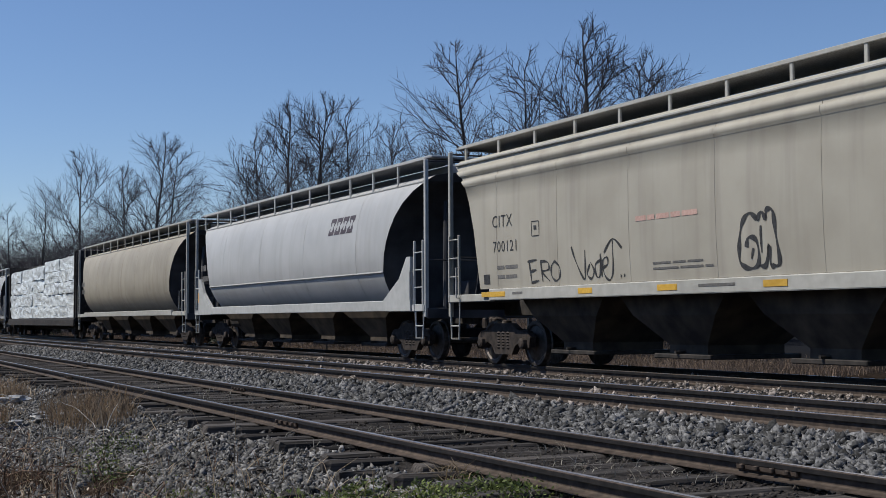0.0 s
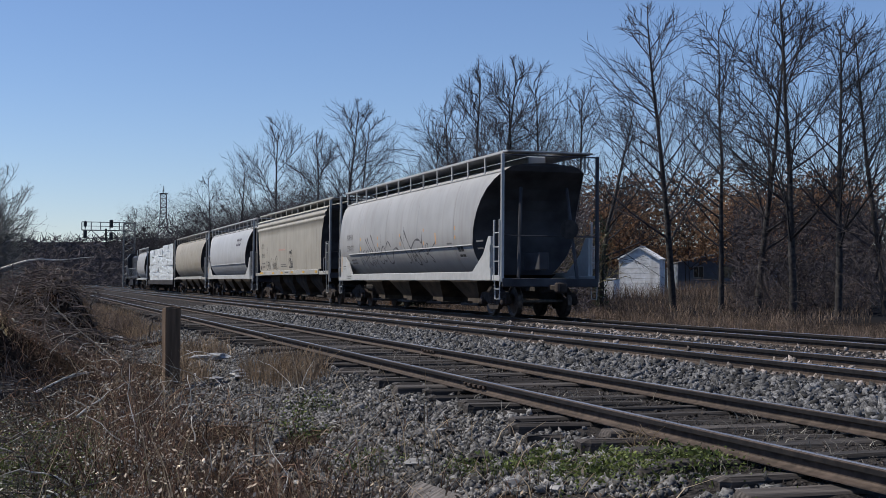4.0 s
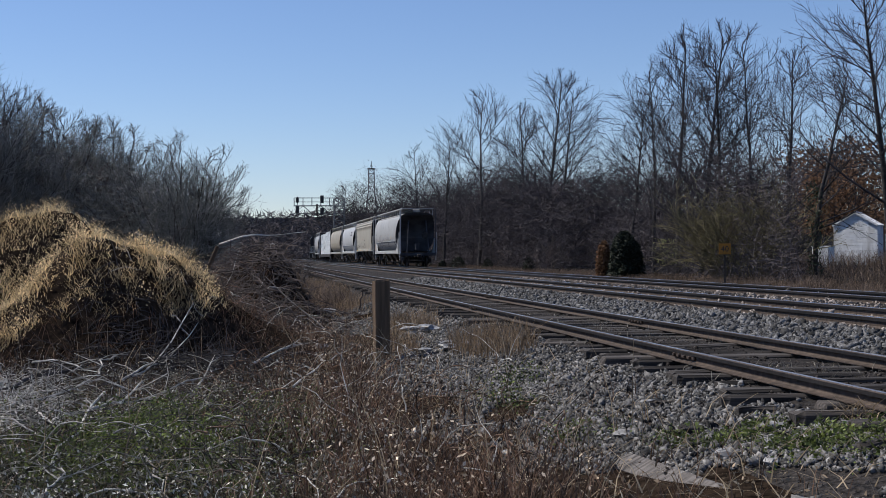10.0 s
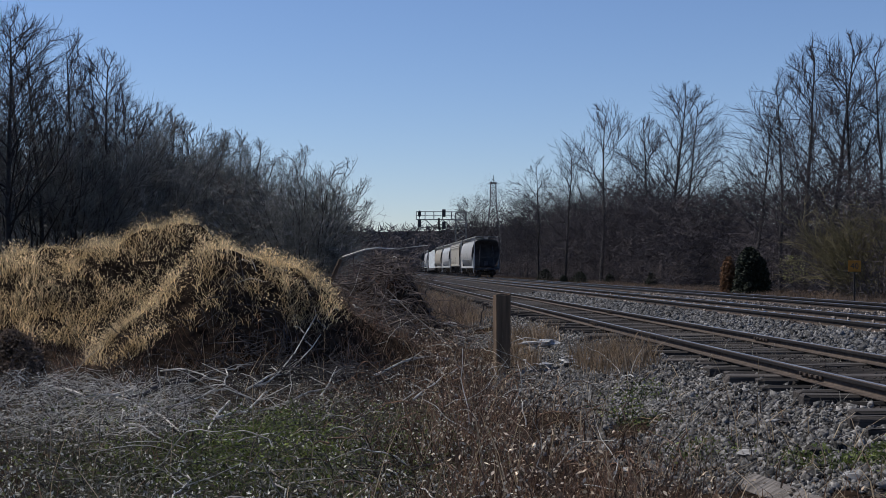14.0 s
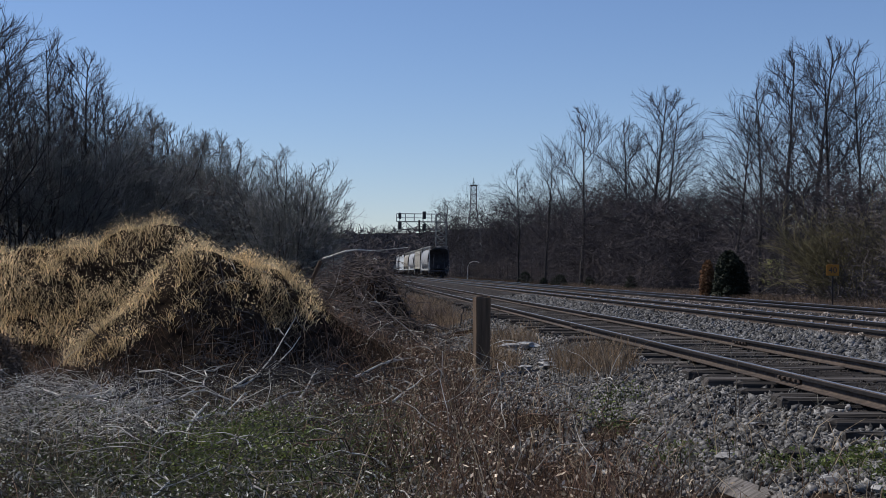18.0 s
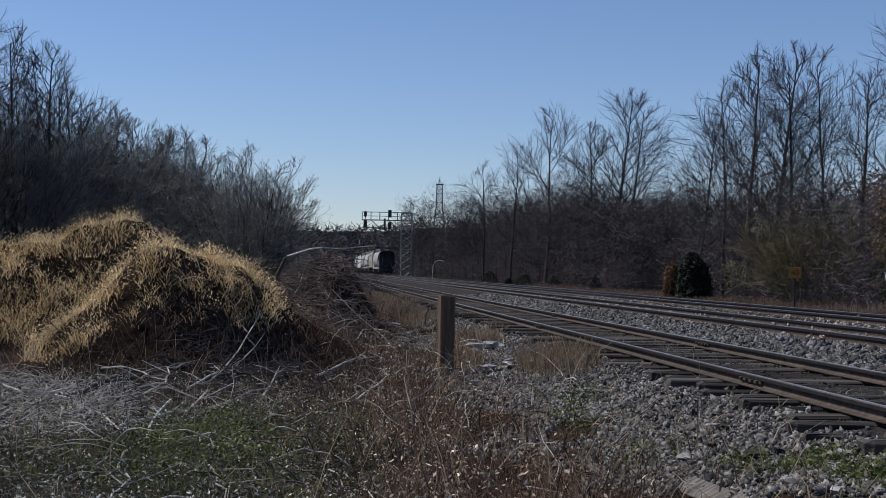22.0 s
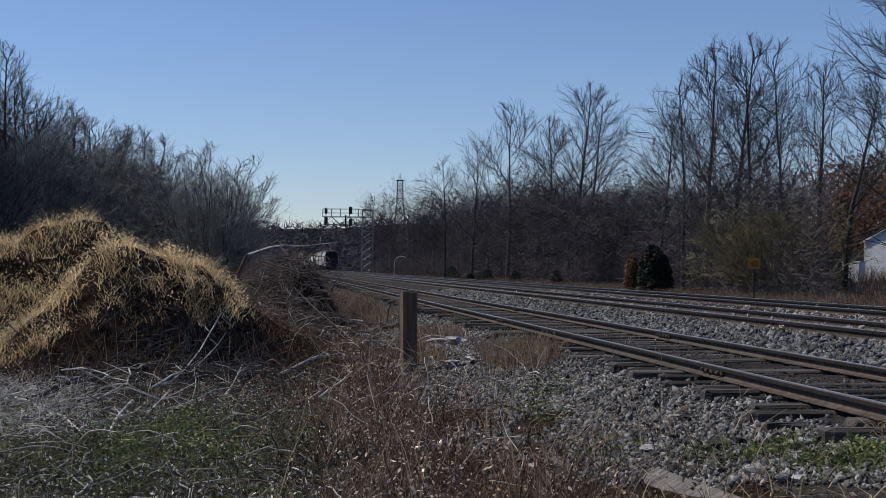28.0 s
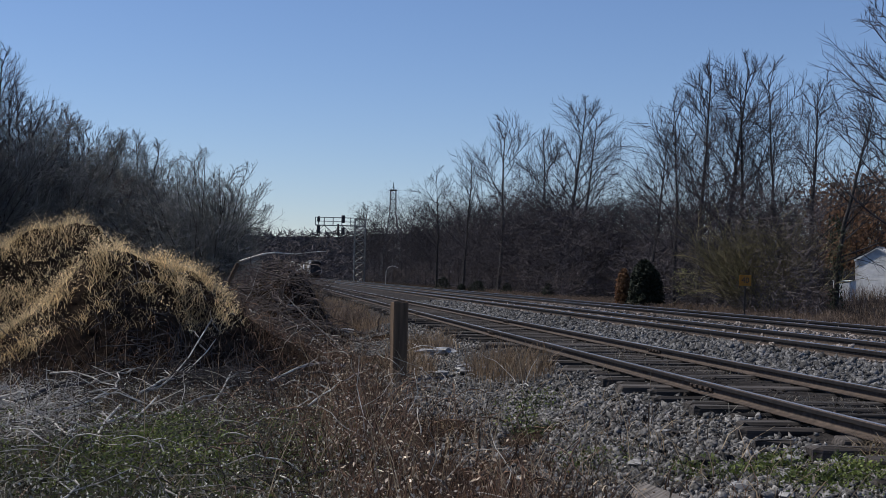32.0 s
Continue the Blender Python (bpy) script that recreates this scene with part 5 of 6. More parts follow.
def blades(name, label, category, x, y, h, width, material, seed, droop=0.6, lean=None, joints=3, spread=1.0, base=None):
    """Blades of grass or thin weeds: strips that rise from the ground and bend over."""
    g = np.random.RandomState(seed)
    n = len(x)
    z = top_height(x, y) if base is None else base
    a = g.uniform(0, 2 * math.pi, n) if lean is None else lean + g.normal(0, 0.8, n)
    out = np.stack([np.cos(a), np.sin(a), np.zeros(n)], 1)
    face = g.uniform(0, 2 * math.pi, n)
    across = np.stack([np.cos(face), np.sin(face), np.zeros(n)], 1)
    rows = []
    bend = droop * g.uniform(0.3, 1.4, n)
    for k in range(joints + 1):
        t = k / joints
        p = np.stack([x, y, z - 0.02], 1) + out * (h * bend * (t ** 1.8) * spread)[:, None]
        p[:, 2] += h * (t - 0.38 * np.minimum(bend, 1.5) * t ** 2.4)
        w = (width * (1 - 0.75 * t) / 2)[:, None] if np.ndim(width) else width * (1 - 0.75 * t) / 2
        rows += [p - across * w, p + across * w]
    V = np.stack(rows, 1).reshape(-1, 3)
    k = np.arange(joints)[:, None] * 2
    F = np.concatenate([k, k + 1, k + 3, k + 2], 1)
    F = (F[None] + (np.arange(n) * 2 * (joints + 1))[:, None, None]).reshape(-1, 4)
    return solid(name, raw(name, V, F, material), material, label, category, kind="stuff")


def wedge(n, near, far, seed, left=-0.31, right=None, power=1.0):
    """Places in the fan of ground in front of the camera, denser when near."""
    g = np.random.RandomState(seed)
    u = g.uniform(0, 1, n)
    y = near * (far / near) ** (u ** power)
    lo = left * y - 0.6
    hi = np.full(n, 3.5) if right is None else right(y)
    return lo + (hi - lo) * g.uniform(0, 1, n), y, g


def keep(mask, *arrays):
    return [a[mask] for a in arrays]


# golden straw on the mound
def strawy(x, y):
    """True where straw grows: the crests, and all of the western flank; thinned on the steep south face to stand in for
    its shade.
    """
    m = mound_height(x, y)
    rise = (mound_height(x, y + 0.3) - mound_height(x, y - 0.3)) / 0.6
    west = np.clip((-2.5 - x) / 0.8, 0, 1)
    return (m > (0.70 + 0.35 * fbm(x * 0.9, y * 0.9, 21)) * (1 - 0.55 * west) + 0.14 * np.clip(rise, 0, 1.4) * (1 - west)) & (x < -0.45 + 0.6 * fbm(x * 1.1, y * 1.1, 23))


x, y, g = wedge(150000, 14.5, 34, 101, right=lambda y: np.full(len(y), 0.4))
x, y = keep(strawy(x, y) & (fbm(x * 2.6, y * 2.6, 24) > -0.22), x, y)
clump = 1 + 1.2 * fbm(x * 3.0, y * 3.0, 22)
blades("straw", "long golden straw drooping over the mound", "dry grass", x, y, clump * g.uniform(0.08, 0.30, len(x)), 0.010, STRAW, 102, droop=1.1, lean=None, joints=2)
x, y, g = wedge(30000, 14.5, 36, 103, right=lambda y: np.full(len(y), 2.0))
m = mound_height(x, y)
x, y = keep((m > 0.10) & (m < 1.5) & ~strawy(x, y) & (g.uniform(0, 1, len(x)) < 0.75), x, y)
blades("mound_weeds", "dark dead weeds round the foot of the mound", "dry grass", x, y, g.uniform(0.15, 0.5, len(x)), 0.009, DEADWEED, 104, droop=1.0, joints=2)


def weedy(x, y):
    """Share of ground covered by weeds: thick in a belt beside the gravel, thin over the gravel itself."""
    limit = np.where(y < 9.6, 2.9, 1.75 + 0.025 * (y - 9.6)) + 0.35 * fbm(x * 1.3, y * 0.9, 38)
    return np.clip((limit - x) / 0.8, np.where(y < 12, 0.32, 0.16), 1) * (x < 3.5)


def belt(x, y):
    """The tall russet belt beside the gravel."""
    return np.exp(-((x - 1.15 - 0.02 * (y - 10)) / 0.75) ** 2) * np.clip((30 - y) / 8, 0, 1)


# dead weeds over the flat ground
x, y, g = wedge(52000, 6.2, 46, 111)
d = fbm(x * 0.8, y * 0.7, 31)
x, y = keep((mound_height(x, y) < 0.5) & (g.uniform(0, 1, len(x)) < (0.12 + 0.85 * belt(x, y)) * (0.55 + 1.3 * d + 0.25) * weedy(x, y)), x, y)
h = g.uniform(0.10, 0.38, len(x)) + 0.42 * belt(x, y) * g.uniform(0.1, 1, len(x)) * (0.6 + 0.8 * fbm(x * 1.2, y * 1.2, 32))
blades("dead_weeds", "russet dead weeds covering the verge", "weeds", x, y, np.maximum(h, 0.08), 0.010, DEADWEED, 112, droop=0.55, joints=3)
x, y, g = wedge(34000, 6.0, 40, 121)
d = fbm(x * 0.6, y * 0.5, 33)
x, y = keep((mound_height(x, y) < 0.4) & (g.uniform(0, 1, len(x)) < (0.50 - 0.9 * d) * (0.35 + 0.5 * (y > 20) + 0.2 * (y < 9)) * weedy(x, y)), x, y)
blades("dead_grass", "matted grey dead grass on the verge", "dry grass", x, y, g.uniform(0.06, 0.28, len(x)), 0.009, GREYWEED, 122, droop=1.4, joints=2)
# tan tufts beside the siding
x, y, g = wedge(34000, 13, 60, 131, left=0.02, right=lambda y: np.full(len(y), 3.9))
d = fbm(x * 0.5, y * 0.3, 34)
x, y = keep((x > 1.2) & (x < 3.85) & (((d > 0.16) & (y > 22) & (x < 3.4)) | (((x - 3.3) / 0.5) ** 2 + ((y - 17.4) / 1.9) ** 2 < 1) | (((x - 2.35) / 0.3) ** 2 + ((y - 19.6) / 1.0) ** 2 < 1)), x, y)
blades("tan_grass", "tan dry grass tufts beside the siding", "dry grass", x, y, g.uniform(0.16, 0.5, len(x)), 0.010, TANGRASS, 132, droop=0.5, joints=2)
# broken straw lying on the ground
x, y, g = wedge(2600, 6.2, 34, 136)
x, y = keep((x < 3.7) & (x > -0.2 - 0.05 * y) & (fbm(x * 0.9, y * 0.9, 36) > -0.1), x, y)
blades("broken_straw", "pale broken straw lying over the weeds", "dry grass", x, y, g.uniform(0.10, 0.30, len(x)), 0.010, PALEGRASS, 137, droop=0.9, joints=2, spread=2.2, base=top_height(x, y) + g.uniform(0.0, 0.14, len(x)))
# tall single stalks
x, y, g = wedge(900, 7.5, 34, 141)
x, y = keep((x < 3.0) & (mound_height(x, y) < 0.7) & (g.uniform(0, 1, len(x)) < 0.3 + belt(x, y)), x, y)
blades("weed_stalks", "tall thin dead weed stalks", "weeds", x, y, g.uniform(0.35, 0.95, len(x)), 0.010, PALEGRASS, 142, droop=0.4, joints=3)
# green leafy weeds in patches
spots = []
g = np.random.RandomState(151)
for cx, cy, rx, ry, n, top in ((-0.80, 11.2, 0.32, 0.9, 3200, 0.26), (-1.25, 9.9, 0.3, 0.5, 900, 0.2), (-2.0, 10.0, 0.45, 0.6, 900, 0.16), (-0.3, 10.4, 0.25, 0.5, 500, 0.14), (-2.4, 12.6, 0.6, 0.8, 500, 0.2), (0.25, 12.9, 0.4, 0.6, 350, 0.2),
                             (3.42, 7.7, 0.13, 0.22, 420, 0.08), (3.75, 7.9, 0.10, 0.16, 320, 0.08), (4.0, 7.45, 0.13, 0.2, 460, 0.08), (3.5, 8.5, 0.08, 0.12, 260, 0.08), (3.25, 8.4, 0.12, 0.12, 300, 0.07), (-0.4, 9.2, 0.6, 0.6, 1400, 0.12), (0.1, 11.0, 0.5, 0.8, 1000, 0.14), (3.0, 8.8, 0.10, 0.2, 200, 0.08), (3.85, 7.4, 0.22, 0.35, 480, 0.08), (2.5, 12.3, 0.12, 0.5, 260, 0.14), (2.9, 13.6, 0.15, 0.4, 220, 0.12), (2.55, 9.8, 0.15, 0.3, 160, 0.1)):
    n *= 2
    px, py = cx + g.normal(0, rx, n), cy + g.normal(0, ry, n)
    spots.append(np.stack([px, py, np.where(px > 3.05, bed_height(px, py), top_height(px, py)) + 0.01 + top * g.uniform(0, 1, n) ** 1.4 * (1 + 0.8 * fbm(px * 3, py * 3, 39))], 1))
solid("green_weeds", leaf_cloud("green_weeds", np.concatenate(spots), 0.018, GREEN, random.Random(151), 0.012), GREEN, "fresh green leafy spring weeds in patches", "weeds", kind="stuff")
# rough brown grass along the siding and over its bed
g = np.random.RandomState(165)
y = 30 * (190 / 30) ** g.uniform(0, 1, 17000)
x = 2.9 - 10 * g.uniform(0, 1, len(y)) ** 1.3
x, y = keep((fbm(x * 0.4, y * 0.2, 42) > -0.3), x, y)
blades("siding_verge_grass", "rough brown grass along the siding", "dry grass", x, y, g.uniform(0.2, 0.75, len(x)) * (1 + 0.4 * (x < 0.5)), 0.02, VERGE, 166, droop=0.6, joints=2)
y = 7 * (60 / 7) ** g.uniform(0, 1, 9000)
x = g.uniform(3.3, 6.4, len(y))
x, y = keep(fbm(x * 0.9, y * 0.7, 43) > 0.12, x, y)
blades("siding_grass", "short dead grass between the ties of the siding", "dry grass", x, y, g.uniform(0.04, 0.16, len(x)), 0.009, GREYWEED, 167, droop=1.2, joints=2, base=bed_height(x, y))
# grass on the far verge, beyond the main tracks
g = np.random.RandomState(161)
y = 26 * (150 / 26) ** g.uniform(0, 1, 46000)
x = 17.2 + 9.5 * g.uniform(0, 1, len(y)) ** 0.8
x, y = keep(fbm(x * 0.3, y * 0.15, 35) > -0.35, x, y)
blades("verge_grass", "dry straw-brown grass on the far verge", "dry grass", x, y, g.uniform(0.10, 0.42, len(x)) * (1 + 0.7 * fbm(x * 0.5, y * 0.3, 46)), 0.018, VERGE, 162, droop=0.5, joints=2)

g = np.random.RandomState(163)
a = np.radians(26.8 - g.uniform(-9, 4.5, 14000))
r = 50 + 62 * g.uniform(0, 1, len(a)) ** 0.8
x, y = keep(r * np.sin(a) > 25, r * np.sin(a), r * np.cos(a))
blades("clearing_grass", "brown grass in the clearing before the shed", "dry grass", x, y, g.uniform(0.15, 0.6, len(x)) * (1 + 0.5 * fbm(x * 0.3, y * 0.3, 47) + 1.6 * (np.hypot(x, y) > 88)), 0.03, VERGE, 164, droop=0.5, joints=2)

# fallen leaves and chips
x, y, g = wedge(14000, 6.0, 30, 171)
x, y = keep((x < 3.3) & (g.uniform(0, 1, len(x)) < 0.7), x, y)
solid("leaf_litter", leaf_cloud("leaf_litter", np.stack([x, y, top_height(x, y) + 0.02], 1), 0.022, LITTER, random.Random(7), 0.012), LITTER, "brown fallen leaves scattered over the ground", "leaves", kind="stuff")

# dry leaves and seed heads caught among the stalks
x, y, g = wedge(40000, 7.0, 36, 173)
x, y = keep((mound_height(x, y) < 0.8) & (g.uniform(0, 1, len(x)) < (0.06 + 0.7 * belt(x, y)) * weedy(x, y) * (0.7 + 1.2 * fbm(x * 0.9, y * 0.8, 31))), x, y)
solid("seed_heads", leaf_cloud("seed_heads", np.stack([x, y, top_height(x, y) + 0.03 + (0.16 + 0.42 * belt(x, y)) * g.uniform(0, 1, len(x)) ** 1.3], 1), 0.017, SEED, random.Random(17), 0.01), SEED, "dry leaves and seed heads among the weeds", "weeds", kind="stuff")
x, y, g = wedge(90000, 14.5, 34, 174, right=lambda y: np.full(len(y), 0.4))
x, y = keep(strawy(x, y) & (fbm(x * 3.0, y * 3.0, 22) > -0.1), x, y)
solid("straw_tips", leaf_cloud("straw_tips", np.stack([x, y, top_height(x, y) + g.uniform(0.04, 0.26, len(x))], 1), 0.020, STRAW, random.Random(18), 0.01), STRAW, "golden straw tips over the mound", "dry grass", kind="stuff")

# low growth over the hollow before the mound: fine green and grey grass with dry leaf tips
x, y, g = wedge(90000, 6.4, 17.5, 181, right=lambda y: np.full(len(y), 1.0))
x, y = keep(g.uniform(0, 1, len(x)) < np.clip((0.55 + 0.9 * fbm(x * 0.8, y * 0.6, 44)) * (1 - 0.75 * (y > 13.5)), 0, 1), x, y)
blades("low_green_grass", "low grey-green grass before the mound", "grass", x, y, g.uniform(0.05, 0.20, len(x)), 0.006, SAGE, 182, droop=1.0, joints=2)
x, y, g = wedge(18000, 7.4, 17.5, 183, right=lambda y: np.full(len(y), 1.2))
x, y = keep(g.uniform(0, 1, len(x)) < 0.5 + 1.0 * fbm(x * 1.1, y * 0.8, 45), x, y)
solid("dry_flecks", leaf_cloud("dry_flecks", np.stack([x, y, top_height(x, y) + 0.04 + 0.2 * g.uniform(0, 1, len(x))], 1), 0.016, FLECK, random.Random(19), 0.01), FLECK, "pale dry leaf tips over the low grass", "weeds", kind="stuff")


def tangle(name, label, n, place, length, r, material, seed, arch=0.5, joints=7):
    """Bent bare stems lying over one another."""
    g, rs = random.Random(seed), np.random.RandomState(seed)
    xy = np.array([place(g) for _ in range(n)])
    p = np.stack([xy[:, 0], xy[:, 1], top_height(xy[:, 0], xy[:, 1]) + rs.uniform(0.0, 0.25, n)], 1)
    a, l, rr = rs.uniform(0, 6.283, n), length * rs.uniform(0.4, 1.2, (n, 1)), r * rs.uniform(0.5, 1.4, n)
    d = np.stack([np.cos(a), np.sin(a), arch * rs.uniform(0.2, 1.6, n)], 1)
    segs = []
    for k in range(joints):
        d = d / np.linalg.norm(d, axis=1, keepdims=True) + np.stack([rs.normal(0, 0.27, n), rs.normal(0, 0.27, n), rs.normal(0, 0.2, n) - 0.26 * arch], 1)
        d /= np.linalg.norm(d, axis=1, keepdims=True)
        q = p + d * (l / joints)
        q[:, 2] = np.maximum(q[:, 2], top_height(q[:, 0], q[:, 1]) + 0.01)
        segs += zip(p.copy(), q.copy(), rr * (1 - 0.7 * k / joints), rr * (1 - 0.7 * (k + 1) / joints))
        p = q
    return solid(name, segments_mesh(name, segs, material, 4), material, label, "brush", kind="stuff")


tangle("bleached_vines", "bleached grey vine stems tangled before the mound", 60, lambda g: ((lambda y: (g.uniform(-0.31 * y - 0.3, -0.01 * y - 0.1), y))(g.uniform(9.5, 17.5))), 0.8, 0.0055, PALETWIG, 201, 0.4)
tangle("dark_brambles", "dark bramble stems tangled before the mound", 900, lambda g: ((lambda y: (g.uniform(-0.31 * y - 0.3, 0.4), y))(g.uniform(8.5, 19.0))), 0.6, 0.0036, TWIG, 206, 0.7, 5)
tangle("grey_brambles", "fine grey twigs lying over the brambles", 1500, lambda g: ((lambda y: (g.uniform(-0.31 * y - 0.3, 0.3 - 0.05 * (y - 9)), y))(g.uniform(8.5, 17.0))), 0.34, 0.0032, GREYWEED, 207, 0.7, 4)
tangle("white_twigs", "sun-bleached fine twigs on the brambles", 1500, lambda g: ((lambda y: (g.uniform(-0.31 * y - 0.3, -0.13 * y), y))(g.uniform(11.0, 16.5))), 0.30, 0.0042, PALETWIG, 209, 0.8, 4)
tangle("dead_canes", "thin dead canes lying through the weeds", 150, lambda g: ((lambda y: (g.uniform(-0.1 * y, 3.0), y))(g.uniform(7.5, 26))), 0.8, 0.006, PALETWIG, 202, 0.5)
tangle("dark_brush_pile", "dark pile of cut branches beside the mound", 1100, lambda g: (g.gauss(0.1, 0.7), g.gauss(28.5, 2.2)), 0.9, 0.013, BRUSH, 203, 0.55)
# dark twigs deepen the shade on the mound's south face
tangle("face_brush", "dark twigs hanging over the steep face of the mound", 420, lambda g: (g.gauss(-0.9, 0.8), g.gauss(17.5, 0.4)), 0.6, 0.008, TWIG, 208, 0.5, 5)
tangle("pale_brush", "pale broken twigs on the brush pile", 70, lambda g: (g.gauss(0.1, 0.9), g.gauss(25.5, 3.0)), 0.7, 0.008, PALETWIG, 204, 0.35)
tangle("brown_canes", "brown bramble canes over the verge", 420, lambda g: (g.uniform(-0.3, 2.2), g.uniform(8, 24)), 0.7, 0.006, DEADWEED, 205, 0.9)


def pieces(name, label, x, y, z, size, material, seed):
    """Angular crushed stones."""
    g = np.random.RandomState(seed)
    n = len(x)
    shape = np.array([(1, 0, 0), (-1, 0, 0), (0, 1, 0), (0, -1, 0), (0, 0, 1), (0, 0, -1)], float)
    P = shape[None] * g.uniform(0.55, 1.15, (n, 6, 1)) + g.normal(0, 0.24, (n, 6, 3))
    P *= (size * np.clip(np.exp(g.normal(-0.1, 0.42, n)), 0.35, 2.4))[:, None, None] * g.uniform(0.7, 1.2, (n, 1, 3))
    q = g.normal(size=(n, 4))
    q /= np.linalg.norm(q, axis=1, keepdims=True)
    w, a, b, c = q.T
    R = np.stack([np.stack([1 - 2 * (b * b + c * c), 2 * (a * b - c * w), 2 * (a * c + b * w)], 1), np.stack([2 * (a * b + c * w), 1 - 2 * (a * a + c * c), 2 * (b * c - a * w)], 1),
                  np.stack([2 * (a * c - b * w), 2 * (b * c + a * w), 1 - 2 * (a * a + b * b)], 1)], 1)
    P = np.einsum("nij,nkj->nki", R, P) + np.stack([x, y, z], 1)[:, None]
    F = np.array([(0, 2, 4), (2, 1, 4), (1, 3, 4), (3, 0, 4), (2, 0, 5), (1, 2, 5), (3, 1, 5), (0, 3, 5)])
    F = (F[None] + (np.arange(n) * 6)[:, None, None]).reshape(-1, 3)
    return solid(name, raw(name, P.reshape(-1, 3), F, material), material, label, "ballast", kind="stuff")


g = np.random.RandomState(211)
y = 6.5 * (62 / 6.5) ** g.uniform(0, 1, 27000)
x = g.uniform(6.35, 8.7, len(y))
pieces("ballast_stones", "fresh grey crushed stone between siding and main line", x, y, bed_height(x, y) + 0.012, 0.036 * (1 + 0.004 * y), BALLAST, 212)
y = 12 * (60 / 12) ** g.uniform(0, 1, 9000)
x = g.uniform(8.8, 16.4, len(y))
pieces("track_stones", "crushed stone between the main line rails", x, y, bed_height(x, y) + 0.004, 0.034 * (1 + 0.006 * y), BROWN_STONE, 213)
y = 6.3 * (34 / 6.3) ** g.uniform(0, 1, 46000)
x = 2.95 + g.normal(0, 0.85, len(y))
x, y = keep((x > 0.4) & ((x < 4.05) | (g.uniform(0, 1, len(x)) < 0.05)) & (x < 6.3) & (fbm(x * 0.8, y * 0.5, 41) > -0.25 + 0.3 * (x < 1.6)), x, y)
pieces("dirty_stones", "old dirty gravel along the siding", x, y, np.where(x > 3.05, bed_height(x, y), top_height(x, y)) + 0.006, np.full(len(x), 0.024), OLD_STONE, 214)
y = 6.3 * (45 / 6.3) ** g.uniform(0, 1, 6000)
x = g.uniform(4.1, 6.2, len(y))
pieces("siding_rubble", "dark dirt and small rubble between the siding rails", x, y, bed_height(x, y) + 0.004, np.full(len(x), 0.014), RUBBLE, 215)

# ---- single things along the line ----
YELLOWSIGN = mat("yellow_sign_paint", (0.34, 0.14, 0.008), (0.42, 0.18, 0.012), 8, 0.5)
GALV = mat("galvanised_steel", (0.08, 0.083, 0.088), (0.16, 0.163, 0.168), 6, 0.5, metal=0.6)
SIDING_WHITE = mat("white_shed_boards", (0.70, 0.70, 0.69), (0.84, 0.84, 0.83), 3, 0.7, streaks=((0.30, 0.28, 0.25), 0.6), per_object=0.06)
ROOFING = mat("dark_shingles", (0.05, 0.048, 0.046), (0.10, 0.095, 0.09), 8, 0.9)
BLUEWALL = mat("blue_grey_house_boards", (0.16, 0.19, 0.23), (0.22, 0.25, 0.30), 3, 0.8)
YELLOWLEAF = mat("pale_yellow_leaves", (0.22, 0.23, 0.07), (0.42, 0.42, 0.16), 4, 0.7, island=0.4, leafy=0.4)


def stand(ob, x, y, z=None, turn=0.0):
    ob.matrix_basis = pose(x, y, float(top_height(x, y)) - 0.02 if z is None else z, 0, 0, turn)
    return ob


# square timber post in the weeds
f = Form().box(0, 0, 0.55, 0.21, 0.21, 1.24, 0.012)
rnd = random.Random(2)
f.v = [(x + rnd.uniform(-0.008, 0.008), y + rnd.uniform(-0.008, 0.008), z + (rnd.uniform(-0.03, 0.01) if z > 1 else 0)) for x, y, z in f.v]
stand(solid("wooden_post", f, OLDWOOD, "square weathered wooden post standing in dead weeds", "post"), 1.95, 18.5, turn=5.5)
# squared timber lying in the grass
f = Form().box(0, 0, 0.08, 0.16, 1.5, 0.19, 0.02)
f.v = [(x + rnd.uniform(-0.015, 0.015), y + rnd.uniform(-0.03, 0.03), z + rnd.uniform(-0.012, 0.012)) for x, y, z in f.v]
t = solid("old_timber", f, GREYWOOD, "silvered squared timber lying in the grass", "timber")
t.matrix_basis = pose(2.71, 7.8, float(top_height(2.71, 7.8)) - 0.16, 1, -20, 10)
# broken pieces of old ties, flat stones and a tuft of straw beside the siding
for k, (x, y, w, d, h, turn) in enumerate(((3.15, 8.85, 0.22, 0.09, 0.08, 20), (3.72, 9.1, 0.26, 0.09, 0.07, -12), (3.35, 10.2, 0.18, 0.08, 0.06, 40), (3.75, 7.35, 0.24, 0.09, 0.06, 8))):
    rnd = random.Random(70 + k)
    f = Form().box(0, 0, h * 0.3, w, d, h, 0.015)
    f.v = [(p + rnd.uniform(-0.03, 0.03), q + rnd.uniform(-0.015, 0.015), z + rnd.uniform(-0.015, 0.01)) for p, q, z in f.v]
    z = float(max(top_height(x, y), bed_height(x, y)))
    solid("broken_tie", f, TIE, "rotten dark piece of a broken wooden tie", "timber", "broken tie pieces").matrix_basis = pose(x, y, z, rnd.uniform(-6, 6), rnd.uniform(-8, 8), turn)
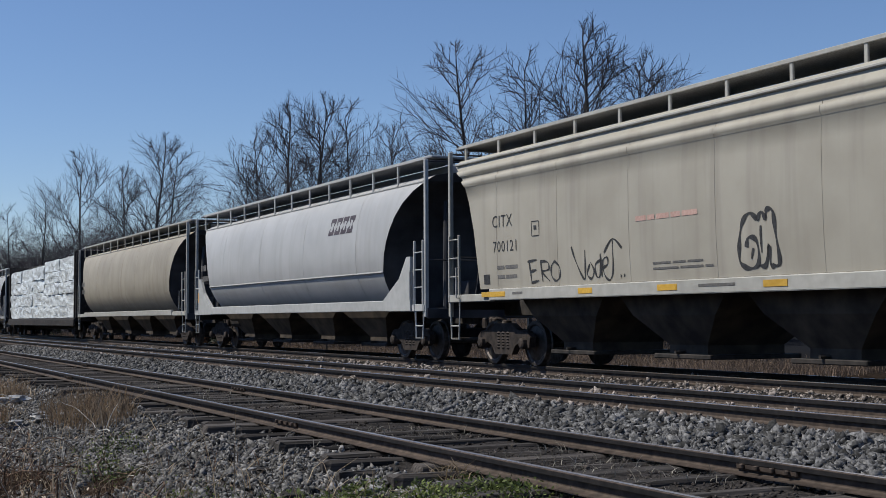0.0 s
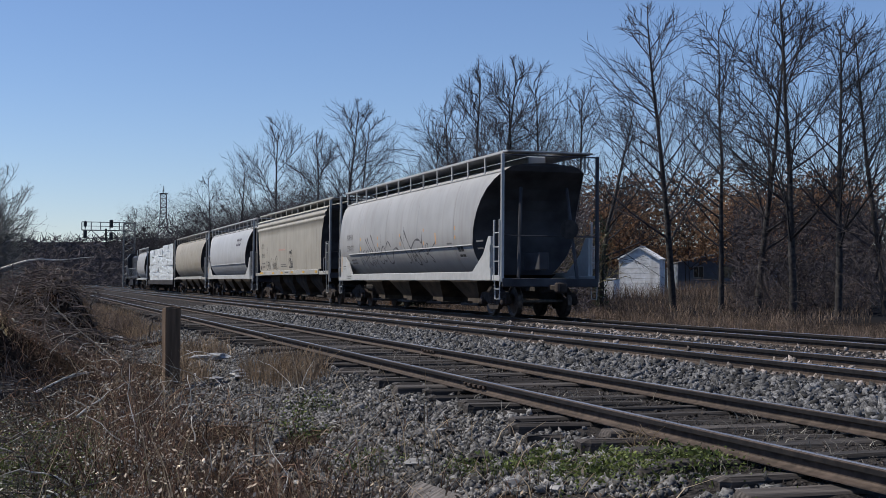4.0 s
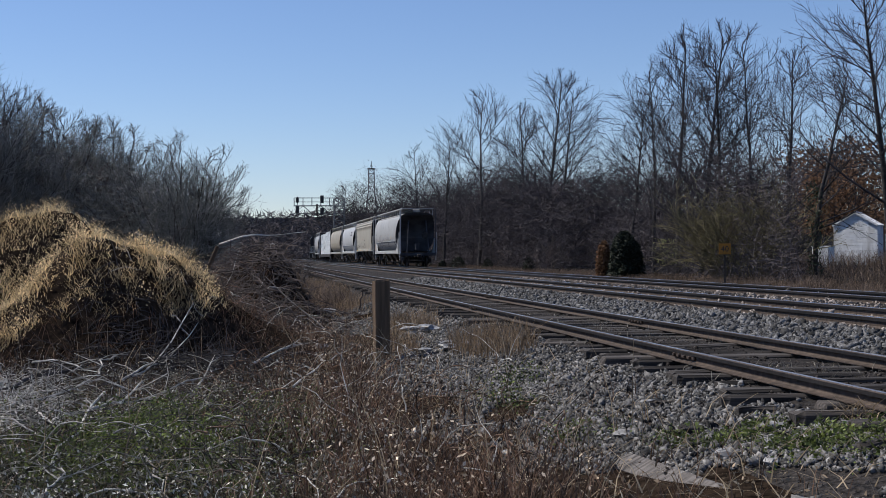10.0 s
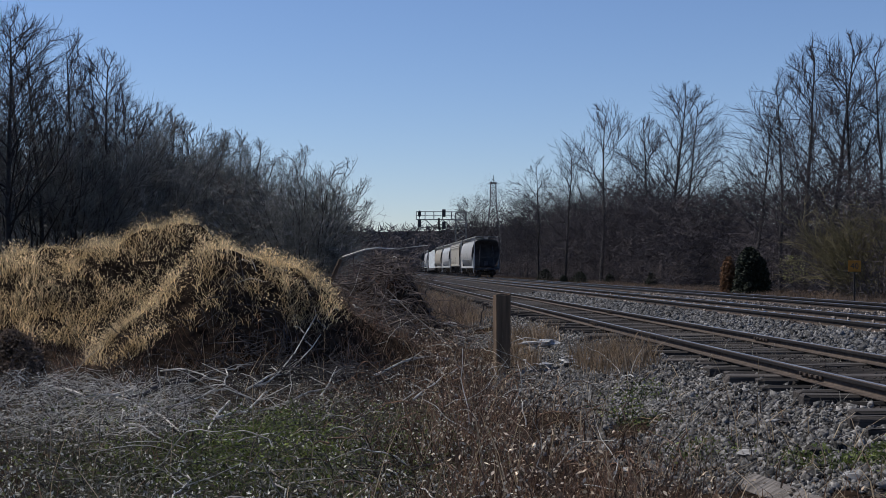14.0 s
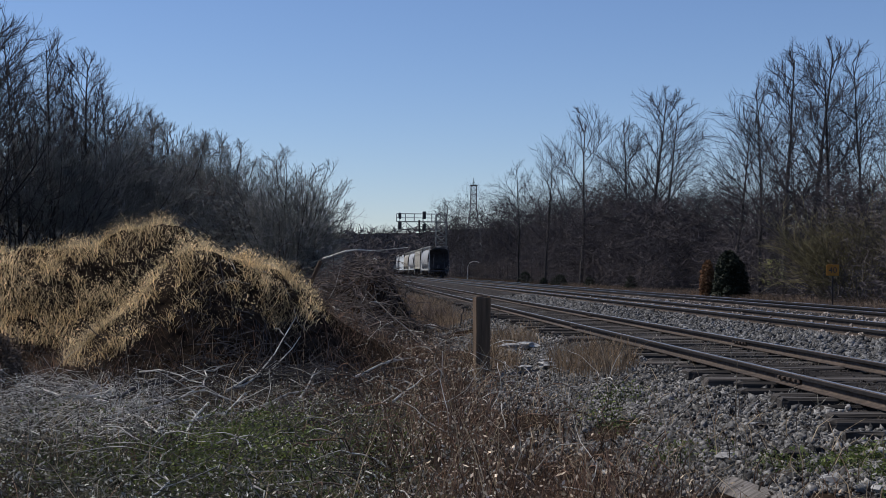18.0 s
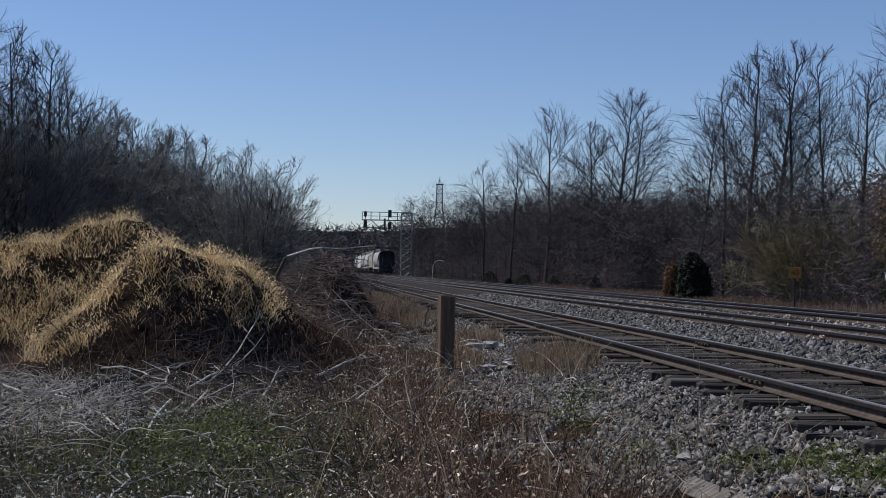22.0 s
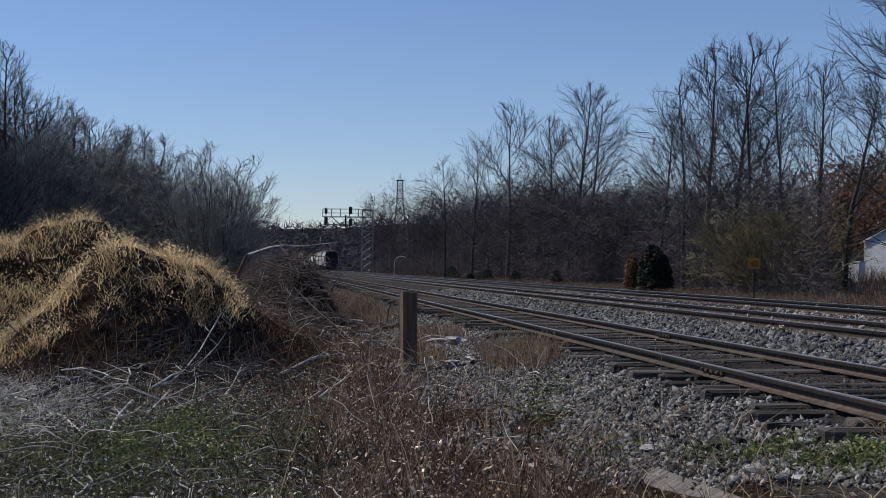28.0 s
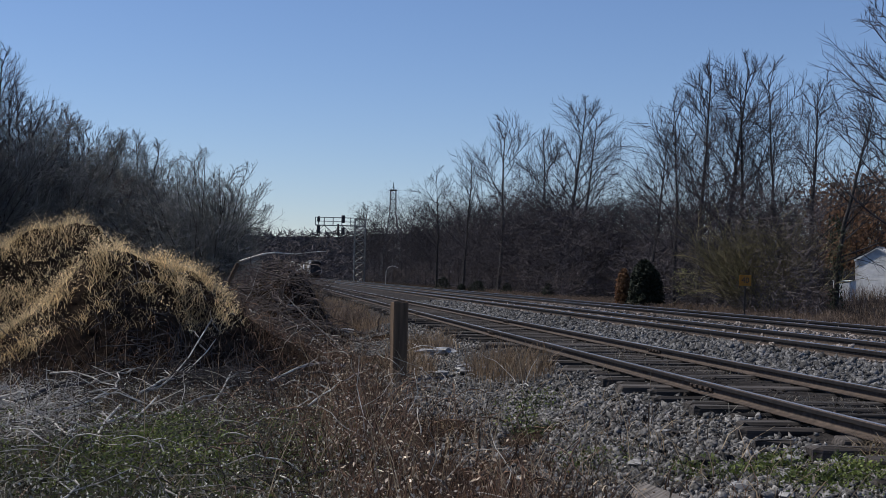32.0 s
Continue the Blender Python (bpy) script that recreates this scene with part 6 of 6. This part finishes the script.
for k, (x, y, r) in enumerate(((3.55, 8.5, 0.09), (3.05, 8.0, 0.07), (3.75, 8.1, 0.06), (2.8, 9.4, 0.08), (3.3, 10.4, 0.07), (3.15, 7.5, 0.06))):
    rnd = random.Random(80 + k)
    f = Form().turned([(-0.35 * r, 0.8 * r), (0.1 * r, r), (0.32 * r, 0.75 * r), (0.36 * r, 0.2 * r)], 8, (0, 0, 0), "z")
    f.v = [(p * 1.25 + rnd.uniform(-0.2, 0.2) * r, q * 0.85 + rnd.uniform(-0.2, 0.2) * r, z + rnd.uniform(-0.1, 0.1) * r) for p, q, z in f.v]
    z = float(max(top_height(x, y), bed_height(x, y)))
    solid("flat_stone", f, FLATSTONE, "pale flat stone lying in the gravel", "stone", "flat stones in the gravel").matrix_basis = pose(x, y, z + 0.3 * r, rnd.uniform(-10, 10), rnd.uniform(-10, 10), 50 * k)
g = np.random.RandomState(191)
x, y = 4.12 + g.normal(0, 0.07, 90), 8.35 + g.normal(0, 0.16, 90)
blades("straw_tuft", "pale dry straw caught beside the rail", "dry grass", x, y, g.uniform(0.08, 0.24, 90), 0.011, PALEGRASS, 192, droop=1.1, joints=2, base=bed_height(x, y))
# leaning stake on the mound's flank
z = float(top_height(-0.75, 25.6))
solid("leaning_stake", Form().box(0, 0, 0.32, 0.07, 0.05, 0.80, 0.008), OLDWOOD, "dark stake leaning out of the mound", "stake").matrix_basis = pose(-0.75, 25.6, z - 0.05, 0, 24, 10)
# bleached limb that reaches out of the brush pile
f = Form().tube([(-0.5, 30.6, 1.22), (0.03, 30, 1.39), (0.3, 30, 1.43), (0.55, 30.1, 1.41), (0.85, 30.1, 1.42), (1.15, 30.1, 1.46), (1.46, 30.1, 1.49)], 0.024, 6, r2=0.008)
f.tube([(0.6, 30.1, 1.42), (0.8, 30.2, 1.39), (0.95, 30.2, 1.36)], 0.009, 5, r2=0.004)
solid("bleached_limb", f, PALETWIG, "long bleached limb reaching out of the brush pile", "branch")


def lying_branch(pts, r, seed, material=None, twigs=5):
    """A fallen branch along points of the plan with their heights over the ground, with broken side twigs."""
    g = random.Random(seed)
    line = [Vector((x, y, float(top_height(x, y)) + 0.06 + 0.45 * z)) for x, y, z in pts]
    fine = [line[0]]
    for a, b in zip(line, line[1:]):
        for k in (1, 2, 3):
            fine.append(a.lerp(b, k / 3) + Vector((g.gauss(0, 0.02), g.gauss(0, 0.04), g.gauss(0, 0.015))))
    r *= 1.35
    f = Form().tube(fine, r, 6, r2=r * 0.4)
    for _ in range(twigs):
        i = g.randrange(1, len(fine) - 1)
        d = (fine[i + 1] - fine[i]).normalized()
        side = Vector((d.y, -d.x, 0)) * g.choice((-1, 1)) + d * g.uniform(0.4, 1.2) + Vector((0, 0, g.uniform(0.0, 0.5)))
        l = g.uniform(0.15, 0.45)
        f.tube([fine[i], fine[i] + side.normalized() * l * 0.5 + Vector((0, 0, 0.02)), fine[i] + side.normalized() * l + Vector((0, 0, g.uniform(-0.06, 0.08)))], r * 0.5, 5, r2=r * 0.2)
    return solid("fallen_branch", f, material or PALETWIG, "dark fallen limb lying on the brambles" if material else "bleached bare branch lying across the weeds", "branch", "fallen branches before the mound")


for k, (pts, r, m) in enumerate((([(-1.62, 11.7, 0.12), (-1.37, 12.7, 0.22), (-1.05, 13.6, 0.24), (-0.37, 15.4, 0.3)], 0.013, None), ([(-1.38, 13.6, 0.3), (-1.35, 11.5, 0.18), (-1.36, 9.8, 0.06)], 0.010, None),
                                 ([(-2.47, 14.0, 0.25), (-2.27, 15.0, 0.32), (-1.93, 16.4, 0.3)], 0.020, TWIG), ([(-2.9, 14.3, 0.2), (-2.66, 14.4, 0.25), (-2.05, 13.0, 0.2), (-1.6, 11.6, 0.12)], 0.014, None),
                                 ([(-1.36, 15.4, 0.25), (-1.09, 17.0, 0.3), (-0.68, 18.6, 0.3)], 0.012, None), ([(-1.30, 15.8, 0.2), (-1.0, 17.2, 0.3), (-0.6, 18.4, 0.25)], 0.010, None), ([(-1.3, 8.1, 0.04), (-1.23, 8.7, 0.1), (-1.2, 9.1, 0.14), (-1.26, 9.5, 0.12)], 0.008, None),
                                 ([(-1.1, 14.8, 0.3), (-1.16, 12.6, 0.14)], 0.010, None), ([(-0.5, 15.0, 0.1), (-0.38, 17.6, 0.4)], 0.011, None), ([(-2.6, 17.0, 0.4), (-2.2, 16.4, 0.5), (-1.64, 15.6, 0.4)], 0.010, None),
                                 ([(-1.66, 15.8, 0.3), (-1.7, 16.6, 0.5), (-1.56, 16.9, 0.5)], 0.009, None), ([(-0.72, 9.9, 0.1), (-0.58, 9.1, 0.08), (-0.46, 8.6, 0.05)], 0.007, None), ([(0.52, 13.8, 0.25), (1.0, 16.2, 0.3), (1.39, 17.6, 0.4)], 0.009, None),
                                 ([(0.1, 16.6, 0.2), (0.7, 19.2, 0.3), (1.3, 21.6, 0.2)], 0.012, None), ([(-3.4, 14.6, 0.3), (-2.9, 14.0, 0.3), (-2.4, 14.2, 0.35)], 0.011, None), ([(-2.2, 12.3, 0.2), (-1.8, 13.4, 0.35), (-1.5, 14.6, 0.4)], 0.009, None))):
    lying_branch(pts, r, 300 + k, m)

solid("fallen_branch", Form().tube([(1.45, 21.6, -0.36), (1.3, 23.2, -0.22), (0.95, 25.7, 0.05), (0.5, 28.5, 0.5)], 0.016, 6, r2=0.010), BARK, "weathered fallen branch leading up to the brush pile", "branch")

# speed sign beyond the tracks
sign = thing("speed_sign", "yellow square speed sign reading 40 on a thin post", "sign")
part("sign_post", Form().box(0, 0.03, 0.95, 0.07, 0.05, 1.9, 0.008), STEEL, sign)
board = part("board", Form().box(0, 0, 1.86, 0.56, 0.02, 0.50, 0.006), YELLOWSIGN, sign)
text = lettering("40", 0, 0, 0.26)
w = max(p[1] for p in text.v), min(p[1] for p in text.v)
text.v = [(-(y - (w[0] + w[1]) / 2), -0.014, 1.74 + z) for _, y, z in text.v]
part("numerals", text, INK, board, "black numerals")
x, y = at_view(5.91, 62)
sign.matrix_basis = pose(x, y, EYE + 62 * math.tan(radians(0.16)) - 1.86, 0, 0, -8)


def cedar_form(name, label, h, r, seed, n, material=None, leaf=0.10):
    """A dense evergreen of many short sprays."""
    g = random.Random(seed)
    t = thing(name, label, "shrub")
    part("trunk", Form().tube([(0, 0, -0.1), (0, 0, h * 0.8)], 0.06, 6, r2=0.02), BARK, t)
    pts = []
    while len(pts) < n:
        z = g.random()
        a = g.uniform(0, 6.283)
        rr = r * math.sqrt(1 - z ** 1.7) * (0.86 + 0.14 * math.sin(3 * a + 4 * z + seed)) * g.random() ** 0.35
        pts.append((rr * math.cos(a), rr * math.sin(a), 0.05 + h * z))
    part("foliage", leaf_cloud("foliage", pts, leaf, material or CEDAR, g, 0.04), None, t)
    return t


for az, dist, h, r, seed, mtl, lab in ((10.15, 84, 2.85, 1.35, 1, None, "dark bushy cedar beside the track"), (11.05, 85, 2.3, 0.65, 2, RUSSET, "russet leafy shrub beside the cedar"),
                                       (18.9, 178, 1.5, 1.3, 3, None, "small dark evergreen bush on the verge"), (17.4, 145, 1.2, 1.2, 4, None, "small dark evergreen bush on the verge"),
                                       (16.1, 140, 0.9, 0.7, 5, None, "small dark evergreen bush on the verge"), (18.1, 150, 0.8, 0.6, 6, None, "small dark evergreen bush on the verge"), (14.3, 120, 1.0, 0.7, 7, None, "small dark evergreen bush on the verge")):
    x, y = at_view(az, dist)
    cedar_form("evergreen_shrub" if mtl is None else "leafy_shrub", lab, h, r, seed, 9000 if seed == 1 else 3600 if seed == 2 else 900, mtl).matrix_basis = pose(x, y, float(ground_height(x, y)))
x, y = at_view(8.3, 92)
sap = thing("leafing_sapling", "sapling with pale yellow-green new leaves", "shrub")
part("stem", Form().tube([(0, 0, 0), (0.1, 0, 1.2), (-0.1, 0, 2.2)], 0.03, 5, r2=0.01).tube([(0.08, 0, 0.9), (0.5, 0.2, 1.6)], 0.015, 5, r2=0.006), BARK, sap)
g = random.Random(8)
part("leaves", leaf_cloud("leaves", [(g.gauss(0, 0.45), g.gauss(0, 0.4), 0.5 + 1.9 * g.random()) for _ in range(420)], 0.09, YELLOWLEAF, g), None, sap)
sap.matrix_basis = pose(x, y, float(ground_height(x, y)))
x, y = at_view(41.6, 17.5)
bush = cedar_form("leafy_shrub", "low brown leafy bush at the foot of the mound", 0.75, 0.6, 9, 9000, VERGE, 0.03)
bush.matrix_basis = pose(x, y, float(top_height(x, y)) - 0.1)
# pale bent sapling arching over the far verge
x, y = at_view(21.14, 186)
solid("bent_sapling", Form().tube([(-0.95, 0, 0), (-0.85, 0, 2.4), (-0.55, 0, 2.95), (0, 0, 3.15), (0.5, 0, 3.1), (0.75, 0, 2.9)], 0.07, 6, r2=0.05), PALETWIG, "pale bent sapling arching over the verge", "sapling").matrix_basis = pose(x, y, float(ground_height(x, y)) - 0.1)


# white gabled shed among the trees
def gable_house(name, label, category, w, d, eave, ridge, wall_mat, board=0.2, roof_mat=None):
    roof_mat = roof_mat or ROOFING
    t = thing(name, label, category)
    wall = part("wall", Form().prism([(-w / 2, 0), (-w / 2, eave), (0, ridge), (w / 2, eave), (w / 2, 0)], 0.05, d, "y"), wall_mat, t)
    z = 0.0
    while z < ridge - 0.12:
        half = w / 2 if z + board <= eave else w / 2 * max(0.02, (ridge - z - board) / (ridge - eave))
        part("board", Form().box(0, 0.03, z + board / 2, 2 * half, 0.04, board - 0.02, 0.006), wall_mat, wall)
        z += board
    for s in (-1, 1):
        k = math.atan2(ridge - eave, w / 2)
        m = Matrix.Rotation(s * k, 3, "Y")
        part("roof_slope", Form().box(s * w / 4, d / 2, (eave + ridge) / 2 + 0.07, math.hypot(w / 2, ridge - eave) + 0.16, d + 0.16, 0.07, 0.01, m), roof_mat, t)
        part("fascia", Form().box(s * w / 4, -0.10, (eave + ridge) / 2 + 0.06, math.hypot(w / 2, ridge - eave) + 0.1, 0.03, 0.14, 0.005, m), wall_mat, t)
    return t


x, y = at_view(0.57, 106)
shed = gable_house("white_shed", "white gabled shed with board walls among bare trees", "shed", 3.45, 1.3, 3.3, 4.3, SIDING_WHITE, roof_mat=SIDING_WHITE)
shed.matrix_basis = pose(x, y, EYE + 106 * math.tan(radians(1.64)) - 4.35, 0, 0, -46)
x, y = at_view(1.85, 101)
cabinet = thing("utility_cabinet", "white metal utility cabinet beside the shed", "cabinet")
part("body", Form().box(0, 0, 0.8, 1.35, 1.0, 1.6, 0.04), SIDING_WHITE, cabinet)
part("cap", Form().box(0, 0, 1.63, 1.45, 1.1, 0.07, 0.02), SIDING_WHITE, cabinet)
part("door", Form().box(0, -0.51, 0.8, 1.1, 0.03, 1.35, 0.01), SIDING_WHITE, cabinet)
cabinet.matrix_basis = pose(x, y, float(ground_height(x, y)) - 0.1, 0, 0, -44)
x, y = at_view(-3.2, 128)
house = gable_house("house", "blue-grey boarded house half hidden by trees", "house", 9.5, 8, 2.5, 3.6, BLUEWALL, 0.3)
for k in (-2.8, 0.0, 2.8):
    win = part("window", Form().box(k, -0.01, 1.7, 1.0, 0.06, 1.2, 0.01), TRIM, house, "white window frame")
    for q in (-0.23, 0.23):
        part("pane", Form().box(k + q, -0.05, 1.7, 0.40, 0.02, 1.0), GLASS, win)
house.matrix_basis = pose(x, y, float(ground_height(x, y)) - 0.2, 0, 0, -20)

# crumpled plastic rubbish in the weeds
for k, (x, y, s) in enumerate(((-5.35, 20.2, 0.16), (-5.05, 20.4, 0.1), (2.85, 18.2, 0.2), (2.6, 18.6, 0.14), (3.0, 21.7, 0.28), (3.15, 18.3, 0.12), (2.3, 21.0, 0.16), (1.96, 9.7, 0.06), (1.9, 30.5, 0.3), (1.2, 20.5, 0.14), (2.95, 18.9, 0.16))):
    rnd = random.Random(k)
    bm = bmesh.new()
    bmesh.ops.create_icosphere(bm, subdivisions=2, radius=1)
    for v in bm.verts:
        q = 0.6 + 0.55 * noise.noise(v.co * 1.7 + Vector((k, 0, 0))) + rnd.uniform(-0.12, 0.12)
        v.co = Vector((v.co.x * s * 1.5 * q, v.co.y * s * q, v.co.z * s * 0.4 * q))
    me = bpy.data.meshes.new("plastic_litter")
    bm.to_mesh(me)
    bm.free()
    me.materials.append(PLASTIC)
    stand(solid("plastic_litter", me, PLASTIC, "crumpled dirty white plastic lying in the weeds", "litter", "litter in the weeds"), x, y, float(top_height(x, y)) + s * 0.3, 40 * k)


# signal bridge that reaches over the main line
def lattice(f, x0, x1, y0, y1, z0, z1, n, r, taper=1.0):
    """Four legs and crossing braces; taper narrows the top."""
    cx, cy = (x0 + x1) / 2, (y0 + y1) / 2
    at = lambda i, j, k: (cx + ((x0, x1)[i] - cx) * (1 + (taper - 1) * k), cy + ((y0, y1)[j] - cy) * (1 + (taper - 1) * k), z0 + (z1 - z0) * k)
    for i in (0, 1):
        for j in (0, 1):
            f.tube([at(i, j, 0), at(i, j, 1)], r, 5)
    for q in range(n):
        a, b = q / n, (q + 1) / n
        for (i, j), (k, l) in (((0, 0), (1, 0)), ((1, 0), (1, 1)), ((1, 1), (0, 1)), ((0, 1), (0, 0))):
            f.tube([at(i, j, a), at(k, l, b)], r * 0.6, 4)
            f.tube([at(k, l, a), at(i, j, b)], r * 0.6, 4)
            f.tube([at(i, j, b), at(k, l, b)], r * 0.6, 4)
    return f


GY = 215.0
gantry = thing("signal_bridge", "galvanised cantilever signal bridge over the main line", "signal")
part("mast", lattice(Form(), 15.0, 16.7, GY - 0.6, GY + 0.6, -0.5, 10.2, 9, 0.09), GALV, gantry)
arm = Form()
for yy in (GY - 0.5, GY + 0.5):
    for zz, rr in ((9.05, 0.09), (10.35, 0.05), (9.7, 0.03), (7.8, 0.04)):
        arm.tube([(8.5, yy, zz), (16.2, yy, zz)], rr * 0.8, 5)
    for k in range(6):
        xx = 8.5 + 1.45 * k
        arm.tube([(xx, yy, 9.05), (xx, yy, 10.35)], 0.045, 4)
        if k < 5:
            arm.tube([(xx, yy, 9.05), (xx + 1.45, yy, 7.8)] if k % 2 else [(xx, yy, 7.8), (xx + 1.45, yy, 9.05)], 0.04, 4)
part("arm", arm, GALV, gantry, "trussed walkway arm with a handrail")
for xx, zz in ((9.0, 8.35), (9.0, 9.95), (13.0, 10.1), (13.0, 8.1)):
    head = part("signal_head", Form().box(xx, GY - 0.75, zz, 0.58, 0.16, 1.25, 0.05) if zz != 9.95 else Form().box(xx, GY - 0.75, zz, 0.5, 0.16, 0.7, 0.05), INK, gantry, "black signal head seen from behind")
    for q in (-0.4, 0.0, 0.4):
        part("hood", Form().turned([(0.0, 0.15), (0.3, 0.15)], 10, (xx, GY - 1.1, zz + q), "y"), INK, head)
part("hanger", Form().tube([(9.0, GY - 0.6, 7.6), (9.0, GY - 0.6, 10.4)], 0.06, 5), GALV, gantry)
part("hanger", Form().tube([(12.2, GY - 0.6, 7.4), (12.2, GY - 0.6, 9.3)], 0.16, 5), STEEL, gantry)

# lattice tower on the hillside
x, y = at_view(21.17, 420)
tower = thing("lattice_tower", "tall steel lattice tower above the woods", "tower")
part("lower_section", lattice(Form(), -3.6, 3.6, -3.6, 3.6, 0, 20.5, 6, 0.10, 0.27), GALV, tower)
part("upper_section", lattice(Form(), -1.0, 1.0, -1.0, 1.0, 20.5, 27.6, 5, 0.09, 0.85), GALV, tower)
part("platform", Form().box(0, 0, 27.7, 2.4, 2.4, 0.3, 0.02), STEEL, tower)
part("antenna", Form().tube([(0, 0, 27.8), (0, 0, 30.2)], 0.10, 5).tube([(-0.7, 0, 27.8), (0, 0, 29.2)], 0.05, 4).tube([(0.7, 0, 27.8), (0, 0, 29.2)], 0.05, 4), STEEL, tower)
tower.matrix_basis = pose(x, y, EYE + 420 * math.tan(radians(3.8)) - 28.0)

# ---- what moves ----
def rear_of_train(t):
    """How far along the track the train's rear has gone."""
    return -15.44 + 12.463 * t - 0.0555 * t ** 2 + 0.000603 * t ** 3


def motions():
    for car, ahead in cars:
        walk(car, [(t, pose(TRACK_FAR, rear_of_train(t) + ahead, 0)) for t in range(0, 33)])
    # the wheels roll: one row for each frame, as they turn fast
    for wheelset, a in spinning:
        walk(wheelset, [(k / FPS, pose(0, a, 0.457, -math.degrees((rear_of_train(k / FPS) + 15.44) / 0.457) % 360)) for k in range(0, 32 * FPS + 1)])


motions()
